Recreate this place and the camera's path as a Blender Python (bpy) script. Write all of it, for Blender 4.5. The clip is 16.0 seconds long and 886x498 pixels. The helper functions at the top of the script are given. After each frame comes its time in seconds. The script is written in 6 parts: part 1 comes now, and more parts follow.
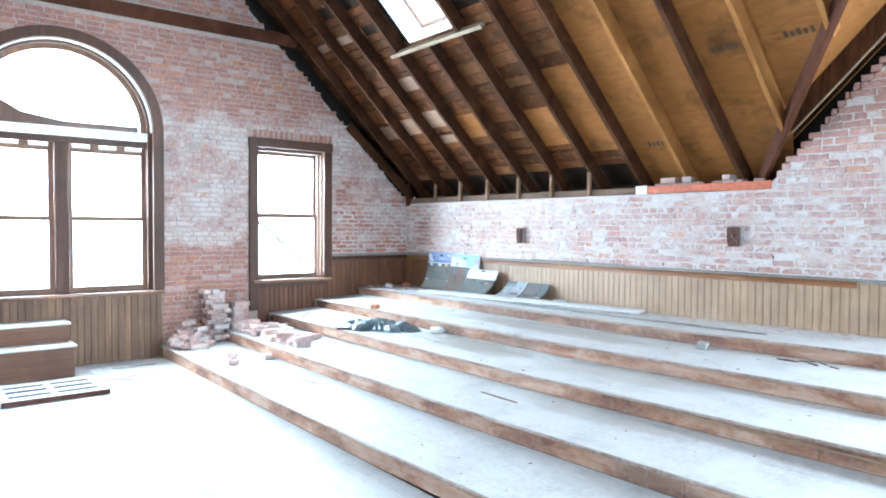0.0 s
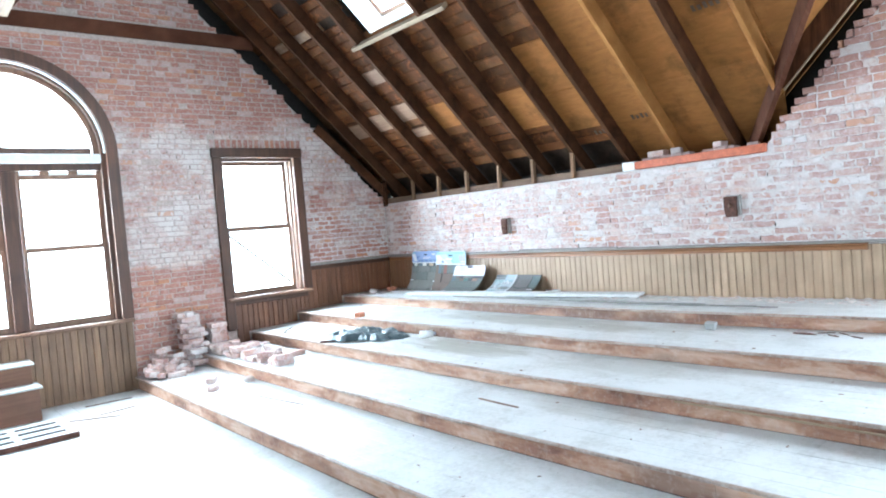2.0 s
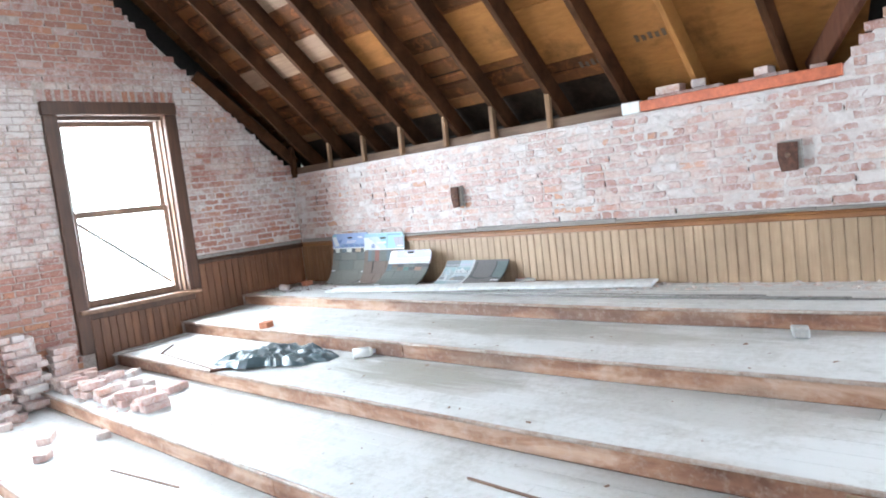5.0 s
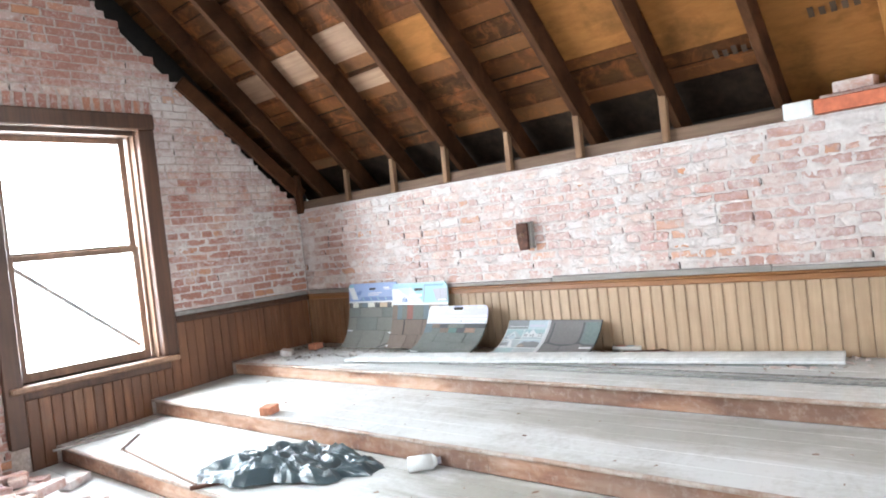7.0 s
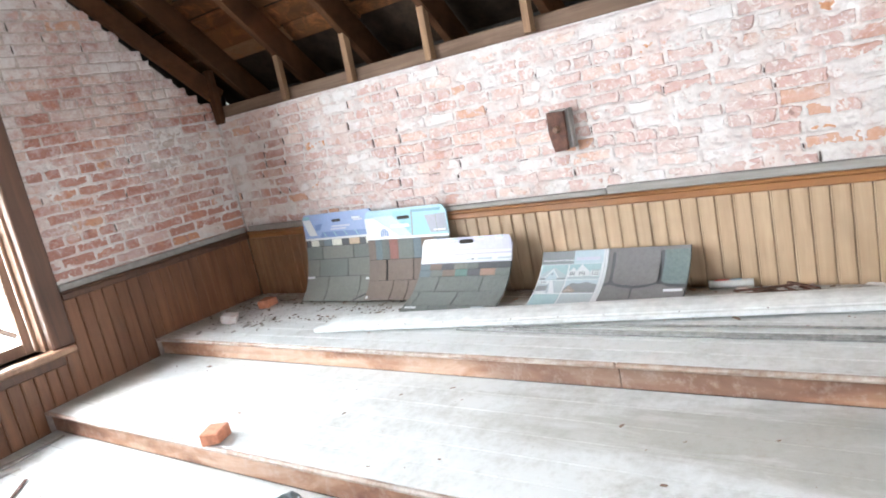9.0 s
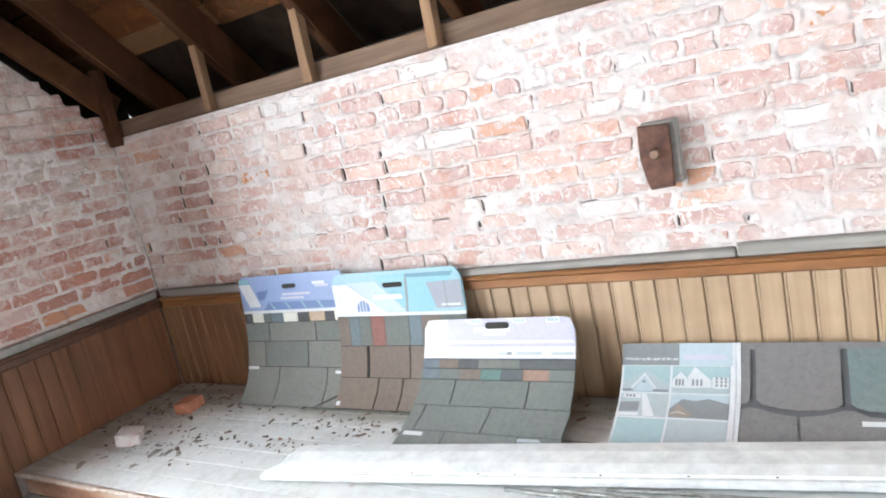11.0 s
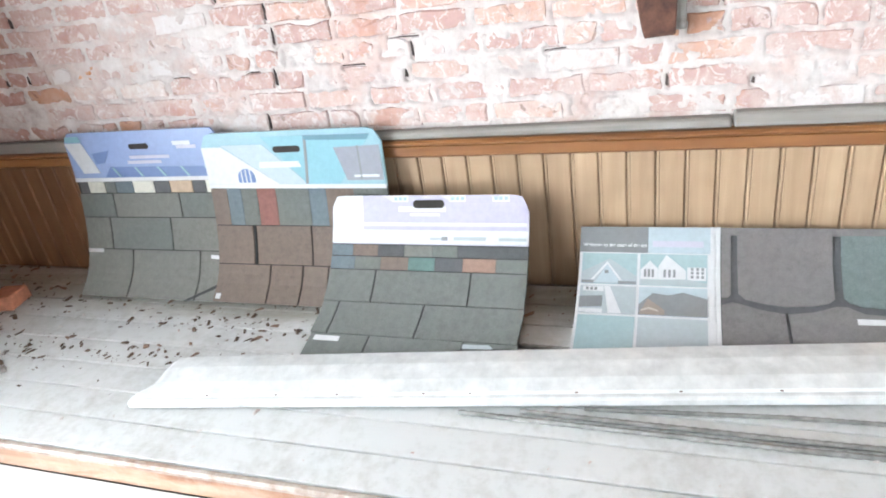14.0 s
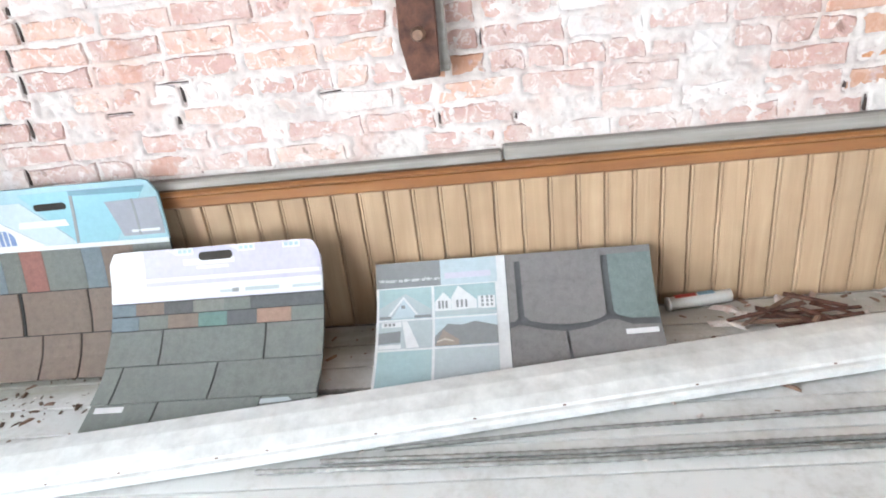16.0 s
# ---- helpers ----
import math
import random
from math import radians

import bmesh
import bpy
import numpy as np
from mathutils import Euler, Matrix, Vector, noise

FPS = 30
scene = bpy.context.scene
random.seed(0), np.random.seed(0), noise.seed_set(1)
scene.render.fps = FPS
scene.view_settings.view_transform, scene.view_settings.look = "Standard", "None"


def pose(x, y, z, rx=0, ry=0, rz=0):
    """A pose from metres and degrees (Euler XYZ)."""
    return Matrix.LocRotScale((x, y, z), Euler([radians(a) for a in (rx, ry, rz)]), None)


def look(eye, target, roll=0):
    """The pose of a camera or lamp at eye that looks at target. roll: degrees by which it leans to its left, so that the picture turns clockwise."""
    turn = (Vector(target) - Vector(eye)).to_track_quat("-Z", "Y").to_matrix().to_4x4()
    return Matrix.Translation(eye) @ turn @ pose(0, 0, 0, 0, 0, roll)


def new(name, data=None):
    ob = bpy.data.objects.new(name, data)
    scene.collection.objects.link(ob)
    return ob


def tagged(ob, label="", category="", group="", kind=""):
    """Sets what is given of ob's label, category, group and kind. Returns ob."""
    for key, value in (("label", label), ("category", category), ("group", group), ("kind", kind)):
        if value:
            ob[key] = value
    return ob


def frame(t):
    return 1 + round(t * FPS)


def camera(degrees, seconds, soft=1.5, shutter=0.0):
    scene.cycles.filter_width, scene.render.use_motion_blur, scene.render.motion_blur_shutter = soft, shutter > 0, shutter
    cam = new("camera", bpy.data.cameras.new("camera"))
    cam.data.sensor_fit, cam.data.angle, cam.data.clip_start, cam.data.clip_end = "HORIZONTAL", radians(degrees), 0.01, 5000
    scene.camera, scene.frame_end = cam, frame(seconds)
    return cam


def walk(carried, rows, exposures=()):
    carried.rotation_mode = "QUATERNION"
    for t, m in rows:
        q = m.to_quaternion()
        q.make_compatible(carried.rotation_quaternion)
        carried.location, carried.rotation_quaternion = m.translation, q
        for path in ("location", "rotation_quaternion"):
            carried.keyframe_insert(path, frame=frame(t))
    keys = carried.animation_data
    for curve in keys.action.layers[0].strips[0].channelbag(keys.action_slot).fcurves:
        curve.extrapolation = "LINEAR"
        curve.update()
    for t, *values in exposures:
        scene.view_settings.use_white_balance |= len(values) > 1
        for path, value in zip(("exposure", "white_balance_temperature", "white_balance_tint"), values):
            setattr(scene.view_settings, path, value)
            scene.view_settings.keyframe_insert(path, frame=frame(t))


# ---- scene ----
cam = camera(66.6, 16.0, soft=1.9)
METRES, EYE, TILT, LEAN, TURN = 8.5, 1.75, 0.0, 0.0, -38.5
ROWS = [
    (0.0, 0.0, 0.0, 0.0, 0.01, -1.81, -0.38),
    (0.5, -0.0008, 0.0019, 0.0001, 3.18, -0.56, 0.6),
    (1.0, 0.0082, 0.0124, -0.001, 4.85, 0.45, 2.98),
    (1.5, 0.0144, 0.027, -0.0014, 5.17, -0.54, 4.03),
    (2.0, 0.0065, 0.0552, -0.0025, -1.26, -2.01, 4.8),
    (2.5, -0.0004, 0.0854, -0.0059, -7.47, -2.77, 3.35),
    (3.0, -0.0001, 0.1238, -0.001, -7.41, -4.39, 3.63),
    (5.5, -0.0246, 0.3588, -0.0057, -9.75, -5.2, 7.62),
    (6.0, -0.0405, 0.4051, -0.0075, -10.34, -6.07, 8.36),
    (6.5, -0.0492, 0.4581, -0.0056, -8.68, -4.97, 10.83),
    (7.0, -0.0552, 0.5171, -0.0051, -10.55, -0.97, 6.48),
    (7.5, -0.0515, 0.5739, -0.0095, -13.05, -1.91, 1.94),
    (8.0, -0.0472, 0.6241, 0.0027, -12.03, -8.58, 6.05),
    (10.5, -0.0547, 0.8445, 0.0157, -19.28, -11.57, 14.65),
    (11.0, -0.0382, 0.8836, 0.0193, -21.48, -11.26, 12.16),
    (11.5, -0.0288, 0.9073, 0.0277, -24.02, -14.7, 12.13),
    (12.0, -0.0345, 0.9344, 0.0207, -30.07, -16.42, 10.3),
    (12.5, -0.0369, 0.946, 0.0172, -35.66, -21.25, 6.09),
    (13.0, -0.0374, 0.9506, 0.0182, -37.0, -26.49, 4.86),
    (13.5, -0.0409, 0.9539, 0.018, -35.2, -27.73, 7.27),
    (14.0, -0.0394, 0.954, 0.0177, -34.18, -26.86, 7.79),
    (14.5, -0.0356, 0.9521, 0.0174, -36.94, -26.01, 7.78),
    (15.0, -0.0321, 0.9495, 0.0169, -40.67, -25.99, 7.39),
    (15.5, -0.0283, 0.9468, 0.0174, -45.18, -25.83, 6.82),
    (16.0, -0.0261, 0.9455, 0.0173, -48.63, -25.73, 6.28),
]
walk(cam, [(t, pose(0, 0, EYE, TILT, LEAN, TURN) @ pose(METRES * x, METRES * y, METRES * z, 90 + pitch, roll, yaw)) for t, x, y, z, yaw, pitch, roll in ROWS], [(0.0, 0.62, 5380, 2), (3.0, 0.55, 5650, 2), (5.5, 0.45, 6050, 8), (8.0, 0.47, 6400, 9), (16.0, 0.52, 6400, 9)])

# ---- world and light ----
world = bpy.data.worlds.new("world")
scene.world = world
world.use_nodes = True
wn = world.node_tree
sky = wn.nodes.new("ShaderNodeTexSky")
sky.sky_type = "NISHITA"
sky.sun_disc = False
sky.sun_elevation = radians(52)
sky.sun_rotation = radians(-30)
sky.air_density, sky.dust_density = 1.0, 4.0
wn.nodes["Background"].inputs[1].default_value = 0.15
wn.links.new(sky.outputs[0], wn.nodes["Background"].inputs[0])

sun = new("sun", bpy.data.lights.new("sun", "SUN"))
sun.data.energy, sun.data.angle, sun.data.color = 1.2, radians(14), (1.0, 0.96, 0.9)
sun.matrix_world = look((-4, 7, 11), (0, 0, 0))


def window_light(name, place, target, w, h, watts, tint=(0.85, 0.945, 1.0)):
    ob = new(name, bpy.data.lights.new(name, "AREA"))
    ob.data.shape, ob.data.size, ob.data.size_y = "RECTANGLE", w, h
    ob.data.energy, ob.data.color = watts, tint
    ob.matrix_world = look(place, target)
    return ob


GABLE_Y, KNEE_X, SOUTH_Y, WEST_X, RIDGE_X = 9.36, 6.65, -5.0, -3.65, 1.5
window_light("arched_window_light", (1.5, 9.66, 2.5), (1.5, 0, 2.3), 2.15, 3.3, 450)
window_light("sash_window_light", (4.53, 9.66, 1.95), (4.4, 0, 1.6), 1.08, 1.95, 140)
window_light("skylight_light", (4.582, 6.55, 4.92), (4.582 - 0.69, 6.55, 4.92 - 0.72), 0.84, 1.75, 60)
# two fill lamps added behind the view, south and west, to brighten the room
window_light("south_window_light", (1.5, -5.2, 2.6), (2.5, 6, 1.6), 2.6, 3.0, 200)
window_light("west_window_light", (-3.8, 1.5, 1.6), (6, 4.6, 1.0), 3.0, 1.5, 130)
window_light("east_window_light", (6.95, -0.9, 2.5), (2.5, 2.2, 0.3), 2.6, 2.4, 540)

# ---- materials ----


class Nodes:
    """A small builder for node materials."""

    def __init__(self, name, rough=0.7, metal=0.0):
        self.m = bpy.data.materials.new(name)
        self.m.use_nodes = True
        self.t = self.m.node_tree
        self.bsdf = self.t.nodes["Principled BSDF"]
        self.bsdf.inputs["Roughness"].default_value = rough
        self.bsdf.inputs["Metallic"].default_value = metal

    def add(self, kind, **values):
        n = self.t.nodes.new(kind)
        for k, v in values.items():
            n.inputs[k].default_value = v
        return n

    def link(self, a, b):
        self.t.links.new(a, b)

    def coord(self, world_space=True, scale=(1, 1, 1)):
        if world_space:
            src = self.t.nodes.new("ShaderNodeNewGeometry").outputs["Position"]
        else:
            src = self.t.nodes.new("ShaderNodeTexCoord").outputs["Object"]
        mp = self.add("ShaderNodeMapping")
        mp.inputs["Scale"].default_value = scale
        self.link(src, mp.inputs["Vector"])
        return mp.outputs["Vector"]

    def noise(self, scale, detail=5, rough=0.6, vec=None, distortion=0.0):
        n = self.add("ShaderNodeTexNoise", Scale=scale, Detail=detail, Roughness=rough, Distortion=distortion)
        if vec is not None:
            self.link(vec, n.inputs["Vector"])
        return n.outputs["Fac"]

    def ramp(self, fac, stops):
        r = self.t.nodes.new("ShaderNodeValToRGB")
        e = r.color_ramp.elements
        while len(e) < len(stops):
            e.new(0.5)
        for el, (p, c) in zip(e, stops):
            el.position = p
            el.color = (*c, 1) if len(c) == 3 else c
        self.link(fac, r.inputs["Fac"])
        return r.outputs["Color"]

    def grey(self, fac, lo, hi):
        mr = self.add("ShaderNodeMapRange")
        mr.inputs["From Min"].default_value, mr.inputs["From Max"].default_value = lo, hi
        self.link(fac, mr.inputs["Value"])
        return mr.outputs["Result"]

    def math(self, op, a, b):
        n = self.t.nodes.new("ShaderNodeMath")
        n.operation = op
        for i, v in enumerate((a, b)):
            if isinstance(v, (int, float)):
                n.inputs[i].default_value = v
            else:
                self.link(v, n.inputs[i])
        n.use_clamp = op in ("MULTIPLY", "ADD", "SUBTRACT")
        return n.outputs[0]

    def mix(self, fac, a, b, mode="MIX"):
        n = self.t.nodes.new("ShaderNodeMix")
        n.data_type, n.blend_type = "RGBA", mode
        for sock, v in ((n.inputs[0], fac), (n.inputs[6], a), (n.inputs[7], b)):
            if isinstance(v, (int, float)):
                sock.default_value = v
            elif isinstance(v, tuple):
                sock.default_value = (*v, 1)
            else:
                self.link(v, sock)
        return n.outputs[2]

    def random(self):
        return self.t.nodes.new("ShaderNodeObjectInfo").outputs["Random"]

    def island(self):
        return self.t.nodes.new("ShaderNodeNewGeometry").outputs["Random Per Island"]

    def done(self, colour, bump=None, strength=0.3, distance=0.004, rough=None):
        if isinstance(colour, tuple):
            self.bsdf.inputs["Base Color"].default_value = (*colour, 1)
        else:
            self.link(colour, self.bsdf.inputs["Base Color"])
        if bump is not None:
            b = self.add("ShaderNodeBump", Strength=strength, Distance=distance)
            self.link(bump, b.inputs["Height"])
            self.link(b.outputs["Normal"], self.bsdf.inputs["Normal"])
        if rough is not None:
            self.link(rough, self.bsdf.inputs["Roughness"])
        return self.m


def brick_material(name, per_island, wash_lo, wash_hi, zlow, zhigh, veil=0.2, tone=1.0, drop=0.26):
    n = Nodes(name, 0.9)
    v = n.coord()
    rnd = n.island() if per_island else n.random()
    base = n.ramp(rnd, [(0.0, (0.30, 0.115, 0.085)), (0.3, (0.42, 0.185, 0.14)), (0.55, (0.34, 0.15, 0.12)),
                        (0.8, (0.48, 0.235, 0.17)), (0.93, (0.56, 0.25, 0.12)), (1.0, (0.26, 0.10, 0.08))])
    base = n.mix(n.grey(n.noise(28, 5, 0.7, v), 0.3, 0.75), base, (0.46, 0.24, 0.19))
    soot = n.grey(n.noise(2.2, 5, 0.65, v), 0.58, 0.75)
    base = n.mix(n.math("MULTIPLY", soot, 0.45), base, (0.16, 0.10, 0.085))
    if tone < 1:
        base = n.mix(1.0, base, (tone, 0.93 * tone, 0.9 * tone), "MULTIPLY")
    # limewash left in patches: fine specks inside large clouds, more of it on the old plaster zone
    big = n.noise(2.1, 5, 0.6, v, 0.4)
    fine = n.noise(19, 6, 0.75, v)
    zz = n.t.nodes.new("ShaderNodeSeparateXYZ")
    n.link(v, zz.inputs[0])
    wob = n.math("ADD", zz.outputs["Z"], n.grey(n.noise(0.9, 4, 0.6, v), -0.6, 1.2))
    wob.node.use_clamp = False
    low = n.grey(wob, zlow, zlow + 0.25)
    high = n.grey(wob, zhigh + 0.6, zhigh)
    zone = n.math("MULTIPLY", low, high)
    amount = n.math("ADD", n.math("MULTIPLY", big, 0.58), n.math("MULTIPLY", fine, 0.48))
    amount = n.math("ADD", amount, n.math("MULTIPLY", n.math("SUBTRACT", rnd, 0.5), 0.12))
    amount = n.math("SUBTRACT", amount, n.math("MULTIPLY", n.math("SUBTRACT", 1.0, zone), drop))
    wash = n.grey(amount, wash_lo, wash_hi)
    white = n.mix(n.noise(40, 4, 0.6, v), (0.58, 0.535, 0.51), (0.76, 0.73, 0.71))
    col = n.mix(n.math("ADD", n.math("MULTIPLY", wash, 0.82 - veil), veil), base, white)
    flecks = n.grey(n.noise(26, 6, 0.7, v, 1.2), 0.535, 0.60)
    col = n.mix(n.math("MULTIPLY", flecks, 0.62 if veil > 0.2 else 0.3), col, (0.70, 0.665, 0.65))
    chips = n.grey(n.noise(6.0, 5, 0.7, v, 0.3), 0.575, 0.64)
    col = n.mix(n.math("MULTIPLY", chips, 0.5), col, (0.47, 0.22, 0.14))
    bare = n.math("MULTIPLY", n.grey(rnd, 0.974, 0.976), n.grey(n.noise(13, 4, 0.6, v), 0.40, 0.46))
    col = n.mix(n.math("MULTIPLY", bare, 0.7), col, (0.50, 0.24, 0.13))
    pale = n.math("MULTIPLY", n.grey(rnd, 0.600, 0.604), n.grey(rnd, 0.726, 0.722))
    pale = n.math("MULTIPLY", pale, n.grey(n.noise(8, 5, 0.7, v, 0.5), 0.34, 0.50))
    col = n.mix(n.math("MULTIPLY", pale, 0.72 if veil > 0.1 else 0.32), col, (0.66, 0.635, 0.625))
    pits = n.grey(n.noise(15, 5, 0.75, v, 0.9), 0.62, 0.65)
    col = n.mix(n.math("MULTIPLY", pits, 0.6), col, (0.17, 0.09, 0.07))
    h = n.math("ADD", n.math("MULTIPLY", n.noise(60, 6, 0.7, v), 0.6), n.math("MULTIPLY", wash, 0.4))
    return n.done(col, h, 0.7, 0.006)


def wood_material(name, dark, light, along="Y", rough=0.7, grain=1.0, dust=0.0, dust_colour=(0.5, 0.5, 0.5), vary=0.25, island=False, bump=0.35):
    n = Nodes(name, rough)
    s = {"X": (1.2, 22, 22), "Y": (22, 1.2, 22), "Z": (22, 22, 1.2), "S": (3.0, 22, 3.0)}[along]
    v = n.coord(True, s)
    g = n.noise(1.0 * grain, 6, 0.65, v, 0.6)
    w = n.coord()
    big = n.noise(1.7, 4, 0.6, w)
    rnd = n.island() if island else n.random()
    col = n.mix(n.grey(g, 0.3, 0.72), dark, light)
    col = n.mix(n.math("MULTIPLY", n.grey(big, 0.45, 0.7), 0.5), col, tuple(c * 0.6 for c in dark))
    dim = tuple(c * (1 - vary * 1.6) for c in dark)
    col = n.mix(n.math("MULTIPLY", rnd, vary), col, dim)
    if dust > 0:
        d = n.grey(n.math("ADD", n.math("MULTIPLY", n.noise(3.0, 6, 0.7, w), 0.6), n.math("MULTIPLY", n.noise(30, 4, 0.7, w), 0.4)), 0.5 - 0.3 * dust, 0.62 - 0.1 * dust)
        col = n.mix(n.math("MULTIPLY", d, min(1.0, 0.5 + 0.5 * dust)), col, dust_colour)
    return n.done(col, g, bump, 0.004)


def plain(name, colour, rough=0.6, metal=0.0, noise_scale=20, spread=0.2, bump=0.15, world_space=True):
    n = Nodes(name, rough, metal)
    v = n.coord(world_space)
    k = n.noise(noise_scale, 5, 0.65, v)
    k2 = n.noise(noise_scale * 0.13, 4, 0.6, v)
    lo = tuple(max(0, c * (1 - spread)) for c in colour)
    hi = tuple(min(1, c * (1 + spread)) for c in colour)
    c = n.mix(n.grey(k, 0.3, 0.7), lo, hi)
    c = n.mix(n.math("MULTIPLY", n.grey(k2, 0.5, 0.75), spread), c, tuple(0.5 * x for x in lo))
    return n.done(c, k, bump, 0.003)


M_BRICK = brick_material("limewashed_brick", False, 0.47, 0.72, 1.0, 3.5, 0.25)
M_BRICK_J = brick_material("limewashed_brick_field", True, 0.47, 0.72, 1.0, 2.95, 0.15, 0.86)
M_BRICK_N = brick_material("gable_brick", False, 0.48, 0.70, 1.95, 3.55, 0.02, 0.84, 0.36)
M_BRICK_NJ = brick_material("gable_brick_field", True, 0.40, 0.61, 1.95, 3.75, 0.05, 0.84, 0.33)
M_LOOSE = brick_material("loose_brick", False, 0.43, 0.66, -1.0, 9.0, 0.16, 0.98)
M_BARE = plain("bare_orange_brick", (0.47, 0.19, 0.11), 0.9, 0, 30, 0.3, 0.5)
# brown box wood, darkened for the shade of its backlit risers
M_STEPBOX = wood_material("backlit_box_wood", (0.13, 0.055, 0.03), (0.26, 0.125, 0.07), "X", 0.6)
mort = Nodes("lime_mortar", 0.95)
mort_v = mort.coord()
mort_c = mort.mix(mort.grey(mort.noise(30, 5, 0.65, mort_v), 0.3, 0.7), (0.50, 0.45, 0.43), (0.70, 0.645, 0.615))
mort_c = mort.mix(mort.math("MULTIPLY", mort.grey(mort.noise(7, 5, 0.7, mort_v, 0.6), 0.48, 0.60), 0.6), mort_c, (0.46, 0.29, 0.245))
mort_c = mort.mix(mort.math("MULTIPLY", mort.grey(mort.noise(22, 5, 0.75, mort_v, 1.0), 0.62, 0.67), 0.6), mort_c, (0.20, 0.14, 0.12))
M_MORTAR = mort.done(mort_c, mort.noise(45, 5, 0.7, mort_v), 0.6, 0.004)
M_MORTAR_N = plain("grey_lime_mortar", (0.44, 0.36, 0.32), 0.95, 0, 45, 0.25, 0.6)
M_CASING = wood_material("dark_varnished_wood", (0.055, 0.022, 0.011), (0.13, 0.054, 0.026), "Z", 0.5)
M_SASH = wood_material("sash_wood", (0.17, 0.085, 0.05), (0.33, 0.19, 0.12), "Z", 0.5)
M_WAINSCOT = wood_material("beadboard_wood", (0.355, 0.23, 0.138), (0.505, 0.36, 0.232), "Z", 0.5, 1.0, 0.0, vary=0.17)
# the same beadboard darkened for the gable side, its backlit shade in the colour
M_WAINSCOT_N = wood_material("backlit_beadboard_wood", (0.11, 0.038, 0.015), (0.235, 0.098, 0.042), "Z", 0.45, 1.0, 0.0, vary=0.3)
# browner varnish of the corner boards, with the corner's shade in the colour
M_WAINSCOT_C = wood_material("corner_shade_beadboard_wood", (0.19, 0.085, 0.036), (0.33, 0.17, 0.08), "Z", 0.45, 1.0, 0.0, vary=0.3)
M_WAINSCOT_A = wood_material("faded_beadboard_wood", (0.17, 0.088, 0.045), (0.36, 0.215, 0.115), "Z", 0.5, 1.0, 0.0, vary=0.5)
M_CAP = wood_material("cap_moulding_wood", (0.21, 0.080, 0.028), (0.40, 0.18, 0.062), "Y", 0.35)
M_LEDGE = wood_material("weathered_ledge", (0.24, 0.215, 0.195), (0.43, 0.40, 0.375), "Y", 0.9)


def tread_material():
    n = Nodes("dusty_floorboard", 0.5)
    w = n.coord()
    g = n.noise(0.8, 6, 0.65, n.coord(True, (22, 1.2, 22)), 0.6)
    col = n.mix(n.grey(g, 0.3, 0.72), (0.39, 0.378, 0.358), (0.53, 0.525, 0.51))
    col = n.mix(n.math("MULTIPLY", n.random(), 0.09), col, (0.27, 0.24, 0.21))
    cloud = n.math("ADD", n.math("MULTIPLY", n.noise(2.6, 6, 0.7, w), 0.6), n.math("MULTIPLY", n.noise(28, 4, 0.7, w), 0.4))
    col = n.mix(n.math("MULTIPLY", n.grey(cloud, 0.35, 0.54), 0.85), col, (0.63, 0.632, 0.628))
    # damp stains that have taken the dust off the boards
    xyz = n.t.nodes.new("ShaderNodeSeparateXYZ")
    n.link(w, xyz.inputs[0])
    wob = n.noise(1.0, 6, 0.7, n.coord(True, (7.0, 1.6, 3.0)), 0.6)
    for cx, cy, rx, ry, depth in ((4.72, 5.40, 0.30, 0.98, 0.75), (5.47, 4.9, 0.27, 1.75, 0.62), (4.05, 3.2, 0.20, 0.8, 0.35), (6.50, 8.2, 0.17, 1.5, 0.7), (6.56, 6.2, 0.11, 1.5, 0.6), (5.35, 9.25, 0.5, 0.30, 0.6), (6.15, 9.28, 0.6, 0.22, 0.7), (4.5, 9.28, 0.4, 0.14, 0.5), (4.72, 3.5, 0.30, 0.9, 0.35)):
        parts = []
        for out, c, r in ((xyz.outputs["X"], cx, rx), (xyz.outputs["Y"], cy, ry)):
            d = n.math("DIVIDE", n.math("ADD", out, 0.0), r)
            d.node.inputs[0].links[0].from_node.use_clamp = False
            d.node.inputs[0].links[0].from_node.inputs[1].default_value = -c
            parts.append(n.math("POWER", n.math("ABSOLUTE", d, 0), 2.0))
        total = n.math("ADD", parts[0], parts[1])
        total.node.use_clamp = False
        total = n.math("ADD", total, n.grey(wob, 0.32, 0.68))
        total.node.use_clamp = False
        stain = n.grey(total, 1.65, 0.75)
        col = n.mix(n.math("MULTIPLY", stain, depth), col, (0.25, 0.225, 0.178))
    specks = n.grey(n.noise(9, 6, 0.8, w, 1.0), 0.66, 0.69)
    col = n.mix(n.math("MULTIPLY", specks, 0.5), col, (0.25, 0.22, 0.19))
    return n.done(col, g, 0.14, 0.004)


M_TREAD = tread_material()


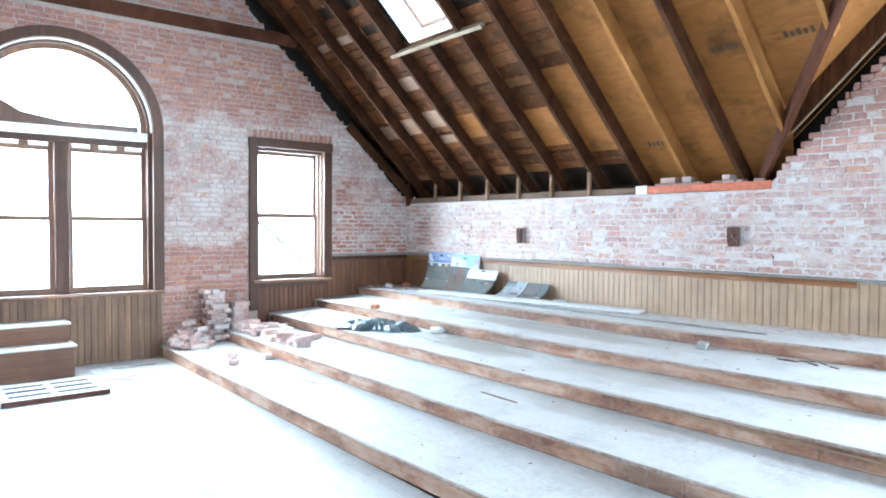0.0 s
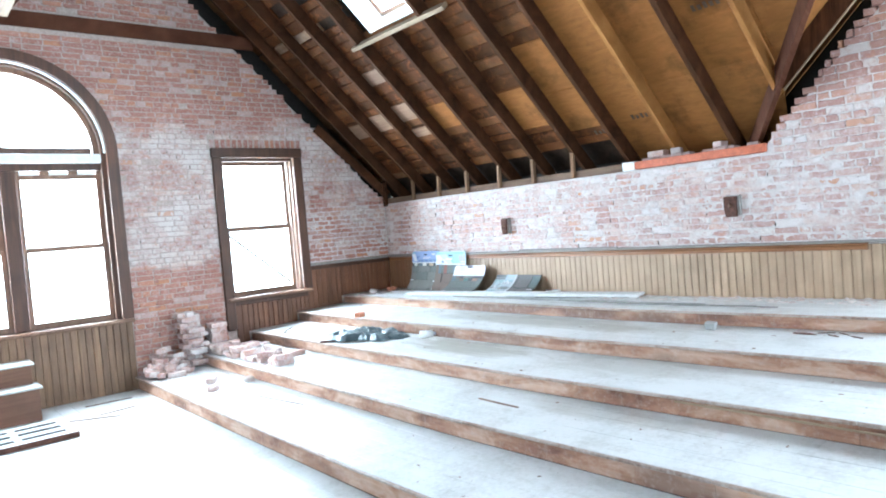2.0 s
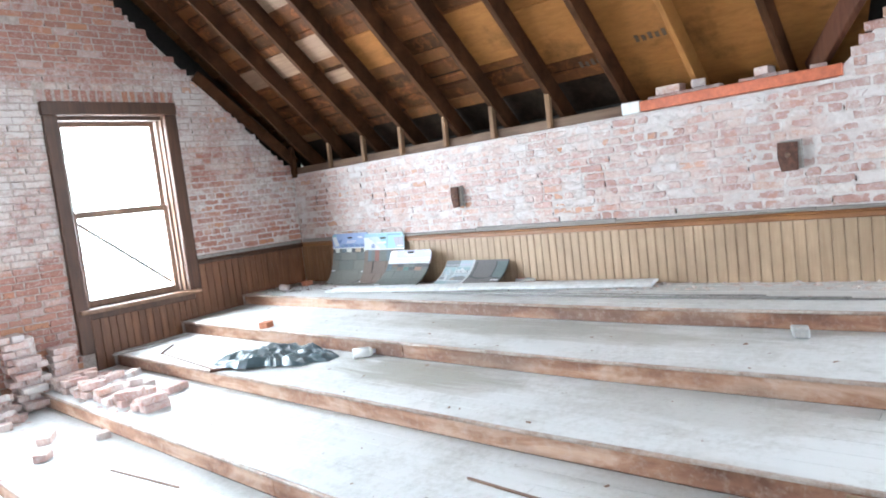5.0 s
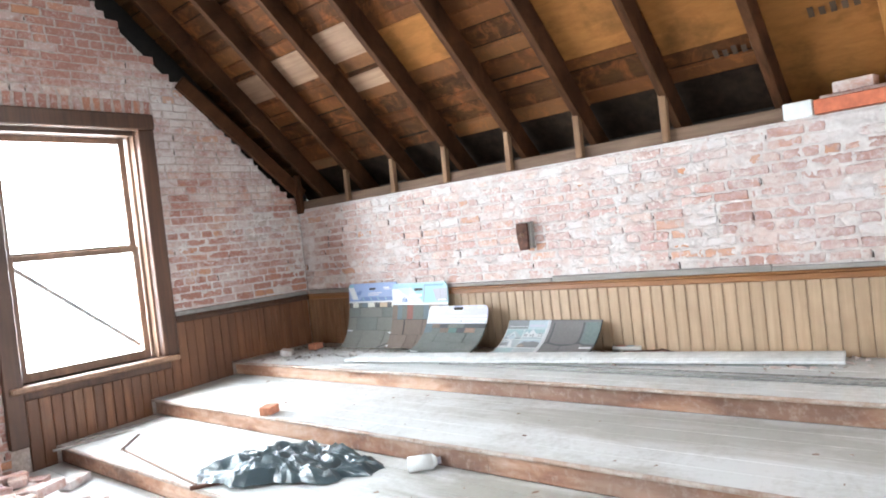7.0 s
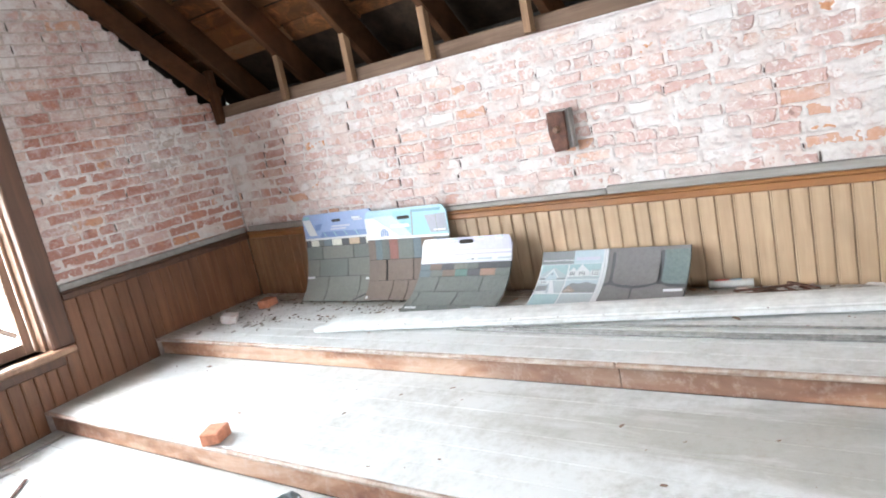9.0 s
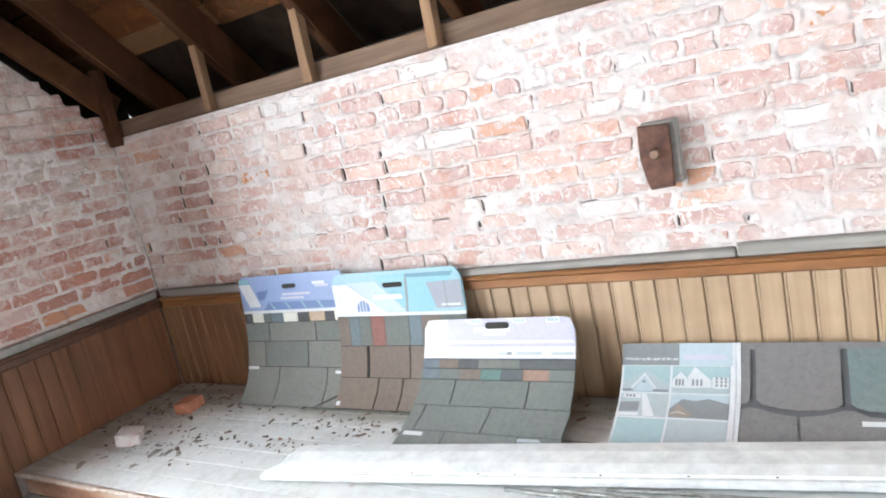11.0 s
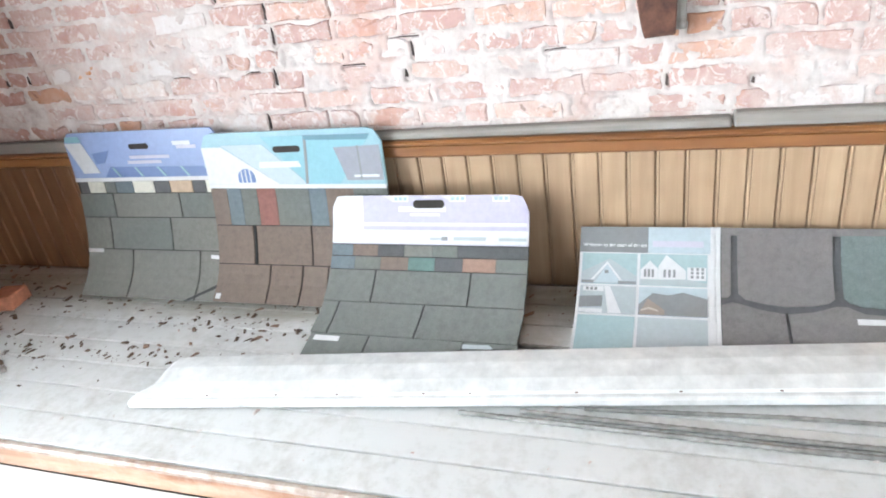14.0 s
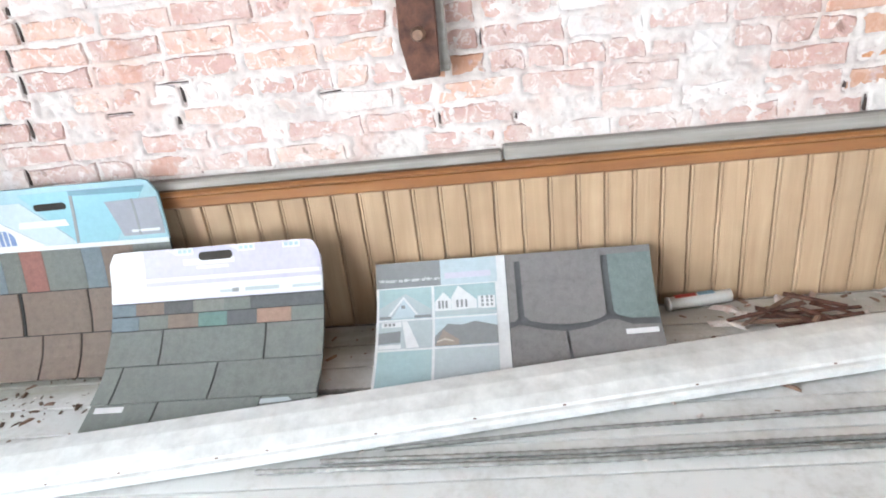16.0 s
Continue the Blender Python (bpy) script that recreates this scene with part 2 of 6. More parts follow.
def riser_material():
    n = Nodes("worn_riser_board", 0.6)
    g = n.noise(1.0, 6, 0.6, n.coord(True, (20, 1.3, 26)), 0.5)
    patch = n.noise(1.0, 5, 0.6, n.coord(True, (2, 1.7, 5.0)), 0.5)
    spots = n.noise(1.0, 3, 0.5, n.coord(True, (3, 0.7, 2)))
    col = n.ramp(patch, [(0.34, (0.15, 0.062, 0.036)), (0.42, (0.31, 0.145, 0.085)), (0.50, (0.46, 0.25, 0.155)), (0.57, (0.62, 0.42, 0.31)), (0.68, (0.52, 0.31, 0.20))])
    col = n.mix(n.math("MULTIPLY", n.grey(g, 0.4, 0.7), 0.35), col, (0.16, 0.07, 0.04))
    col = n.mix(n.math("MULTIPLY", n.grey(spots, 0.55, 0.64), 0.7), col, (0.13, 0.075, 0.055))
    col = n.mix(n.math("MULTIPLY", n.random(), 0.3), col, (0.20, 0.09, 0.05))
    col = n.mix(n.math("MULTIPLY", n.grey(n.noise(24, 5, 0.7, n.coord()), 0.5, 0.7), 0.3), col, (0.55, 0.46, 0.41))
    return n.done(col, g, 0.25, 0.003)


M_RISER = riser_material()
M_NOSE = wood_material("worn_nosing", (0.20, 0.105, 0.07), (0.40, 0.26, 0.19), "Y", 0.55, 1.0, 0.35, (0.52, 0.47, 0.43))
M_RAFTER = wood_material("old_rafter_wood", (0.034, 0.013, 0.006), (0.125, 0.05, 0.021), "S", 0.8)
M_RAFTER_NEW = wood_material("new_rafter_wood", (0.27, 0.112, 0.030), (0.45, 0.21, 0.066), "S", 0.75)
M_RED_TIMBER = wood_material("red_brown_timber", (0.077, 0.025, 0.014), (0.137, 0.055, 0.029), "S", 0.7)
M_PALE = wood_material("pale_timber", (0.27, 0.185, 0.11), (0.42, 0.31, 0.20), "Y", 0.75)
M_PLATE = wood_material("grey_plate_timber", (0.14, 0.09, 0.06), (0.29, 0.20, 0.14), "Y", 0.85)
M_JOIST = wood_material("sawn_joist_timber", (0.15, 0.095, 0.055), (0.25, 0.17, 0.105), "Y", 0.8)
M_WALLPLATE = wood_material("brown_plate_timber", (0.10, 0.055, 0.034), (0.23, 0.145, 0.095), "Y", 0.85)
M_STRUT = wood_material("worn_strut_wood", (0.15, 0.075, 0.038), (0.33, 0.19, 0.10), "Z", 0.8)
M_PRIMER = plain("red_primer_steel", (0.50, 0.13, 0.06), 0.6, 0.0, 25, 0.25)
M_WHITE = plain("white_paint", (0.78, 0.78, 0.77), 0.5, 0, 18, 0.08)
M_DIRTYWHITE = plain("dirty_white_paint", (0.60, 0.60, 0.59), 0.6, 0, 9, 0.22)
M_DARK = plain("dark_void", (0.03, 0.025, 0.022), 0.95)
M_SOOT = plain("sooty_iron", (0.035, 0.035, 0.04), 0.6, 0.5)
M_STONE = plain("hearth_stone", (0.35, 0.34, 0.33), 0.85, 0, 14, 0.25, 0.4)
M_RUST = plain("rusty_dark_wood", (0.105, 0.045, 0.03), 0.9, 0.0, 35, 0.5, 0.6)
M_BOLT = plain("worn_iron_bolt", (0.22, 0.13, 0.09), 0.6, 0.4, 30, 0.4, 0.4)
M_STEEL = plain("grey_steel", (0.27, 0.26, 0.25), 0.55, 0.5, 30, 0.4)
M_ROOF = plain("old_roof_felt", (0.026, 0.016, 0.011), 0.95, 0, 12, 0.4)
M_TRIM = plain("chalky_white_paint", (0.66, 0.665, 0.66), 0.5, 0, 16, 0.17)
M_LATH = wood_material("broken_lath", (0.16, 0.09, 0.06), (0.34, 0.22, 0.16), "Y", 0.8)
bagn = Nodes("black_plastic", 0.3)
bagv = bagn.coord()
bagn.bsdf.inputs["Specular IOR Level"].default_value = 1.0
bagn.bsdf.inputs["Coat Weight"].default_value = 0.6
bagn.bsdf.inputs["Coat Roughness"].default_value = 0.12
M_BAG = bagn.done((0.040, 0.066, 0.078), bagn.noise(14, 3, 0.5, bagv, 0.8), 0.35, 0.02)
M_WALL = plain("plain_plaster", (0.62, 0.60, 0.57), 0.9, 0, 6, 0.15, 0.3)


def deck_material(name, stops, stain):
    n = Nodes(name, 0.85)
    v = n.coord(True, (4, 1.1, 4))
    g = n.noise(5, 6, 0.65, v, 0.5)
    w = n.coord()
    col = n.ramp(n.island() if len(stops) > 3 else n.random(), stops)
    col = n.mix(n.grey(g, 0.35, 0.75), col, (0.30, 0.16, 0.07), "MULTIPLY") if stain else n.mix(n.math("MULTIPLY", n.grey(g, 0.35, 0.75), 0.5), col, (0.12, 0.05, 0.014))
    col = n.mix(n.math("MULTIPLY", n.grey(n.noise(7.5, 5, 0.7, w, 0.8), 0.5, 0.68), 0.55 if len(stops) > 3 else 0.15), col, (0.235, 0.078, 0.022))
    damp = n.grey(n.noise(1.9, 5, 0.65, w), 0.52, 0.68)
    col = n.mix(n.math("MULTIPLY", damp, 0.6), col, (0.03, 0.014, 0.008))
    return n.done(col, g, 0.35, 0.004)


M_DECK = deck_material("old_roof_boards", [(0.0, (0.031, 0.011, 0.005)), (0.3, (0.061, 0.022, 0.009)), (0.55, (0.128, 0.046, 0.016)), (0.75, (0.049, 0.019, 0.009)), (0.88, (0.140, 0.058, 0.022)), (0.965, (0.147, 0.065, 0.025)), (1.0, (0.281, 0.214, 0.159))], False)
M_PLY = deck_material("new_plywood", [(0.0, (0.245, 0.098, 0.026)), (0.5, (0.295, 0.122, 0.033)), (1.0, (0.335, 0.145, 0.044))], False)

# rough sawn dry wood has hardly any sheen
for m in (M_RAFTER, M_RAFTER_NEW, M_RED_TIMBER, M_DECK, M_PLY, M_ROOF):
    m.node_tree.nodes["Principled BSDF"].inputs["Specular IOR Level"].default_value = 0.12
M_PALE_BOARD = wood_material("pale_patch_board", (0.19, 0.10, 0.055), (0.31, 0.19, 0.115), "Y", 0.8)
M_STAMP = plain("faded_stamp_ink", (0.08, 0.045, 0.025), 0.9)

glass = Nodes("window_glass", 0.02)
glass.bsdf.inputs["Transmission Weight"].default_value = 1.0
glass.bsdf.inputs["IOR"].default_value = 1.05
M_GLASS = glass.done((0.98, 0.99, 1.0))

# ---- mesh helpers ----


def mesh_object(name, verts, faces, material, parent=None, label="", smooth=False):
    me = bpy.data.meshes.new(name)
    me.from_pydata([tuple(v) for v in verts], [], faces)
    me.update()
    if material:
        me.materials.append(material)
    if smooth:
        for p in me.polygons:
            p.use_smooth = True
    ob = new(name, me)
    if parent is not None:
        ob.parent = parent
    if label:
        ob["label"] = label
    return ob


def part(name, bm, material, parent, label="", smooth=False):
    me = bpy.data.meshes.new(name)
    bm.normal_update()
    bm.to_mesh(me)
    bm.free()
    if material:
        me.materials.append(material)
    if smooth:
        for p in me.polygons:
            p.use_smooth = True
    ob = new(name, me)
    if parent is not None:
        ob.parent = parent
    if label:
        ob["label"] = label
    return ob


def empty(name, x=0, y=0, z=0, rz=0):
    ob = new(name)
    ob.matrix_basis = pose(x, y, z, 0, 0, rz)
    ob.empty_display_size = 0.1
    return ob


def add_box(bm, lo, hi, bevel=0.0, m=None, jitter=0.0):
    lo, hi = Vector(lo), Vector(hi)
    made = bmesh.ops.create_cube(bm, size=1.0)["verts"]
    for v in made:
        v.co = Vector((lo[i] + (v.co[i] + 0.5) * (hi[i] - lo[i]) for i in range(3)))
        if jitter:
            v.co += Vector((random.uniform(-jitter, jitter) for _ in range(3)))
    if bevel > 0:
        edges = {e for v in made for e in v.link_edges}
        made = [e for e in bmesh.ops.bevel(bm, geom=list(edges), offset=bevel, segments=1, affect="EDGES", profile=0.5)["verts"]]
    if m is not None:
        bmesh.ops.transform(bm, matrix=m, verts=list({v for v in made if v.is_valid}))
    return made


def box_part(name, lo, hi, material, parent=None, bevel=0.004, label="", m=None, jitter=0.0):
    bm = bmesh.new()
    add_box(bm, lo, hi, bevel, m, jitter)
    return part(name, bm, material, parent, label)


def prism(name, outline, axis, a, b, material, parent=None, label=""):
    """A solid with a flat outline in the two other axes, from a to b along axis."""
    n = len(outline)
    put = {"x": lambda p, t: (t, p[0], p[1]), "y": lambda p, t: (p[0], t, p[1]), "z": lambda p, t: (p[0], p[1], t)}[axis]
    verts = [put(p, a) for p in outline] + [put(p, b) for p in outline]
    faces = [tuple(range(n)), tuple(range(2 * n - 1, n - 1, -1))] + [(i, i + n, (i + 1) % n + n, (i + 1) % n) for i in range(n)]
    bm = bmesh.new()
    vs = [bm.verts.new(v) for v in verts]
    for f in faces:
        bm.faces.new([vs[i] for i in f])
    bmesh.ops.recalc_face_normals(bm, faces=bm.faces[:])
    return part(name, bm, material, parent, label)


def wall_with_holes(name, outer, holes, put, thick, material):
    """A thick wall: outline and holes in (u, z), put(u, z, depth) gives the place."""
    bm = bmesh.new()
    for loop in [outer] + holes:
        vs = [bm.verts.new(put(u, z, 0)) for u, z in loop]
        for i in range(len(vs)):
            bm.edges.new((vs[i], vs[(i + 1) % len(vs)]))
    bmesh.ops.triangle_fill(bm, use_beauty=True, use_dissolve=False, edges=bm.edges[:])
    ext = bmesh.ops.extrude_face_region(bm, geom=bm.faces[:])
    off = Vector(put(0, 0, thick)) - Vector(put(0, 0, 0))
    bmesh.ops.translate(bm, vec=off, verts=[e for e in ext["geom"] if isinstance(e, bmesh.types.BMVert)])
    bmesh.ops.recalc_face_normals(bm, faces=bm.faces[:])
    return part(name, bm, material, None)


def beam(name, a, b, width, depth, material, parent=None, bevel=0.005, up=(0, 0, 1), label=""):
    """A squared timber whose lower face's centre line runs from a to b; its depth goes up from there."""
    a, b = Vector(a), Vector(b)
    along = (b - a).normalized()
    side = along.cross(Vector(up)).normalized()
    top = side.cross(along).normalized()
    m = Matrix((along, side, top)).transposed().to_4x4()
    m.translation = a
    bm = bmesh.new()
    add_box(bm, (0, -width / 2, 0), ((b - a).length, width / 2, depth), bevel)
    bmesh.ops.transform(bm, matrix=m, verts=bm.verts[:])
    return part(name, bm, material, parent, label)


def structure(ob, label, category):
    return tagged(ob, label, category, "", "structure")


def arc(cx, cz, r, a0, a1, n):
    return [(cx + r * math.cos(radians(a0 + (a1 - a0) * i / n)), cz + r * math.sin(radians(a0 + (a1 - a0) * i / n))) for i in range(n + 1)]

# ---- structure ----
SLOPE = 0.96
EAVE_Z = 2.45
FLOOR_X = [2.63, 3.40, 4.17, 4.92, 5.70]
TIER_Z = [0.152, 0.32, 0.482, 0.64, 0.788]


def under(x):
    """The underside of the rafters over x."""
    return EAVE_Z + SLOPE * (KNEE_X - x) if x > RIDGE_X else EAVE_Z + SLOPE * (KNEE_X - 2 * RIDGE_X + x)


def cross_under(y):
    """The underside of the cross gable's roof over y."""
    return 2.42 + 1.0 * (3.2 - y) if y > -0.9 else 2.42 + 1.0 * (3.2 + 1.8 + y)


ARCH_X, ARCH_R, SPRING_Z, SILL_Z = 1.5, 1.06, 2.97, 0.90
WIN_X0, WIN_X1, WIN_Z0, WIN_Z1 = 3.99, 5.07, 0.97, 2.90
big_hole = [(ARCH_X - ARCH_R, SILL_Z), (ARCH_X + ARCH_R, SILL_Z)] + arc(ARCH_X, SPRING_Z, ARCH_R, 0, 180, 28)
small_hole = [(WIN_X0, WIN_Z0), (WIN_X1, WIN_Z0), (WIN_X1, WIN_Z1), (WIN_X0, WIN_Z1)]
WT = 0.34
RAKE_GAP = 0.27
gable_outline = [(WEST_X - 0.3, -0.3), (KNEE_X + 0.4, -0.3), (KNEE_X + 0.4, under(KNEE_X + 0.4) - RAKE_GAP), (RIDGE_X, under(RIDGE_X) - RAKE_GAP), (WEST_X - 0.3, under(WEST_X - 0.3) - RAKE_GAP)]
south_outline = [(u, z + RAKE_GAP + 0.15 if z > 0 else z) for u, z in gable_outline]
wall_north = wall_with_holes("wall_north", gable_outline, [big_hole, small_hole], lambda u, z, d: (u, GABLE_Y + 0.008 + d, z), WT, M_MORTAR_N)
structure(wall_north, "old red brick gable wall with worn patches of limewash", "wall")
# unseen wall, with an opening made for the south fill lamp
wall_south = wall_with_holes("wall_south", south_outline, [[(0.2, 1.0), (2.8, 1.0), (2.8, 4.0), (0.2, 4.0)]], lambda u, z, d: (u, SOUTH_Y - d, z), 0.3, M_WALL)
structure(wall_south, "plain pale wall closing the room", "wall")
# black sheet added for the shade between the brick slope and the roof
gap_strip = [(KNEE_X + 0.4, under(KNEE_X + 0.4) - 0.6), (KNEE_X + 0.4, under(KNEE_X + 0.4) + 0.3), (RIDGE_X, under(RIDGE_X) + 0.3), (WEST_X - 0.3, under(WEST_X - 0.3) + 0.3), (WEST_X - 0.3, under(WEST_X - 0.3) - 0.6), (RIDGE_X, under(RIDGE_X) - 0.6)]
structure(prism("gable_back_board", gap_strip, "y", GABLE_Y + 0.352, GABLE_Y + 0.38, M_DARK), "black sheet behind the top of the gable, for shade in the gap", "board")
knee_outline = [(SOUTH_Y, -0.3), (GABLE_Y, -0.3), (GABLE_Y, 2.15), (3.22, 2.15), (3.18, 2.23), (-0.9, cross_under(-0.9) - 0.21), (SOUTH_Y, cross_under(SOUTH_Y) - 0.21)]
wall_east = wall_with_holes("wall_east", knee_outline, [[(-2.2, 1.3), (0.4, 1.3), (0.4, 3.7), (-2.2, 3.7)]], lambda u, z, d: (KNEE_X + 0.0065 + d, u, z), 0.42, M_MORTAR)
structure(wall_east, "low brick wall under the eaves, pink brick with white limewash", "wall")
# another black sheet, added for the shaded gap above the stepped brick
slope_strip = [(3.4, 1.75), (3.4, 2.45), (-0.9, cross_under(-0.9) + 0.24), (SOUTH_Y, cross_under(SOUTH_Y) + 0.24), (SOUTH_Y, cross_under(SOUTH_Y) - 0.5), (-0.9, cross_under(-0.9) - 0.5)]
structure(wall_with_holes("slope_back_board", slope_strip, [], lambda u, z, d: (KNEE_X + 0.43 + d, u, z), 0.03, M_DARK), "black sheet behind the stepped brick slope, for shade in the gap", "board")
west_outline = [(SOUTH_Y, -0.3), (GABLE_Y, -0.3), (GABLE_Y, 2.6), (SOUTH_Y, 2.6)]
# unseen wall, its opening made for the west fill lamp
wall_west = wall_with_holes("wall_west", west_outline, [[(0.0, 0.9), (3.0, 0.9), (3.0, 2.35), (0.0, 2.35)]], lambda u, z, d: (WEST_X - d, u, z), 0.3, M_WALL)
structure(wall_west, "plain pale wall closing the room", "wall")
floor = structure(box_part("floor", (WEST_X, SOUTH_Y, -0.3), (KNEE_X, GABLE_Y, -0.02), M_PLATE, None, 0), "wooden floor under grey dust", "floor")

TREAD_RISE = 0.04


def tread_z(i, x):
    """The top of level i over x: the old boards climb a little to the back."""
    return TIER_Z[i] + (TREAD_RISE * max(0.0, x - FLOOR_X[i] - 0.05) if i < 4 else 0.0)


# stepped platform: a solid core under each level, a riser board and a nosing
for i, (x, z) in enumerate(zip(FLOOR_X, TIER_Z)):
    nxt = FLOOR_X[i + 1] + 0.05 if i < 4 else KNEE_X
    low = tread_z(i - 1, x) if i else 0.0
    tier = empty("stepped_platform", x, 0, low)
    structure(tier, "low stepped platform level with dusty grey boards and a worn brown riser", "platform")
    box_part("core", (0.07, SOUTH_Y, -low + 0.001), (nxt - x, GABLE_Y - 0.004, z - low - 0.021), M_DARK, tier, 0)
    y0 = SOUTH_Y
    for seg, y1 in enumerate((-1.4 + 0.3 * i, 2.5 - 0.4 * i, 5.1 + 0.25 * i, GABLE_Y - 0.01)):
        box_part("riser_board", (0.03, y0, 0.003), (0.052, y1 - 0.003, z - low - 0.018), M_RISER, tier, 0.002)
        box_part("nosing", (-0.004, y0, z - low - 0.019), (0.02, y1 - 0.002, z - low + 0.002), M_NOSE, tier, 0.006)
        y0 = y1

# ---- roof ----
DECK_LIFT = 0.235
NY = [9.19, 8.57, 7.95, 7.33, 6.69, 6.08, 5.45, 4.82, 4.205, 3.585, 2.985, 2.325, 1.70, 1.04, 0.42, -0.2, -0.82, -1.44, -2.06, -2.68, -3.3, -3.92, -4.54]


def valley_x(y):
    """Where the valley crosses y; rafters south of the wall's end stop there."""
    return min(KNEE_X + 0.55, KNEE_X - (cross_under(y) - EAVE_Z) / SLOPE) if y < 3.2 else KNEE_X + 0.55


def deck_mesh(name, y_from, y_to, pitch, gap, thick, material, cuts, seed, side=1, skip=None):
    """Roof boards along y as separate islands of one mesh, joints staggered."""
    rnd = random.Random(seed)
    verts, faces = [], []
    s = 0.0
    slope_len = math.hypot(KNEE_X + 0.6 - RIDGE_X, SLOPE * (KNEE_X + 0.6 - RIDGE_X))
    ux = 1 / math.hypot(1, SLOPE)
    while s < slope_len:
        w = min(pitch * rnd.uniform(0.75, 1.25), slope_len - s + 0.02)
        joints = [y_from]
        while joints[-1] < y_to:
            joints.append(min(y_to, joints[-1] + cuts * rnd.choice((1, 1, 2, 3))))
        for y0, y1 in zip(joints, joints[1:]):
            xs = [KNEE_X + 0.6 - ux * s, KNEE_X + 0.6 - ux * (s + w - gap)]
            x_mid = sum(xs) / 2
            if side > 0 and 0.5 * (y0 + y1) < 3.2 and x_mid > valley_x(0.5 * (y0 + y1)) + 0.35:
                continue
            if skip and skip(x_mid, y0, y1):
                continue
            lift = DECK_LIFT + rnd.uniform(-0.004, 0.006)
            tilt = rnd.uniform(-0.011, 0.008)
            b = len(verts)
            for dz in (0, thick):
                for k, x in enumerate(xs):
                    for y in (y0 + 0.002, y1 - 0.002):
                        z = under(x) + lift + dz + (tilt if k else -tilt)
                        verts.append((x if side > 0 else 2 * RIDGE_X - x, y, z))
            faces += [(b, b + 1, b + 3, b + 2), (b + 4, b + 6, b + 7, b + 5), (b, b + 2, b + 6, b + 4), (b + 1, b + 5, b + 7, b + 3), (b, b + 4, b + 5, b + 1), (b + 2, b + 3, b + 7, b + 6)]
        s += w
    return mesh_object(name, verts, faces, material)


EAVES_BOARD_X = 6.84  # no boards are drawn beyond this x, so the eaves fall into shade
SKY_Y0, SKY_Y1, SKY_X0, SKY_X1 = 6.12, 6.98, 3.7, 4.98


def sky_gap(x, y0, y1):
    return SKY_X0 + 0.08 < x < SKY_X1 + 0.17 and y1 > SKY_Y0 + 0.05 and y0 < SKY_Y1 - 0.05


def not_ply(x, y0, y1):
    return sky_gap(x, y0, y1) or x > EAVES_BOARD_X


structure(deck_mesh("ceiling", 4.80, GABLE_Y + 0.3, 0.150, 0.017, 0.022, M_DECK, 0.62, 5, 1, not_ply), "dark old roof boards patched with paler pieces between rafters", "ceiling")


def valley_y(x):
    """Where the valley lies over x, for the plywood's slanted end."""
    return max(SOUTH_Y, 3.2 - (under(x) - 2.42)) if x > 2.42 else SOUTH_Y


def plywood_sheets():
    root = new("ceiling_plywood")
    x = KNEE_X + 0.55
    k = 0
    while x > RIDGE_X:
        xb = max(RIDGE_X, x - 0.84)
        joints = [4.797 - 0.62 * (k % 2)] + [4.797 - 0.62 * (k % 2) - 1.24 * j for j in range(1, 9)]
        if k % 2:
            joints = [4.797] + joints
        for y1, y0 in zip(joints, joints[1:]):
            ya, yb = max(y0, min(3.2, valley_y(x))), max(y0, min(3.2, valley_y(xb)))
            if ya >= y1 and yb >= y1:
                continue
            ya, yb = min(ya, y1), min(yb, y1)
            verts, faces, b = [], [], 0
            for dz in (0, 0.018):
                for px, py in ((x, ya), (x, y1 - 0.003), (xb + 0.003, y1 - 0.003), (xb + 0.003, yb)):
                    verts.append((px, py, under(px) + DECK_LIFT + dz))
            faces += [(b, b + 1, b + 2, b + 3), (b + 7, b + 6, b + 5, b + 4)] + [(b + i, b + i + 4, b + (i + 1) % 4 + 4, b + (i + 1) % 4) for i in range(4)]
            mesh_object("plywood_sheet", verts, faces, M_PLY, root)
        x = xb
        k += 1
    return root


structure(plywood_sheets(), "new golden plywood roof sheathing", "ceiling")
structure(deck_mesh("ceiling_west", SOUTH_Y, GABLE_Y + 0.3, 0.2, 0.012, 0.022, M_DECK, 0.62, 6, -1), "dark old roof boards", "ceiling")


def roof_skin(name, quads):
    verts, faces = [], []
    for q in quads:
        b = len(verts)
        verts += q + [(x, y, z + 0.06) for x, y, z in q]
        faces += [(b, b + 1, b + 2, b + 3), (b + 7, b + 6, b + 5, b + 4)] + [(b + i, b + i + 4, b + (i + 1) % 4 + 4, b + (i + 1) % 4) for i in range(4)]
    return structure(mesh_object(name, verts, faces, M_ROOF), "dark roof covering", "roof")


def skin_at(x, y):
    return (x, y, under(x) + DECK_LIFT + 0.045)


def skin_rect(x0, x1, y0, y1):
    return [skin_at(x0, y0), skin_at(x1, y0), skin_at(x1, y1), skin_at(x0, y1)]


XE = KNEE_X + 0.75
YN = GABLE_Y + 0.4
SKIN_X0, SKIN_X1 = SKY_X0 + 0.155, SKY_X1 + 0.155
roof_skin("roof_east", [skin_rect(SKIN_X1, XE, 3.3, YN), skin_rect(RIDGE_X, SKIN_X0, 3.3, YN), skin_rect(SKIN_X0, SKIN_X1, 3.3, SKY_Y0), skin_rect(SKIN_X0, SKIN_X1, SKY_Y1, YN),
                        [skin_at(RIDGE_X, -0.9), skin_at(2.2, -0.9), skin_at(KNEE_X - 0.1, 3.3), skin_at(RIDGE_X, 3.3)], skin_rect(RIDGE_X, 2.4, SOUTH_Y - 0.3, -0.9)])
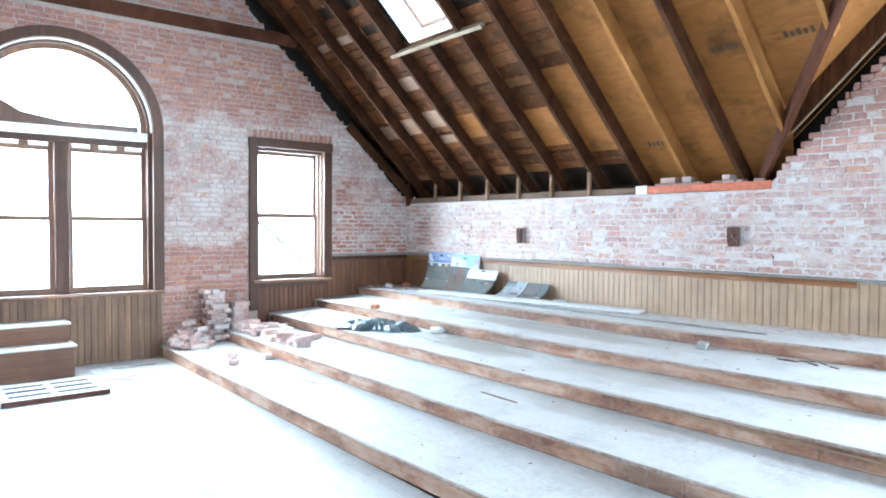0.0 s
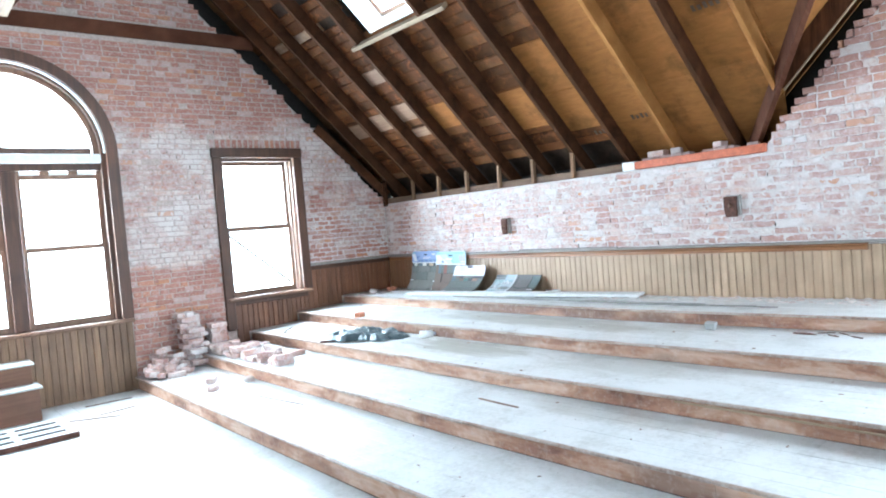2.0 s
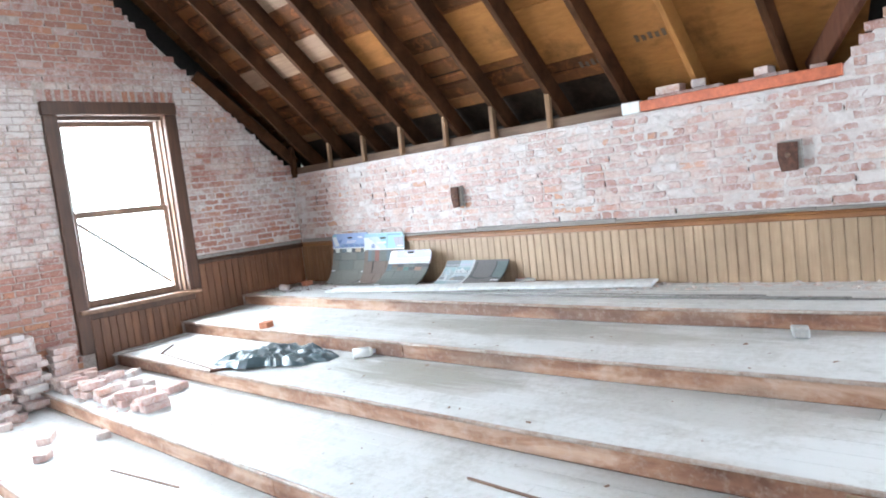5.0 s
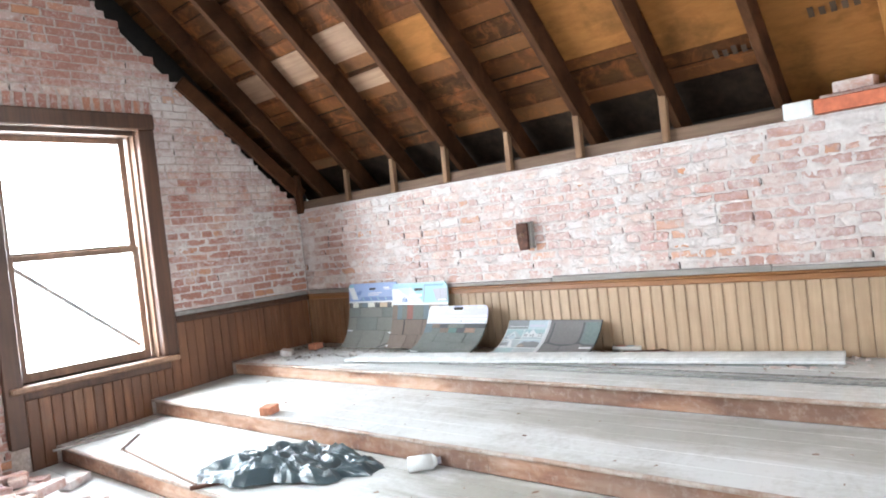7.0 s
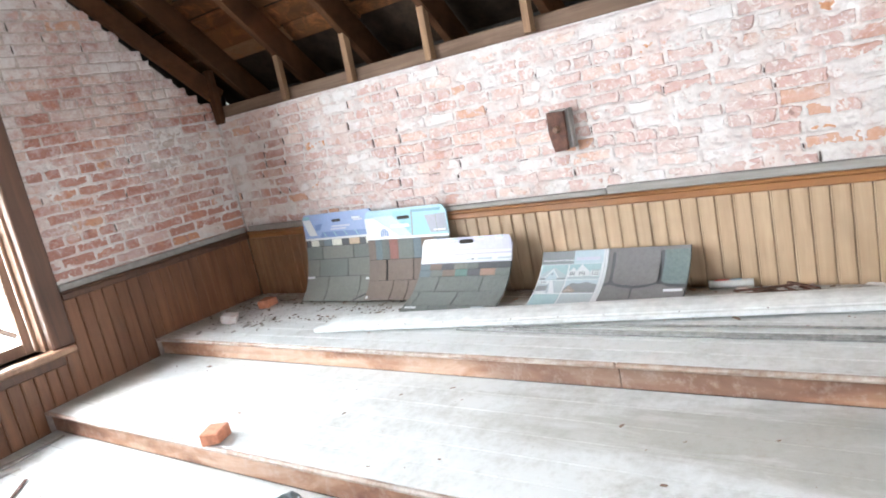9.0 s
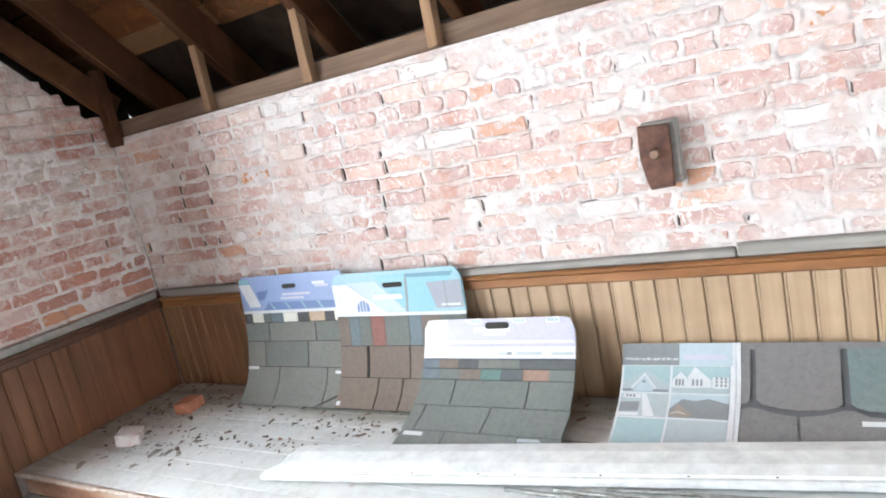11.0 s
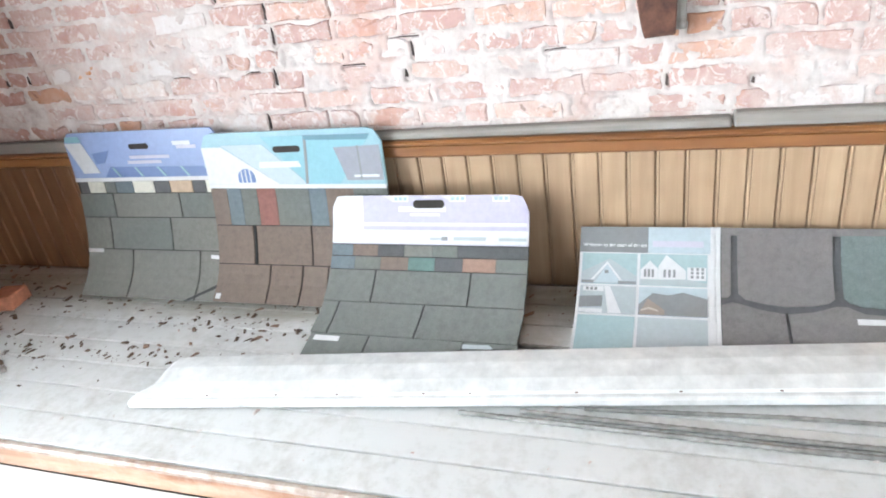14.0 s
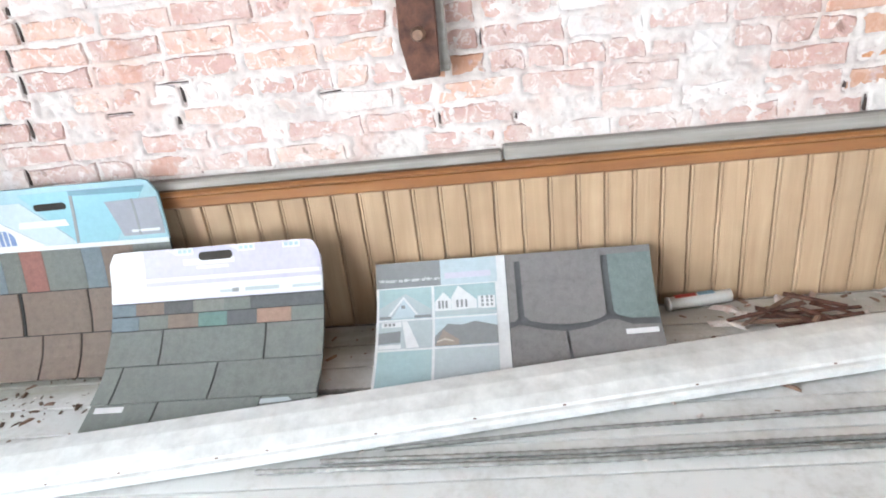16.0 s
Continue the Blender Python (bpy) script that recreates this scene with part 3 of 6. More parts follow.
roof_skin("roof_west", [skin_rect(WEST_X - 0.6, RIDGE_X, SOUTH_Y - 0.3, YN)])


def cross_at(x, y):
    return (x, y, cross_under(y) + DECK_LIFT + 0.02)


XV = 2.40
structure(mesh_object("ceiling_cross_gable", [cross_at(KNEE_X + 0.5, 3.66), cross_at(KNEE_X + 0.5, -0.9), cross_at(XV, -0.9), cross_at(KNEE_X + 0.5, -0.9), cross_at(KNEE_X + 0.5, SOUTH_Y), cross_at(KNEE_X, SOUTH_Y), cross_at(XV, -0.9)],
                      [(0, 1, 2), (3, 4, 5, 6)], M_PLY), "plywood roof of the cross gable", "ceiling").modifiers.new("thick", "SOLIDIFY").thickness = 0.03

# rafters
for i, y in enumerate(NY):
    fresh = y < 4.3 and i % 4 != 1
    x_low = min(KNEE_X + 0.5, valley_x(y) + 0.02)
    if x_low < 2.2:
        continue
    mat = M_RAFTER_NEW if fresh else M_RAFTER
    if SKY_Y0 < y < SKY_Y1:
        spans = [(x_low, SKY_X1 + 0.06), (SKY_X0 - 0.06, RIDGE_X + 0.02)]
    else:
        spans = [(x_low, RIDGE_X + 0.02)]
    for xa, xb in spans:
        r = beam("rafter", (xa, y, under(xa)), (xb, y, under(xb)), 0.055 if not fresh else 0.045, 0.165, mat, None, 0.004)
        tagged(r, "new golden sawn rafter under plywood" if fresh else "dark aged wooden roof rafter", "rafter", "roof rafters")
for y in NY[::1]:
    r = beam("rafter", (WEST_X - 0.4, y, under(WEST_X - 0.4)), (RIDGE_X - 0.02, y, under(RIDGE_X - 0.02)), 0.055, 0.165, M_RAFTER, None, 0.004)
    tagged(r, "dark aged wooden roof rafter", "rafter", "roof rafters")

rake = beam("rake_board", (6.66, 9.33, 2.25), (5.45, 9.33, 3.30), 0.045, 0.13, M_RAFTER, None, 0.004)
tagged(rake, "dark board along the brick slope in the roof corner", "board")

# short struts from the wall plate to each rafter
for y in NY[1:7]:
    s = box_part("strut", (-0.02, -0.022, 0), (0.025, 0.022, 0.34), M_STRUT, None, 0.003, jitter=0.004)
    s.matrix_basis = pose(KNEE_X + 0.008, y + 0.01, 2.158, 0, 1.5)
    tagged(s, "short worn wooden strut between wall plate and rafter", "strut", "eaves struts")
s = box_part("strut", (-0.02, -0.035, -0.09), (0.03, 0.03, 0.30), M_RAFTER, None, 0.003)
s.matrix_basis = pose(KNEE_X - 0.02, 9.30, 2.2)
tagged(s, "dark corner strut at the end of the wall plate", "strut", "eaves struts")

plate = box_part("wall_plate", (KNEE_X + 0.034, 4.76, 2.151), (KNEE_X + 0.14, 9.34, 2.235), M_WALLPLATE, None, 0.005)
tagged(plate, "long grey timber plate on top of the brick wall", "timber")
blk = box_part("white_block", (KNEE_X - 0.02, 4.60, 2.15), (KNEE_X + 0.1, 4.755, 2.245), M_WHITE, None, 0.006)
tagged(blk, "short white painted block on the wall top", "block")
prim = box_part("lintel_beam", (KNEE_X - 0.025, 3.19, 2.155), (KNEE_X + 0.08, 4.595, 2.235), M_PRIMER, None, 0.004)
tagged(prim, "red primed beam lying along the wall top", "beam")
# dark sheet added behind the wall top to keep the eaves in shade
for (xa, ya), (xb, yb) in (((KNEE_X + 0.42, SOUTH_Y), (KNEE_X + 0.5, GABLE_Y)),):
    structure(box_part("eaves_board", (xa, ya, 2.0), (xb, yb, 2.3), M_DARK, None, 0), "dark sheet closing the eaves, for shade behind the wall plate", "board")

# patches of sheathing nailed in under the old boards, and stamped marks on the plywood


def roof_patch(x0, x1, y0, y1, lift, thick, material, name, label):
    verts = [(x, y, under(x) + lift + dz) for dz in (0, thick) for x, y in ((x0, y0), (x1, y0), (x1, y1), (x0, y1))]
    faces = [(3, 2, 1, 0), (4, 5, 6, 7)] + [(i, (i + 1) % 4, (i + 1) % 4 + 4, i + 4) for i in range(4)]
    return structure(mesh_object(name, verts, faces, material), label, "sheathing")


for x0, x1, y0, y1 in ((5.72, 6.20, 4.84, 5.41), (6.21, 6.62, 4.84, 5.41), (6.08, 6.50, 5.49, 6.04), (6.00, 6.28, 6.73, 7.29)):
    roof_patch(x0, x1, y0, y1, DECK_LIFT - 0.018, 0.012, M_PLY, "sheathing_patch", "golden plywood patch between two rafters")
for x0, x1, y0, y1 in ((5.88, 6.08, 7.37, 7.91), (5.92, 6.12, 7.99, 8.53), (5.96, 6.14, 8.61, 9.15), (5.45, 5.6, 7.37, 7.91), (6.2, 6.3, 7.4, 7.9)):
    roof_patch(x0, x1, y0, y1, DECK_LIFT - 0.018, 0.012, M_PALE_BOARD, "sheathing_patch", "pale new board patched between two rafters")
for bx, by in ((5.87, 3.28), (5.87, 2.62), (6.68, 5.0), (6.60, 4.45)):
    for k in range(5):
        roof_patch(bx - 0.02 + 0.01 * (k % 2), bx + 0.025, by - 0.13 + 0.055 * k, by - 0.10 + 0.055 * k, DECK_LIFT - 0.021, 0.003, M_STAMP, "stamp_mark", "faded black stamp marks on the plywood")

# valley rafter and the rake rafter of the cross gable
vx = 3.4
v1 = beam("valley_rafter", (6.90, 3.407, under(6.90) - 0.035), (vx, 3.275 - (6.76 - vx) * 0.94, under(vx) - 0.035), 0.05, 0.17, M_RED_TIMBER)
tagged(v1, "red-brown valley rafter rising from the wall top", "rafter")
v2 = beam("rake_rafter", (KNEE_X - 0.10, 2.95, 2.67), (KNEE_X - 0.10, -0.9, 2.50 + 4.02), 0.05, 0.2, M_RAFTER)
edge = beam("edge_strip", (KNEE_X - 0.117, 2.95, 2.658), (KNEE_X - 0.117, -0.9, 2.488 + 4.02), 0.02, 0.012, M_PALE, v2, 0.002, label="pale worn lower edge")
tagged(v2, "dark rafter with a pale edge along the stepped brick gable", "rafter")

# skylight: lining, frame, glass and the trimmer below it
skyl = empty("skylight", SKY_X1, 0.5 * (SKY_Y0 + SKY_Y1), under(SKY_X1))
tagged(skyl, "roof skylight with white lining boards", "skylight")
sl = math.hypot(SKY_X1 - SKY_X0, SLOPE * (SKY_X1 - SKY_X0))
up_m = Matrix.Rotation(math.atan(SLOPE), 4, "Y")
hw = 0.5 * (SKY_Y1 - SKY_Y0)
for nm, lo, hi, mat in (("lining_board", (-sl, -hw, 0.02), (0, -hw + 0.02, 0.33), M_WHITE), ("lining_board", (-sl, hw - 0.02, 0.02), (0, hw, 0.33), M_WHITE),
                        ("lining_board", (-0.02, -hw + 0.02, 0.02), (0, hw - 0.02, 0.33), M_WHITE), ("lining_board", (-sl, -hw + 0.02, 0.02), (-sl + 0.02, hw - 0.02, 0.33), M_WHITE),
                        ("glazing_frame", (-sl + 0.02, -hw + 0.02, 0.30), (-0.02, -hw + 0.07, 0.33), M_SASH), ("glazing_frame", (-sl + 0.02, hw - 0.07, 0.30), (-0.02, hw - 0.02, 0.33), M_SASH),
                        ("glazing_frame", (-0.07, -hw + 0.07, 0.30), (-0.02, hw - 0.07, 0.33), M_SASH)):
    box_part(nm, lo, hi, mat, skyl, 0.003, m=up_m)
pane = box_part("pane", (-sl + 0.03, -hw + 0.03, 0.335), (-0.03, hw - 0.03, 0.341), M_GLASS, skyl, 0, m=up_m)
pane.visible_shadow = False
trim_b = beam("trimmer", (5.03, 5.68, under(5.03) - 0.02), (5.03, 7.46, under(5.03) - 0.02), 0.05, 0.09, M_PALE, None, 0.004, up=(0.69, 0, 0.72))
tagged(trim_b, "pale new timber nailed across the rafters below the skylight", "timber")

# tie timber along the gable, centre joist and its diagonal braces
tie = box_part("wall_timber", (0.33, GABLE_Y - 0.03, 4.42), (4.60, GABLE_Y + 0.02, 4.60), M_RED_TIMBER, None, 0.006)
tagged(tie, "dark red-brown timber along the gable wall above the arch", "timber")
joist = box_part("ceiling_joist", (1.43, -4.9, 4.40), (1.61, 9.0, 4.62), M_JOIST, None, 0.008)
tagged(joist, "pale sawn joist running overhead to the gable", "joist")
for sgn in (-1, 1):
    d = beam("brace", (1.52 + sgn * 0.1, 8.93, 4.45), (1.52 + sgn * 1.4, 8.93, 6.15), 0.05, 0.14, M_RAFTER)
    tagged(d, "brown diagonal roof brace above the joist", "brace", "roof braces")

# chimney breast
breast = wall_with_holes("wall_chimney", [(-1.6, 0), (0.36, 0), (0.42, under(0.42)), (-1.6, under(-1.6))], [[(-0.9, 0.06), (0.19, 0.06), (0.19, 0.62), (-0.35, 0.78), (-0.9, 0.62)]], lambda u, z, d: (u, 8.36 + d, z), 0.99, M_MORTAR_N)
structure(breast, "brick chimney breast with a sooty fireplace", "chimney")
structure(box_part("firebox", (-0.95, 8.6, 0.05), (0.25, 8.7, 0.85), M_SOOT, None, 0), "black sooty fireplace back", "fireplace")
hearth = box_part("hearth", (-1.5, 7.75, 0.0), (0.38, 8.33, 0.06), M_STONE, None, 0.01)
tagged(hearth, "grey stone hearth slab before the fireplace", "hearth")

# ---- windows ----


def sash(parent, x0, x1, z0, z1, y, rail=0.05, label="", lower_rail=0.07):
    fr = part_frame("sash", x0, x1, z0, z1, y, 0.035, rail, lower_rail, M_SASH, parent)
    p = box_part("pane", (x0 + rail - 0.005, y + 0.013, z0 + lower_rail - 0.005), (x1 - rail + 0.005, y + 0.018, z1 - rail + 0.005), M_GLASS, fr, 0)
    p.visible_shadow = False
    return fr


def part_frame(name, x0, x1, z0, z1, y, depth, stile, low, material, parent):
    bm = bmesh.new()
    add_box(bm, (x0, y, z0), (x0 + stile, y + depth, z1), 0.004)
    add_box(bm, (x1 - stile, y, z0), (x1, y + depth, z1), 0.004)
    add_box(bm, (x0 + stile - 0.001, y + 0.002, z0), (x1 - stile + 0.001, y + depth - 0.002, z0 + low), 0.004)
    add_box(bm, (x0 + stile - 0.001, y + 0.002, z1 - stile), (x1 - stile + 0.001, y + depth - 0.002, z1), 0.004)
    return part(name, bm, material, parent)


# sash window in the gable
win = new("window_1")
structure(win, "tall double-hung window in a dark brown wooden casing", "window")
Y = GABLE_Y
box_part("casing_side", (3.865, Y - 0.045, 0.53), (3.995, Y + 0.03, 2.90), M_CASING, win, 0.008)
box_part("casing_side", (5.065, Y - 0.045, 0.97), (5.20, Y + 0.03, 2.90), M_CASING, win, 0.008)
box_part("casing_head", (3.855, Y - 0.05, 2.90), (5.21, Y + 0.03, 3.035), M_CASING, win, 0.01)
box_part("jamb", (3.992, Y + 0.03, 0.97), (4.012, Y + 0.33, 2.90), M_CASING, win, 0)
# right jamb and its bead use paler wood, the sunlit side put into colour
box_part("jamb", (5.048, Y + 0.03, 0.97), (5.068, Y + 0.33, 2.90), M_SASH, win, 0)
box_part("jamb", (4.012, Y + 0.03, 2.86), (5.048, Y + 0.33, 2.90), M_CASING, win, 0)
box_part("window_sill", (3.90, Y - 0.09, 0.925), (5.18, Y + 0.33, 0.97), M_SASH, win, 0.01)
box_part("apron", (3.99, Y - 0.03, 0.86), (5.12, Y + 0.005, 0.925), M_CASING, win, 0.006)
box_part("stop_bead", (4.012, Y + 0.10, 0.97), (4.03, Y + 0.125, 2.86), M_CASING, win, 0.003)
box_part("stop_bead", (5.03, Y + 0.10, 0.97), (5.048, Y + 0.125, 2.86), M_SASH, win, 0.003)
sash(win, 4.03, 5.03, 0.97, 1.93, Y + 0.13)
sash(win, 4.03, 5.03, 1.90, 2.86, Y + 0.17, lower_rail=0.05)
bar = beam("diagonal_bar", (4.08, Y + 0.27, 1.84), (5.0, Y + 0.27, 1.06), 0.035, 0.035, M_LEDGE, win)

# arched window
arched = new("window_2")
structure(arched, "large arched window with two tall sashes under a half-round light", "window")
A0, A1 = ARCH_X - ARCH_R, ARCH_X + ARCH_R


def arch_band(name, r0, r1, y0, y1, material, z_low, parent):
    outline = [(ARCH_X + r1, z_low)] + arc(ARCH_X, SPRING_Z, r1, 0, 180, 32) + [(ARCH_X - r1, z_low), (ARCH_X - r0, z_low)] + arc(ARCH_X, SPRING_Z, r0, 180, 0, 32) + [(ARCH_X + r0, z_low)]
    n = len(outline)
    verts = [(u, y0, z) for u, z in outline] + [(u, y1, z) for u, z in outline]
    h = n // 2
    faces = []
    for i in range(h - 1):
        j = n - 1 - i
        faces += [(i, i + 1, j - 1, j), (i + n, j + n, j - 1 + n, i + 1 + n)]
    faces += [(i, i + n, (i + 1) % n + n, (i + 1) % n) for i in range(n)]
    bm = bmesh.new()
    vs = [bm.verts.new(v) for v in verts]
    for f in faces:
        bm.faces.new([vs[k] for k in f])
    bmesh.ops.recalc_face_normals(bm, faces=bm.faces[:])
    return part(name, bm, material, parent)


arch_band("arched_casing", ARCH_R - 0.01, ARCH_R + 0.12, Y - 0.045, Y + 0.02, M_CASING, SILL_Z, arched)
arch_band("arched_bead", ARCH_R - 0.026, ARCH_R - 0.014, Y + 0.0, Y + 0.05, M_WHITE, SPRING_Z, arched)
arch_band("arched_jamb", ARCH_R - 0.06, ARCH_R, Y + 0.05, Y + 0.30, M_CASING, SILL_Z, arched)
arch_band("arched_sash", ARCH_R - 0.12, ARCH_R - 0.06, Y + 0.13, Y + 0.18, M_SASH, SPRING_Z, arched)
box_part("window_sill", (A0 - 0.06, Y - 0.085, SILL_Z - 0.045), (A1 + 0.12, Y + 0.32, SILL_Z), M_SASH, arched, 0.01)
box_part("transom", (A0 + 0.06, Y + 0.04, 2.85), (A1 - 0.06, Y + 0.24, 2.96), M_WHITE, arched, 0.008)
box_part("transom_rail", (A0 + 0.06, Y + 0.10, 2.765), (A1 - 0.06, Y + 0.20, 2.85), M_CASING, arched, 0.006)
box_part("mullion", (1.42, Y + 0.05, SILL_Z), (1.58, Y + 0.22, 2.765), M_CASING, arched, 0.01)
for x0, x1 in ((A0 + 0.06, 1.42), (1.58, A1 - 0.06)):
    sash(arched, x0, x1, SILL_Z, 1.86, Y + 0.13, 0.055, lower_rail=0.075)
    sash(arched, x0, x1, 1.83, 2.72, Y + 0.165, 0.055, lower_rail=0.035)
    for k in range(4):
        xa = x0 + (x1 - x0) * k / 3.0
        box_part("spacer", (max(x0, xa - 0.05), Y + 0.15, 2.72), (min(x1, xa + 0.05), Y + 0.19, 2.765), M_SASH, arched, 0.002)
fan = [(A0 + 0.13, 2.96), (A1 - 0.13, 2.96), (A1 - 0.13, 3.05), (1.55, 3.05), (1.1, 3.12), (0.62, 3.40), (A0 + 0.13, 3.05)]
prism("lower_panel", fan, "y", Y + 0.185, Y + 0.205, M_CASING, arched, "dark board across the foot of the half-round light")
gl = bmesh.new()
vs = [gl.verts.new((u, Y + 0.16, z)) for u, z in arc(ARCH_X, SPRING_Z, ARCH_R - 0.1, 0, 180, 24)]
gl.faces.new(vs)
ext = bmesh.ops.extrude_face_region(gl, geom=gl.faces[:])
bmesh.ops.translate(gl, vec=(0, 0.005, 0), verts=[e for e in ext["geom"] if isinstance(e, bmesh.types.BMVert)])
p = part("pane", gl, M_GLASS, arched)
p.visible_shadow = False

# ---- wainscot ----


def bead_board(pitch, height, material):
    """One tongue-and-groove board with a bead along one edge, standing on its foot, face to -y."""
    t = 0.016
    prof = [(0.0, 0.009), (0.002, 0.003), (0.0045, 0.0005), (0.0085, 0.0006), (0.0098, 0.0028), (0.0110, 0.0), (pitch - 0.005, 0.0), (pitch - 0.002, 0.003), (pitch - 0.0005, 0.009), (pitch - 0.0005, t), (0.0, t)]
    n = len(prof)
    verts = [(u, d, 0) for u, d in prof] + [(u, d, height) for u, d in prof]
    faces = [(i, (i + 1) % n, (i + 1) % n + n, i + n) for i in range(n)] + [tuple(range(n - 1, -1, -1)), tuple(range(n, 2 * n))]
    me = bpy.data.meshes.new("board")
    me.from_pydata(verts, [], faces)
    me.materials.append(material)
    return me


BOARD = 0.0783


def wainscot(label, runs, material, place):
    """Boards along a wall. runs: (start, end, foot, top) along the wall; place(u) gives the pose of a board."""
    root = new("wainscot")
    structure(root, label, "wainscot")
    for u0, u1, z0, z1 in runs:
        n = max(1, round((u1 - u0) / BOARD))
        me = bead_board((u1 - u0) / n, z1 - z0, material)
        for i in range(n):
            ob = new("board", me)
            ob.parent = root
            m = place(u0 + (u1 - u0) * i / n)
            ob.matrix_basis = Matrix.Translation((0, 0, z0)) @ m
    return root


CAP_Z = 1.278
north_runs = []
steps_n = [(3.998, 4.17, TIER_Z[1]), (4.17, 4.92, TIER_Z[2]), (4.92, 5.12, TIER_Z[3])]
north_runs += [(a, b, z, 0.925) for a, b, z in steps_n]
north_runs += [(5.12, 5.70, TIER_Z[3], CAP_Z), (5.70, KNEE_X - 0.025, TIER_Z[4], CAP_Z)]


def east_board(u):
    return pose(KNEE_X - 0.018, u, 0, 0, 0, -90) @ pose(-BOARD, 0, 0)


w_n = wainscot("brown varnished beadboard wainscot under the gable windows, darkened as backlit", north_runs, M_WAINSCOT_N, lambda u: pose(u, GABLE_Y - 0.018, 0))
w_e = wainscot("golden brown beadboard wainscot along the low brick wall", [(2.144, 2.144 + 83 * BOARD, TIER_Z[4], CAP_Z)], M_WAINSCOT, east_board)
w_a = wainscot("faded golden brown beadboard panel under the arched window", [(0.46, 2.66, 0.0, SILL_Z - 0.045)], M_WAINSCOT_A, lambda u: pose(u, GABLE_Y - 0.018, 0))
# last nine boards use the browner wood that carries the corner shade
w_c = wainscot("browner beadboard wainscot in the room corner, darkened for corner shade", [(2.144 + 83 * BOARD, 2.144 + 92 * BOARD, TIER_Z[4], CAP_Z)], M_WAINSCOT_C, east_board)
box_part("end_board", (KNEE_X - 0.03, 2.06, TIER_Z[4]), (KNEE_X + 0.004, 2.11, CAP_Z), M_CASING, w_e, 0.004)
for root, axis in ((w_e, "E"), (w_n, "N")):
    for prof_name, z0, z1, d, mat in (("cap_moulding", CAP_Z - 0.046, CAP_Z - 0.006, 0.034, M_CAP), ("cap_bead", CAP_Z - 0.006, CAP_Z + 0.011, 0.046, M_CAP)):
        if axis == "E":
            box_part(prof_name, (KNEE_X - d, 2.40, z0), (KNEE_X - 0.0, GABLE_Y - 0.05, z1), mat, root, 0.006)
        else:
            box_part(prof_name, (5.205, GABLE_Y - d, z0), (KNEE_X - 0.0, GABLE_Y, z1), M_CASING, root, 0.006)
# rough ledge over the cap where plaster has gone
ledge_cuts = [2.1, 3.4, 4.9, 6.42, 7.5, 8.6, GABLE_Y - 0.06]
for i, (a, b) in enumerate(zip(ledge_cuts, ledge_cuts[1:])):
    box_part("ledge_board", (KNEE_X - 0.026 - 0.006 * (i % 2), a, CAP_Z + 0.011), (KNEE_X + 0.004, b - 0.004, CAP_Z + 0.038 + 0.014 * (i % 3 == 2)), M_LEDGE, w_e, 0.005, jitter=0.004)
box_part("ledge_board", (5.21, GABLE_Y - 0.03, CAP_Z + 0.011), (KNEE_X - 0.03, GABLE_Y + 0.004, CAP_Z + 0.05), M_LEDGE, w_n, 0.005)

# ---- shingle sample boards ----


def granules(name, colour, spread=0.25):
    n = Nodes(name, 0.85)
    v = n.coord()
    fine = n.noise(420, 3, 0.7, v)
    mid = n.noise(48, 5, 0.7, v)
    c = n.mix(n.grey(fine, 0.3, 0.7), tuple(k * (1 - spread) for k in colour), tuple(min(1, k * (1 + spread)) for k in colour))
    c = n.mix(n.math("MULTIPLY", n.grey(mid, 0.42, 0.68), 0.55), c, tuple(k * 0.62 for k in colour))
    c = n.mix(n.math("MULTIPLY", n.random(), 0.2), c, tuple(min(1, k * 1.25) for k in colour))
    return n.done(c, fine, 0.4, 0.002)


G_SLATE = granules("slate_green_granules", (0.142, 0.149, 0.138))
G_PALE = granules("pale_grey_granules", (0.175, 0.172, 0.155))
G_BROWN = granules("brown_granules", (0.17, 0.128, 0.105))
G_BLUE = granules("blue_grey_granules", (0.135, 0.165, 0.185))
G_RED = granules("red_granules", (0.235, 0.105, 0.085))
G_CLAY = granules("clay_granules", (0.27, 0.17, 0.13))
G_TAN = granules("tan_granules", (0.46, 0.34, 0.24))
G_GREEN = granules("green_granules", (0.11, 0.18, 0.165))
G_PURPLE = granules("warm_grey_granules", (0.168, 0.155, 0.152))
G_TEAL = granules("teal_grey_granules", (0.145, 0.178, 0.172))
G_DARK = granules("dark_joint_granules", (0.045, 0.045, 0.045))
G_CHAR = granules("charcoal_granules", (0.088, 0.09, 0.092))
G_CREAM = granules("cream_granules", (0.62, 0.60, 0.52))


def card(name, colour, rough=0.35):
    return plain(name, colour, rough, 0, 60, 0.06, 0.05)


C_WHITE = card("printed_white", (0.58, 0.58, 0.585))
C_BLUE = card("printed_blue", (0.23, 0.30, 0.50))
C_NAVY = card("printed_navy", (0.12, 0.18, 0.36))
C_SKY = card("printed_sky", (0.25, 0.40, 0.46))
C_TEAL = card("printed_teal", (0.20, 0.39, 0.455))
C_LAV = card("printed_lavender", (0.40, 0.375, 0.49))
C_PALELAV = card("printed_pale_lavender", (0.48, 0.46, 0.54))
C_GREY = card("printed_grey", (0.20, 0.205, 0.21))
C_MID = card("printed_mid_grey", (0.36, 0.40, 0.42))
C_SLATE = card("printed_slate", (0.30, 0.40, 0.42))
C_ICE = card("printed_ice_blue", (0.40, 0.47, 0.51))
C_BROWN = card("printed_brown", (0.27, 0.22, 0.19))
C_SHADE = card("printed_warm_grey", (0.245, 0.25, 0.285))
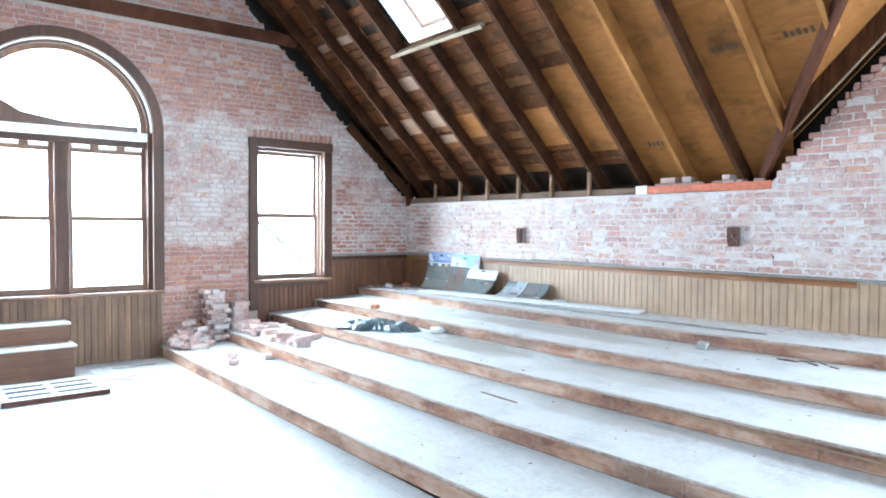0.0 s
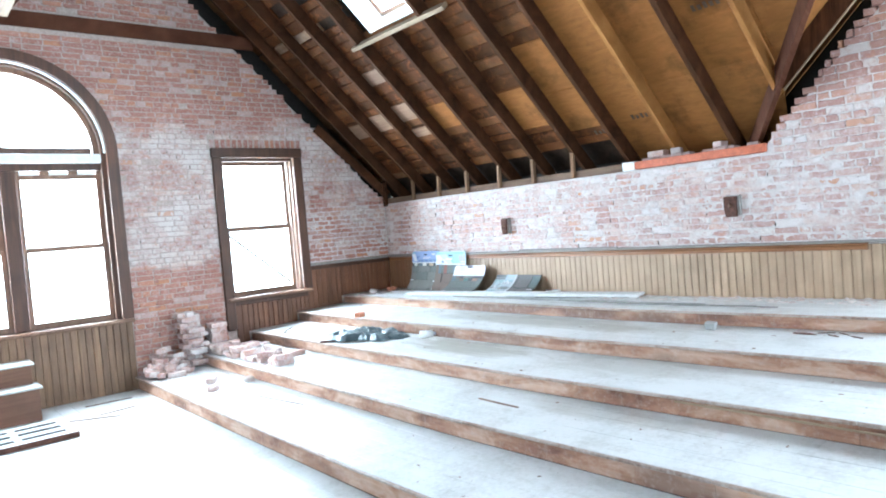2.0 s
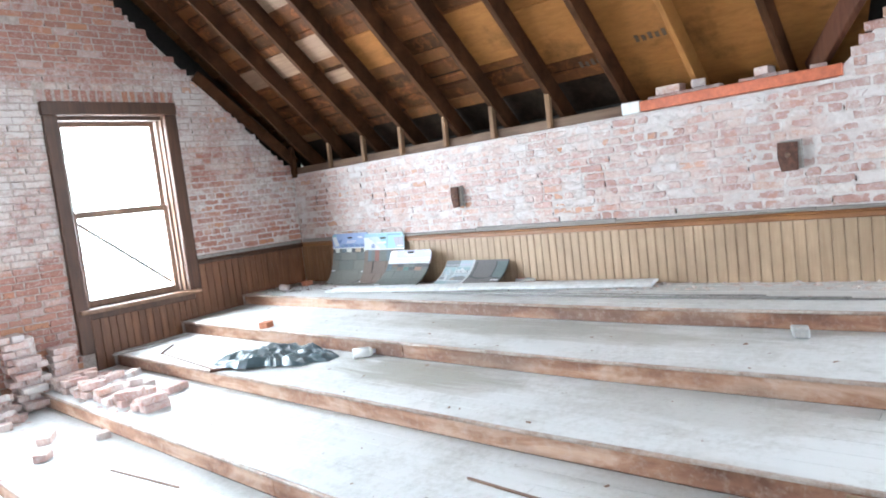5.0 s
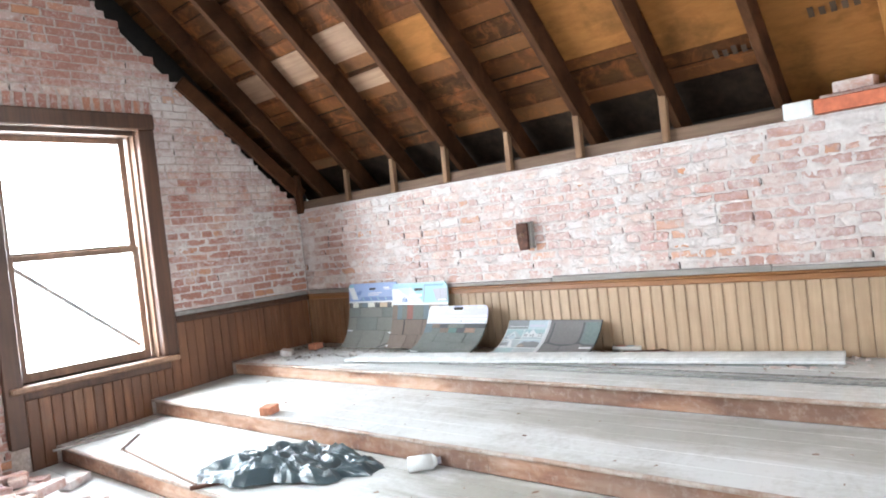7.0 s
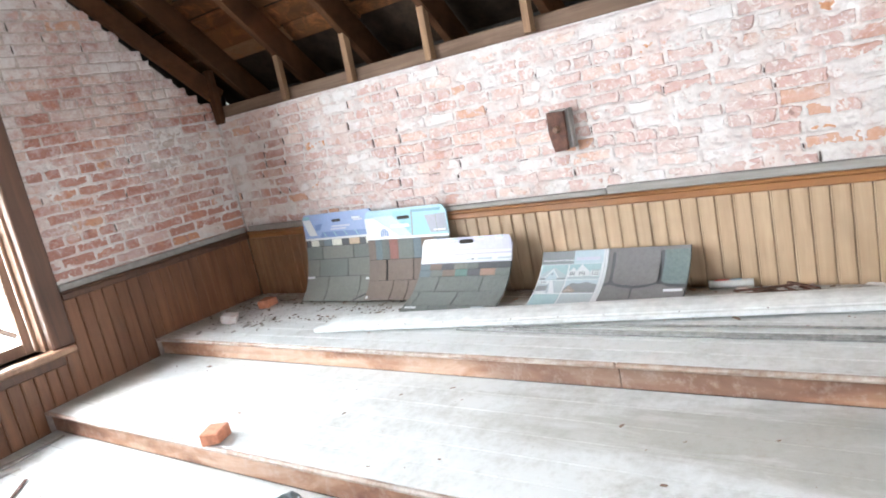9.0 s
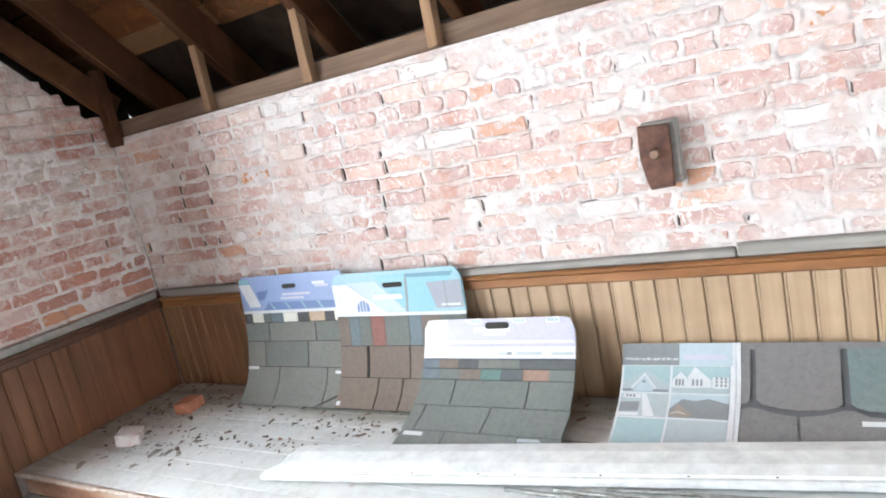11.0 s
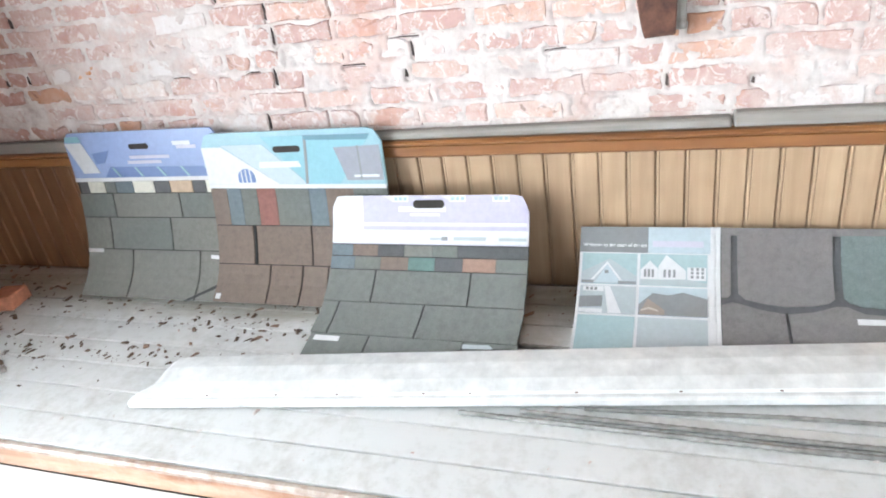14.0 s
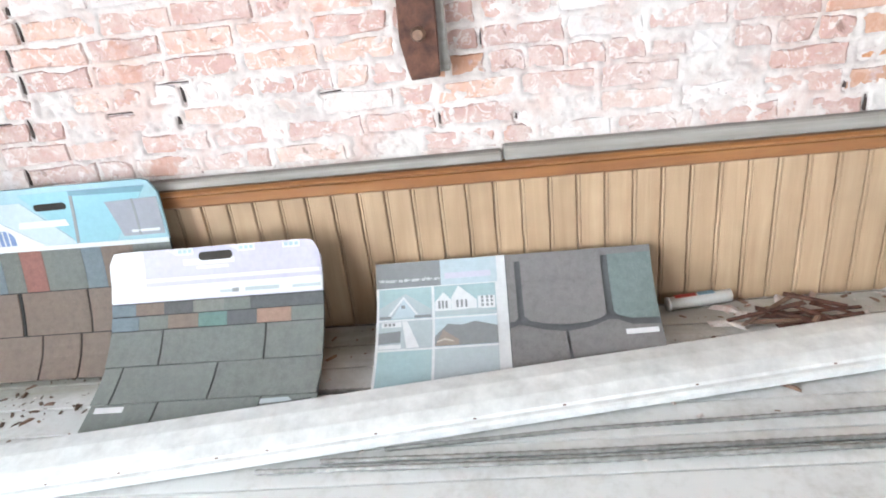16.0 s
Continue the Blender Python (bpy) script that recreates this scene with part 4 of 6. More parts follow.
C_DEEP = card("printed_deep_teal", (0.11, 0.22, 0.27))
C_TAN = card("printed_cream", (0.46, 0.40, 0.33))
C_BACK = card("sample_backing", (0.015, 0.015, 0.015), 0.9)


class Sheet:
    """A bent sample board that stands on the top level and leans on the wainscot.
    Its width runs from y0 down to y1, its length from the foot up along the profile of (x, z)."""

    def __init__(self, profile, y0, y1, foot_shift=0.0):
        self.p = [Vector((x, 0, z)) for x, z in profile]
        self.d = [0.0]
        for a, b in zip(self.p, self.p[1:]):
            self.d.append(self.d[-1] + (b - a).length)
        self.length, self.y0, self.y1, self.shift = self.d[-1], y0, y1, foot_shift

    def at(self, u, s, lift):
        s = max(0.0, min(self.length, s))
        k = 0
        while k < len(self.d) - 2 and self.d[k + 1] < s:
            k += 1

        def tangent(i):
            lo, hi = max(0, i - 1), min(len(self.p) - 1, i + 1)
            return (self.p[hi] - self.p[lo]).normalized()
        h = self.d[k + 1] - self.d[k]
        w = (s - self.d[k]) / h
        a, b, ta, tb = self.p[k], self.p[k + 1], tangent(k) * h, tangent(k + 1) * h
        place = a * (2 * w ** 3 - 3 * w ** 2 + 1) + ta * (w ** 3 - 2 * w ** 2 + w) + b * (-2 * w ** 3 + 3 * w ** 2) + tb * (w ** 3 - w ** 2)
        t = (ta * (1 - w) + tb * w).normalized()
        normal = Vector((-t.z, 0, t.x))
        out = place + normal * lift
        out.y = self.y0 + (self.y1 - self.y0) * u + self.shift * (1 - s / self.length)
        return out

    def patch(self, name, u0, u1, s0, s1, lo, hi, material, parent, label="", steps=0, skew=0.0, round_top=0.0):
        n = steps or max(1, int((s1 - s0) / 0.03))
        cols = 30 if round_top else 1
        verts, faces = [], []
        for lift in (lo, hi):
            for j in range(n + 1):
                for i in range(cols + 1):
                    f = i / cols
                    s = s0 + (s1 - s0) * j / n
                    u = u0 + (u1 - u0) * f + skew * (j / n - 0.5)
                    if round_top:
                        e = min(f, 1 - f) * (u1 - u0) * abs(self.y1 - self.y0)
                        if e < round_top:
                            drop = round_top - math.sqrt(max(0, round_top ** 2 - (round_top - e) ** 2))
                            s = s0 + (s1 - s0 - drop) * j / n
                    verts.append(self.at(u, s, lift))
        w = cols + 1
        m = (n + 1) * w
        for j in range(n):
            for i in range(cols):
                a = j * w + i
                faces += [(a, a + w, a + w + 1, a + 1), (a + m, a + 1 + m, a + w + 1 + m, a + w + m)]
        for j in range(n):
            for i in (0, cols):
                a = j * w + i
                faces.append((a, a + m, a + w + m, a + w) if i else (a, a + w, a + w + m, a + m))
        for i in range(cols):
            for j in (0, n):
                a = j * w + i
                faces.append((a, a + 1, a + 1 + m, a + m) if j == 0 else (a, a + m, a + 1 + m, a + 1))
        ob = mesh_object(name, verts, faces, material, parent, label)
        return ob

    def poly(self, name, points, lift, material, parent, label=""):
        """A thin printed shape: corner points in (u, s), sliced so that it follows the bend."""
        def clip(poly, keep, at):
            out = []
            for (u0, s0), (u1, s1) in zip(poly, poly[1:] + poly[:1]):
                k0, k1 = keep(s0), keep(s1)
                if k0:
                    out.append((u0, s0))
                if k0 != k1:
                    w = (at - s0) / (s1 - s0)
                    out.append((u0 + (u1 - u0) * w, at))
            return out
        lo, hi = min(q[1] for q in points), max(q[1] for q in points)
        n = max(1, int((hi - lo) / 0.015))
        verts, faces = [], []
        for k in range(n):
            a, b = lo + (hi - lo) * k / n, lo + (hi - lo) * (k + 1) / n
            band = clip(clip(list(points), lambda q: q >= a - 1e-9, a), lambda q: q <= b + 1e-9, b)
            if len(band) < 3:
                continue
            c = len(verts)
            m = len(band)
            verts += [self.at(u, q, lift) for u, q in band] + [self.at(u, q, lift - 0.0012) for u, q in band]
            faces += [tuple(range(c, c + m)), tuple(range(c + 2 * m - 1, c + m - 1, -1))] + [(c + i, c + i + m, c + (i + 1) % m + m, c + (i + 1) % m) for i in range(m)]
        return mesh_object(name, verts, faces, material, parent, label)

    def row(self, parent, s0, s1, joints, mats, lo=0.003, hi=0.0075, name="shingle", gap=0.005, skew=0.0):
        w = abs(self.y1 - self.y0)
        for k, (a, b) in enumerate(zip(joints, joints[1:])):
            g = 0.5 * gap / w
            self.patch(name, a + (g if k else 0), b - (g if k < len(joints) - 2 else 0), s0 + 0.003, s1, lo, hi, mats[k % len(mats)], parent, skew=skew)


def handle_slot(sheet, u, s, wide, tall, parent):
    pts = []
    w = abs(sheet.y1 - sheet.y0)
    for i in range(16):
        a = 2 * math.pi * i / 16
        cx, sz = math.cos(a), math.sin(a)
        pts.append((u + (wide / 2 - tall / 2) / w * (1 if cx > 0 else -1) + tall / 2 / w * cx, s + tall / 2 * sz))
    # the hole's darkness is a patch laid on the uncut card
    sheet.poly("handle_hole", pts, 0.0098, M_DARK, parent, "dark patch on the card in place of a hand hole")


PROF_A = [(6.41, 0.790), (6.48, 0.855), (6.532, 0.95), (6.575, 1.10), (6.592, 1.22), (6.60, 1.33), (6.603, 1.365)]
PROF_B = [(6.41, 0.790), (6.48, 0.855), (6.532, 0.95), (6.575, 1.10), (6.592, 1.22), (6.60, 1.345)]
PROF_C = [(6.10, 0.790), (6.19, 0.814), (6.32, 0.862), (6.42, 0.935), (6.49, 1.035), (6.535, 1.143)]
PROF_D = [(6.20, 0.789), (6.33, 0.815), (6.45, 0.865), (6.54, 0.935), (6.60, 1.01)]

# pale green-grey board with a blue printed header
sA = Sheet(PROF_A, 8.65, 7.99, 0.0)
bA = new("sample_board")
tagged(bA, "bent roof shingle sample board, grey-green with blue printed header", "sample board", "shingle sample boards")
sA.patch("backing", 0, 1, 0.012, 0.455, -0.002, 0.003, C_BACK, bA, steps=14)
sA.patch("header_card", 0, 1, 0.455, sA.length, -0.002, 0.006, C_BLUE, bA, "blue printed card header", 8, 0, 0.03)
sA.row(bA, 0.40, 0.445, [0.02, 0.08, 0.195, 0.27, 0.39, 0.53, 0.635, 0.78, 0.865, 1.0], [G_CHAR, G_CREAM, G_SLATE, G_BLUE, G_CREAM, G_CHAR, G_TAN, G_CHAR, G_CREAM], 0.003, 0.008, "swatch", 0.002)
sA.row(bA, 0.31, 0.40, [0, 0.234, 0.68, 1.0], [G_SLATE, G_PALE, G_SLATE])
sA.row(bA, 0.19, 0.31, [0, 0.18, 0.595, 1.0], [G_PALE, G_SLATE, G_PALE])
sA.row(bA, 0.006, 0.19, [0, 0.32, 0.77, 1.0], [G_PALE, G_PALE, G_PALE])
sA.poly("label_sticker", [(0.0, 0.178), (0.11, 0.178), (0.11, 0.192), (0.0, 0.192)], 0.0085, C_WHITE, bA)
sA.poly("label_sticker", [(0.84, 0.165), (0.99, 0.160), (0.99, 0.174), (0.84, 0.178)], 0.0085, C_WHITE, bA)
sA.poly("dark_strip", [(0.70, 0.006), (0.73, 0.006), (1.0, 0.095), (1.0, 0.110)], 0.0085, G_DARK, bA)
sA.poly("white_print", [(0.0, 0.59), (0.115, 0.59), (0.19, 0.478), (0.075, 0.478)], 0.0078, C_WHITE, bA)
sA.poly("logo_print", [(0.01, 0.593), (0.12, 0.593), (0.11, 0.614), (0.015, 0.614)], 0.0086, C_TEAL, bA)
sA.poly("lettering_bar", [(0.72, 0.572), (0.83, 0.572), (0.83, 0.586), (0.72, 0.586)], 0.0086, C_WHITE, bA)
sA.poly("navy_print", [(0.17, 0.55), (0.29, 0.56), (0.24, 0.515), (0.18, 0.51)], 0.0078, C_NAVY, bA)
sA.poly("roof_print", [(0.22, 0.462), (1.0, 0.462), (1.0, 0.495), (0.27, 0.50)], 0.0078, C_NAVY, bA)
sA.poly("white_rule", [(0.0, 0.446), (1.0, 0.446), (1.0, 0.460), (0.0, 0.460)], 0.0084, C_WHITE, bA)
for k in range(5):
    sA.poly("rafter_print", [(0.28 + 0.15 * k, 0.497), (0.295 + 0.15 * k, 0.497), (0.335 + 0.15 * k, 0.463), (0.32 + 0.15 * k, 0.463)], 0.0088, C_SKY, bA)
for u0, u1, s in ((0.42, 0.68, 0.528), (0.40, 0.62, 0.510), (0.74, 0.86, 0.560)):
    sA.poly("lettering_bar", [(u0, s), (u1, s), (u1, s + 0.011), (u0, s + 0.011)], 0.0086, C_PALELAV, bA)
handle_slot(sA, 0.50, 0.572, 0.085, 0.02, bA)

# brown board with a teal printed header
sB = Sheet(PROF_B, 8.055, 7.40, 0.0)
bB = new("sample_board")
tagged(bB, "bent roof shingle sample board, brown with teal printed header", "sample board", "shingle sample boards")
sB.patch("backing", 0, 1, 0.012, 0.42, 0.008, 0.013, C_BACK, bB, steps=14)
sB.patch("header_card", 0, 1, 0.42, sB.length, 0.008, 0.016, C_SKY, bB, "teal printed card header", 8, 0, 0.045)
L = dict(lo=0.013, hi=0.0175)
sB.row(bB, 0.285, 0.415, [0, 0.095, 0.18, 0.275, 0.385, 0.575, 0.67, 0.82, 1.0], [G_BROWN, G_BLUE, G_SLATE, G_RED, G_SLATE, G_BLUE, G_BROWN, G_SLATE], gap=0.001, **L)
sB.row(bB, 0.148, 0.285, [0, 0.225, 0.24, 0.565, 0.80, 1.0], [G_BROWN, G_DARK, G_BROWN, G_BROWN, G_BROWN], gap=0.006, **L)
sB.row(bB, 0.006, 0.148, [0, 0.32, 0.51, 0.655, 0.86, 1.0], [G_BROWN] * 5, gap=0.006, **L)
sB.poly("label_sticker", [(0.01, 0.02), (0.04, 0.02), (0.04, 0.04), (0.01, 0.04)], 0.018, C_WHITE, bB)
sB.poly("gable_print", [(0.0, 0.43), (0.0, 0.56), (0.12, 0.56), (0.42, 0.43)], 0.0178, C_WHITE, bB)
sB.poly("roof_print", [(0.12, 0.565), (0.36, 0.565), (0.58, 0.43), (0.42, 0.43)], 0.0178, C_ICE, bB)
sB.poly("roof_print", [(0.36, 0.59), (0.60, 0.59), (0.57, 0.43), (0.58, 0.43)], 0.0179, C_TEAL, bB)
sB.poly("slope_print", [(0.60, 0.59), (0.95, 0.585), (0.76, 0.43), (0.57, 0.43)], 0.0178, C_TEAL, bB)
sB.poly("roof_edge_print", [(0.60, 0.59), (0.615, 0.59), (0.585, 0.43), (0.57, 0.43)], 0.0186, C_GREY, bB)
sB.poly("swatch_print", [(0.75, 0.548), (0.99, 0.552), (0.99, 0.440), (0.80, 0.440)], 0.0186, C_SHADE, bB)
sB.poly("joint_print", [(0.872, 0.552), (0.882, 0.552), (0.882, 0.440), (0.872, 0.440)], 0.0192, C_GREY, bB)
sB.poly("ridge_print", [(0.60, 0.575), (0.93, 0.570), (0.95, 0.588), (0.60, 0.590)], 0.0188, C_DEEP, bB)
sB.poly("white_rule", [(0.0, 0.418), (1.0, 0.412), (1.0, 0.426), (0.0, 0.432)], 0.0188, C_WHITE, bB)
win_pts = [(0.235 + 0.05 * math.cos(radians(a)), 0.455 + 0.03 * math.sin(radians(a))) for a in range(0, 181, 20)]
sB.poly("window_print", win_pts + [(0.185, 0.437), (0.285, 0.437)], 0.0186, C_NAVY, bB)
for k in range(3):
    sB.poly("muntin_print", [(0.205 + 0.025 * k, 0.437), (0.211 + 0.025 * k, 0.437), (0.211 + 0.025 * k, 0.482), (0.205 + 0.025 * k, 0.482)], 0.0192, C_WHITE, bB)
sB.poly("lettering_bar", [(0.32, 0.487), (0.56, 0.487), (0.55, 0.507), (0.33, 0.507)], 0.0192, C_WHITE, bB)
sB.poly("lettering_bar", [(0.84, 0.450), (0.97, 0.450), (0.97, 0.458), (0.84, 0.458)], 0.0192, C_WHITE, bB)
handle_slot(sB, 0.495, 0.548, 0.10, 0.022, bB)
for ob in bB.children:
    if ob.name.startswith("handle_hole"):
        ob.location.x -= 0.009

# front slate-grey board with a pale lavender header
sC = Sheet(PROF_C, 7.575, 6.948, 0.0)
bC = new("sample_board")
tagged(bC, "bent roof shingle sample board, slate grey with pale lavender header", "sample board", "shingle sample boards")
sC.patch("backing", 0, 1, 0.012, 0.445, -0.002, 0.003, C_BACK, bC, steps=16)
sC.patch("header_card", 0, 1, 0.445, sC.length, -0.002, 0.006, C_PALELAV, bC, "pale lavender printed card header", 8, 0, 0.05)
sC.row(bC, 0.405, 0.442, [0, 0.115, 0.25, 0.39, 0.535, 0.66, 1.0], [G_BLUE, G_BROWN, G_CHAR, G_PALE, G_SLATE, G_CHAR], 0.003, 0.007, "swatch", 0.001)
sC.row(bC, 0.362, 0.405, [0, 0.13, 0.27, 0.415, 0.55, 0.69, 0.85, 1.0], [G_BLUE, G_SLATE, G_BROWN, G_GREEN, G_CHAR, G_CLAY, G_SLATE], 0.003, 0.0075, "swatch", 0.001)
sC.row(bC, 0.255, 0.362, [0, 0.25, 0.735, 1.0], [G_SLATE] * 3)
sC.row(bC, 0.138, 0.255, [0, 0.085, 0.525, 1.0], [G_SLATE] * 3, skew=0.01)
sC.row(bC, 0.006, 0.138, [0, 0.30, 0.755, 1.0], [G_SLATE] * 3, skew=0.01)
for a, b in ((0.455, 0.61),):
    sC.poly("white_print", [(0.0, a), (0.17, a), (0.17, b - 0.004), (0.075, b - 0.004), (0.03, b - 0.018), (0.004, b - 0.05)], 0.0078, C_WHITE, bC)
sC.poly("eave_print", [(0.17, 0.490), (0.99, 0.490), (0.99, 0.500), (0.17, 0.500)], 0.0078, C_LAV, bC)
sC.poly("wall_print", [(0.17, 0.505), (0.99, 0.505), (0.995, 0.56), (0.97, 0.590), (0.93, 0.604), (0.17, 0.605)], 0.0074, C_LAV, bC)
sC.poly("white_rule", [(0.17, 0.503), (0.99, 0.503), (0.99, 0.512), (0.17, 0.512)], 0.0082, C_WHITE, bC)
sC.poly("white_print", [(0.0, 0.449), (1.0, 0.449), (1.0, 0.488), (0.0, 0.488)], 0.0080, C_WHITE, bC)
for u in (0.33, 0.62, 0.83):
    sC.poly("window_print", [(u, 0.575), (u + 0.08, 0.575), (u + 0.08, 0.612), (u, 0.612)], 0.0082, C_WHITE, bC)
    for i in range(3):
        for j in range(2):
            sC.poly("pane_print", [(u + 0.008 + 0.024 * i, 0.579 + 0.016 * j), (u + 0.026 + 0.024 * i, 0.579 + 0.016 * j), (u + 0.026 + 0.024 * i, 0.590 + 0.016 * j), (u + 0.008 + 0.024 * i, 0.590 + 0.016 * j)], 0.0090, C_SLATE, bC)
for u in (0.22, 0.52, 0.76):
    sC.poly("roof_print", [(u, 0.612), (u + 0.11, 0.575), (u + 0.11, 0.612)], 0.0086, C_PALELAV, bC)
for u0, u1, s, h, m in ((0.36, 0.60, 0.545, 0.016, C_WHITE), (0.42, 0.57, 0.532, 0.008, C_WHITE), (0.52, 0.60, 0.459, 0.008, C_MID), (0.64, 0.80, 0.459, 0.011, C_MID), (0.58, 0.61, 0.458, 0.012, C_GREY), (0.86, 0.99, 0.459, 0.009, C_MID)):
    sC.poly("lettering_bar", [(u0, s), (u1, s), (u1, s + h), (u0, s + h)], 0.0092, m, bC)
sC.poly("label_sticker", [(0.03, 0.112), (0.16, 0.112), (0.16, 0.130), (0.03, 0.130)], 0.0085, C_WHITE, bC)
sC.poly("torn_strip", [(0.74, 0.09), (0.98, 0.115), (0.98, 0.126), (0.90, 0.120)], 0.0095, G_DARK, bC)
sC.poly("torn_sticker", [(0.76, 0.115), (0.90, 0.12), (0.88, 0.132), (0.76, 0.130)], 0.0088, C_MID, bC)
handle_slot(sC, 0.515, 0.568, 0.10, 0.026, bC)

# open sample book
sD = Sheet(PROF_D, 6.815, 6.02, 0.0)
bD = new("sample_book")
tagged(bD, "open roofing sample book with house photographs and large grey shingle", "sample book")
DL = sD.length
sD.patch("page", 0, 0.478, 0.0, DL, -0.002, 0.004, C_WHITE, bD, "printed page of house photographs", 14)
sD.patch("page_edge", 0.448, 0.460, 0.0, DL, 0.004, 0.0075, C_WHITE, bD, steps=14)
sD.patch("page_edge", 0.466, 0.479, 0.0, DL, 0.004, 0.0075, C_WHITE, bD, steps=14)
sD.patch("sample_panel", 0.478, 1.0, 0.0, DL, -0.002, 0.004, G_CHAR, bD, "dark shingle panel", 14)
sD.patch("shingle", 0.482, 0.998, DL - 0.022, DL - 0.001, 0.004, 0.0078, G_PURPLE, bD)
sD.poly("shingle", [(0.482, DL - 0.021), (0.482, 0.268), (0.500, 0.268), (0.512, 0.280), (0.512, DL - 0.021)], 0.0085, G_PURPLE, bD)
sD.poly("shingle", [(0.532, DL - 0.021), (0.534, 0.284), (0.555, 0.266), (0.61, 0.254), (0.68, 0.248), (0.75, 0.252), (0.80, 0.262), (0.820, 0.276), (0.822, DL - 0.021)], 0.009, G_PURPLE, bD)
sD.poly("shingle", [(0.846, DL - 0.021), (0.846, 0.280), (0.862, 0.266), (0.90, 0.256), (0.998, 0.253), (0.998, DL - 0.021)], 0.009, G_TEAL, bD)
sD.poly("shingle", [(0.482, 0.005), (0.684, 0.005), (0.672, 0.226), (0.60, 0.236), (0.545, 0.250), (0.515, 0.256), (0.482, 0.246)], 0.0085, G_PURPLE, bD)
sD.poly("shingle", [(0.694, 0.005), (0.998, 0.005), (0.998, 0.232), (0.90, 0.236), (0.855, 0.254), (0.825, 0.256), (0.76, 0.236), (0.682, 0.226)], 0.0085, G_PURPLE, bD)
sD.poly("label_sticker", [(0.875, 0.203), (0.985, 0.206), (0.985, 0.222), (0.875, 0.220)], 0.0098, C_WHITE, bD)
PG, PH = 0.0056, 0.0066
for u0, u1, s0, s1, m in ((0.0, 0.240, 0.397, DL - 0.001, C_GREY), (0.240, 0.447, 0.397, DL - 0.001, C_ICE)):
    sD.poly("title_band", [(u0, s0), (u1, s0), (u1, s1), (u0, s1)], PG, m, bD)
for u0, u1, s0, s1, m in ((0.010, 0.204, 0.300, 0.394, C_SLATE), (0.214, 0.438, 0.300, 0.394, C_SLATE), (0.010, 0.204, 0.204, 0.294, C_MID), (0.214, 0.438, 0.204, 0.294, C_ICE), (0.010, 0.204, 0.035, 0.197, C_SLATE), (0.214, 0.438, 0.035, 0.197, C_MID)):
    sD.poly("photo_print", [(u0, s0), (u1, s0), (u1, s1), (u0, s1)], PG, m, bD)


def prints(name, material, lift, shapes):
    for shape in shapes:
        sD.poly(name, shape, lift, material, bD)


def rect(u0, u1, s0, s1):
    return [(u0, s0), (u1, s0), (u1, s1), (u0, s1)]


prints("roof_print", C_MID, PH, [[(0.010, 0.303), (0.204, 0.303), (0.204, 0.325), (0.108, 0.378), (0.010, 0.335)], [(0.214, 0.302), (0.438, 0.302), (0.438, 0.310), (0.36, 0.322), (0.27, 0.316), (0.214, 0.318)]])
prints("gable_print", C_ICE, PH + 0.0006, [[(0.060, 0.304), (0.150, 0.304), (0.100, 0.360)]])
prints("trim_print", C_WHITE, PH + 0.0012, [[(0.044, 0.312), (0.053, 0.312), (0.102, 0.361), (0.100, 0.369)], [(0.100, 0.369), (0.100, 0.361), (0.145, 0.312), (0.154, 0.312)]])
prints("window_print", C_GREY, PH + 0.0012, [rect(0.092, 0.106, 0.332, 0.342), rect(0.012, 0.055, 0.301, 0.310), rect(0.140, 0.202, 0.301, 0.309)])
prints("house_print", C_WHITE, PH, [[(0.216, 0.318), (0.275, 0.318), (0.275, 0.350), (0.248, 0.374), (0.216, 0.346)], [(0.276, 0.318), (0.368, 0.318), (0.368, 0.346), (0.303, 0.392), (0.276, 0.356)], [(0.372, 0.318), (0.434, 0.318), (0.434, 0.356), (0.372, 0.356)],
                                   [(0.094, 0.292), (0.114, 0.292), (0.158, 0.206), (0.112, 0.206)], rect(0.020, 0.092, 0.276, 0.291), rect(0.012, 0.092, 0.206, 0.218)])
prints("window_print", C_GREY, PH + 0.0010, [rect(u, u + 0.008, 0.325, 0.348) for u in (0.228, 0.241, 0.254, 0.294, 0.310, 0.326)] + [rect(u, u + 0.009, q, q + 0.008) for u in (0.384, 0.402, 0.418) for q in (0.324, 0.336, 0.347)] + [rect(u, u + 0.010, 0.279, 0.288) for u in (0.030, 0.045, 0.060)])
prints("roof_print", C_GREY, PH + 0.0004, [[(0.010, 0.222), (0.090, 0.226), (0.090, 0.262), (0.010, 0.258)], [(0.214, 0.205), (0.438, 0.205), (0.438, 0.262), (0.36, 0.280), (0.31, 0.270), (0.26, 0.276), (0.214, 0.238)]])
prints("gable_print", C_BROWN, PH + 0.0010, [[(0.216, 0.206), (0.244, 0.258), (0.300, 0.222), (0.300, 0.206)]])
prints("lettering_bar", C_PALELAV, PH, [rect(0.255, 0.425, 0.415, 0.432), [(0.30, 0.052), (0.42, 0.040), (0.42, 0.050), (0.31, 0.062)]])
prints("trim_print", C_TAN, PH + 0.0014, [[(0.222, 0.216), (0.250, 0.224), (0.280, 0.216), (0.280, 0.221), (0.250, 0.230), (0.222, 0.221)]])
txt = bpy.data.curves.new("title_lettering", "FONT")
txt.body = "Welcome to the state of the art"
txt.size, txt.extrude, txt.offset = 0.0136, 0.0003, 0.0004
txt.materials.append(C_WHITE)
tob = new("title_lettering", txt)
tob.parent = bD
o, ou, os = sD.at(0.012, 0.414, 0.0065), sD.at(0.2, 0.414, 0.0065), sD.at(0.012, 0.440, 0.0065)
ax = (ou - o).normalized()
ay = (os - o).normalized()
tm = Matrix((ax, ay, ax.cross(ay))).transposed().to_4x4()
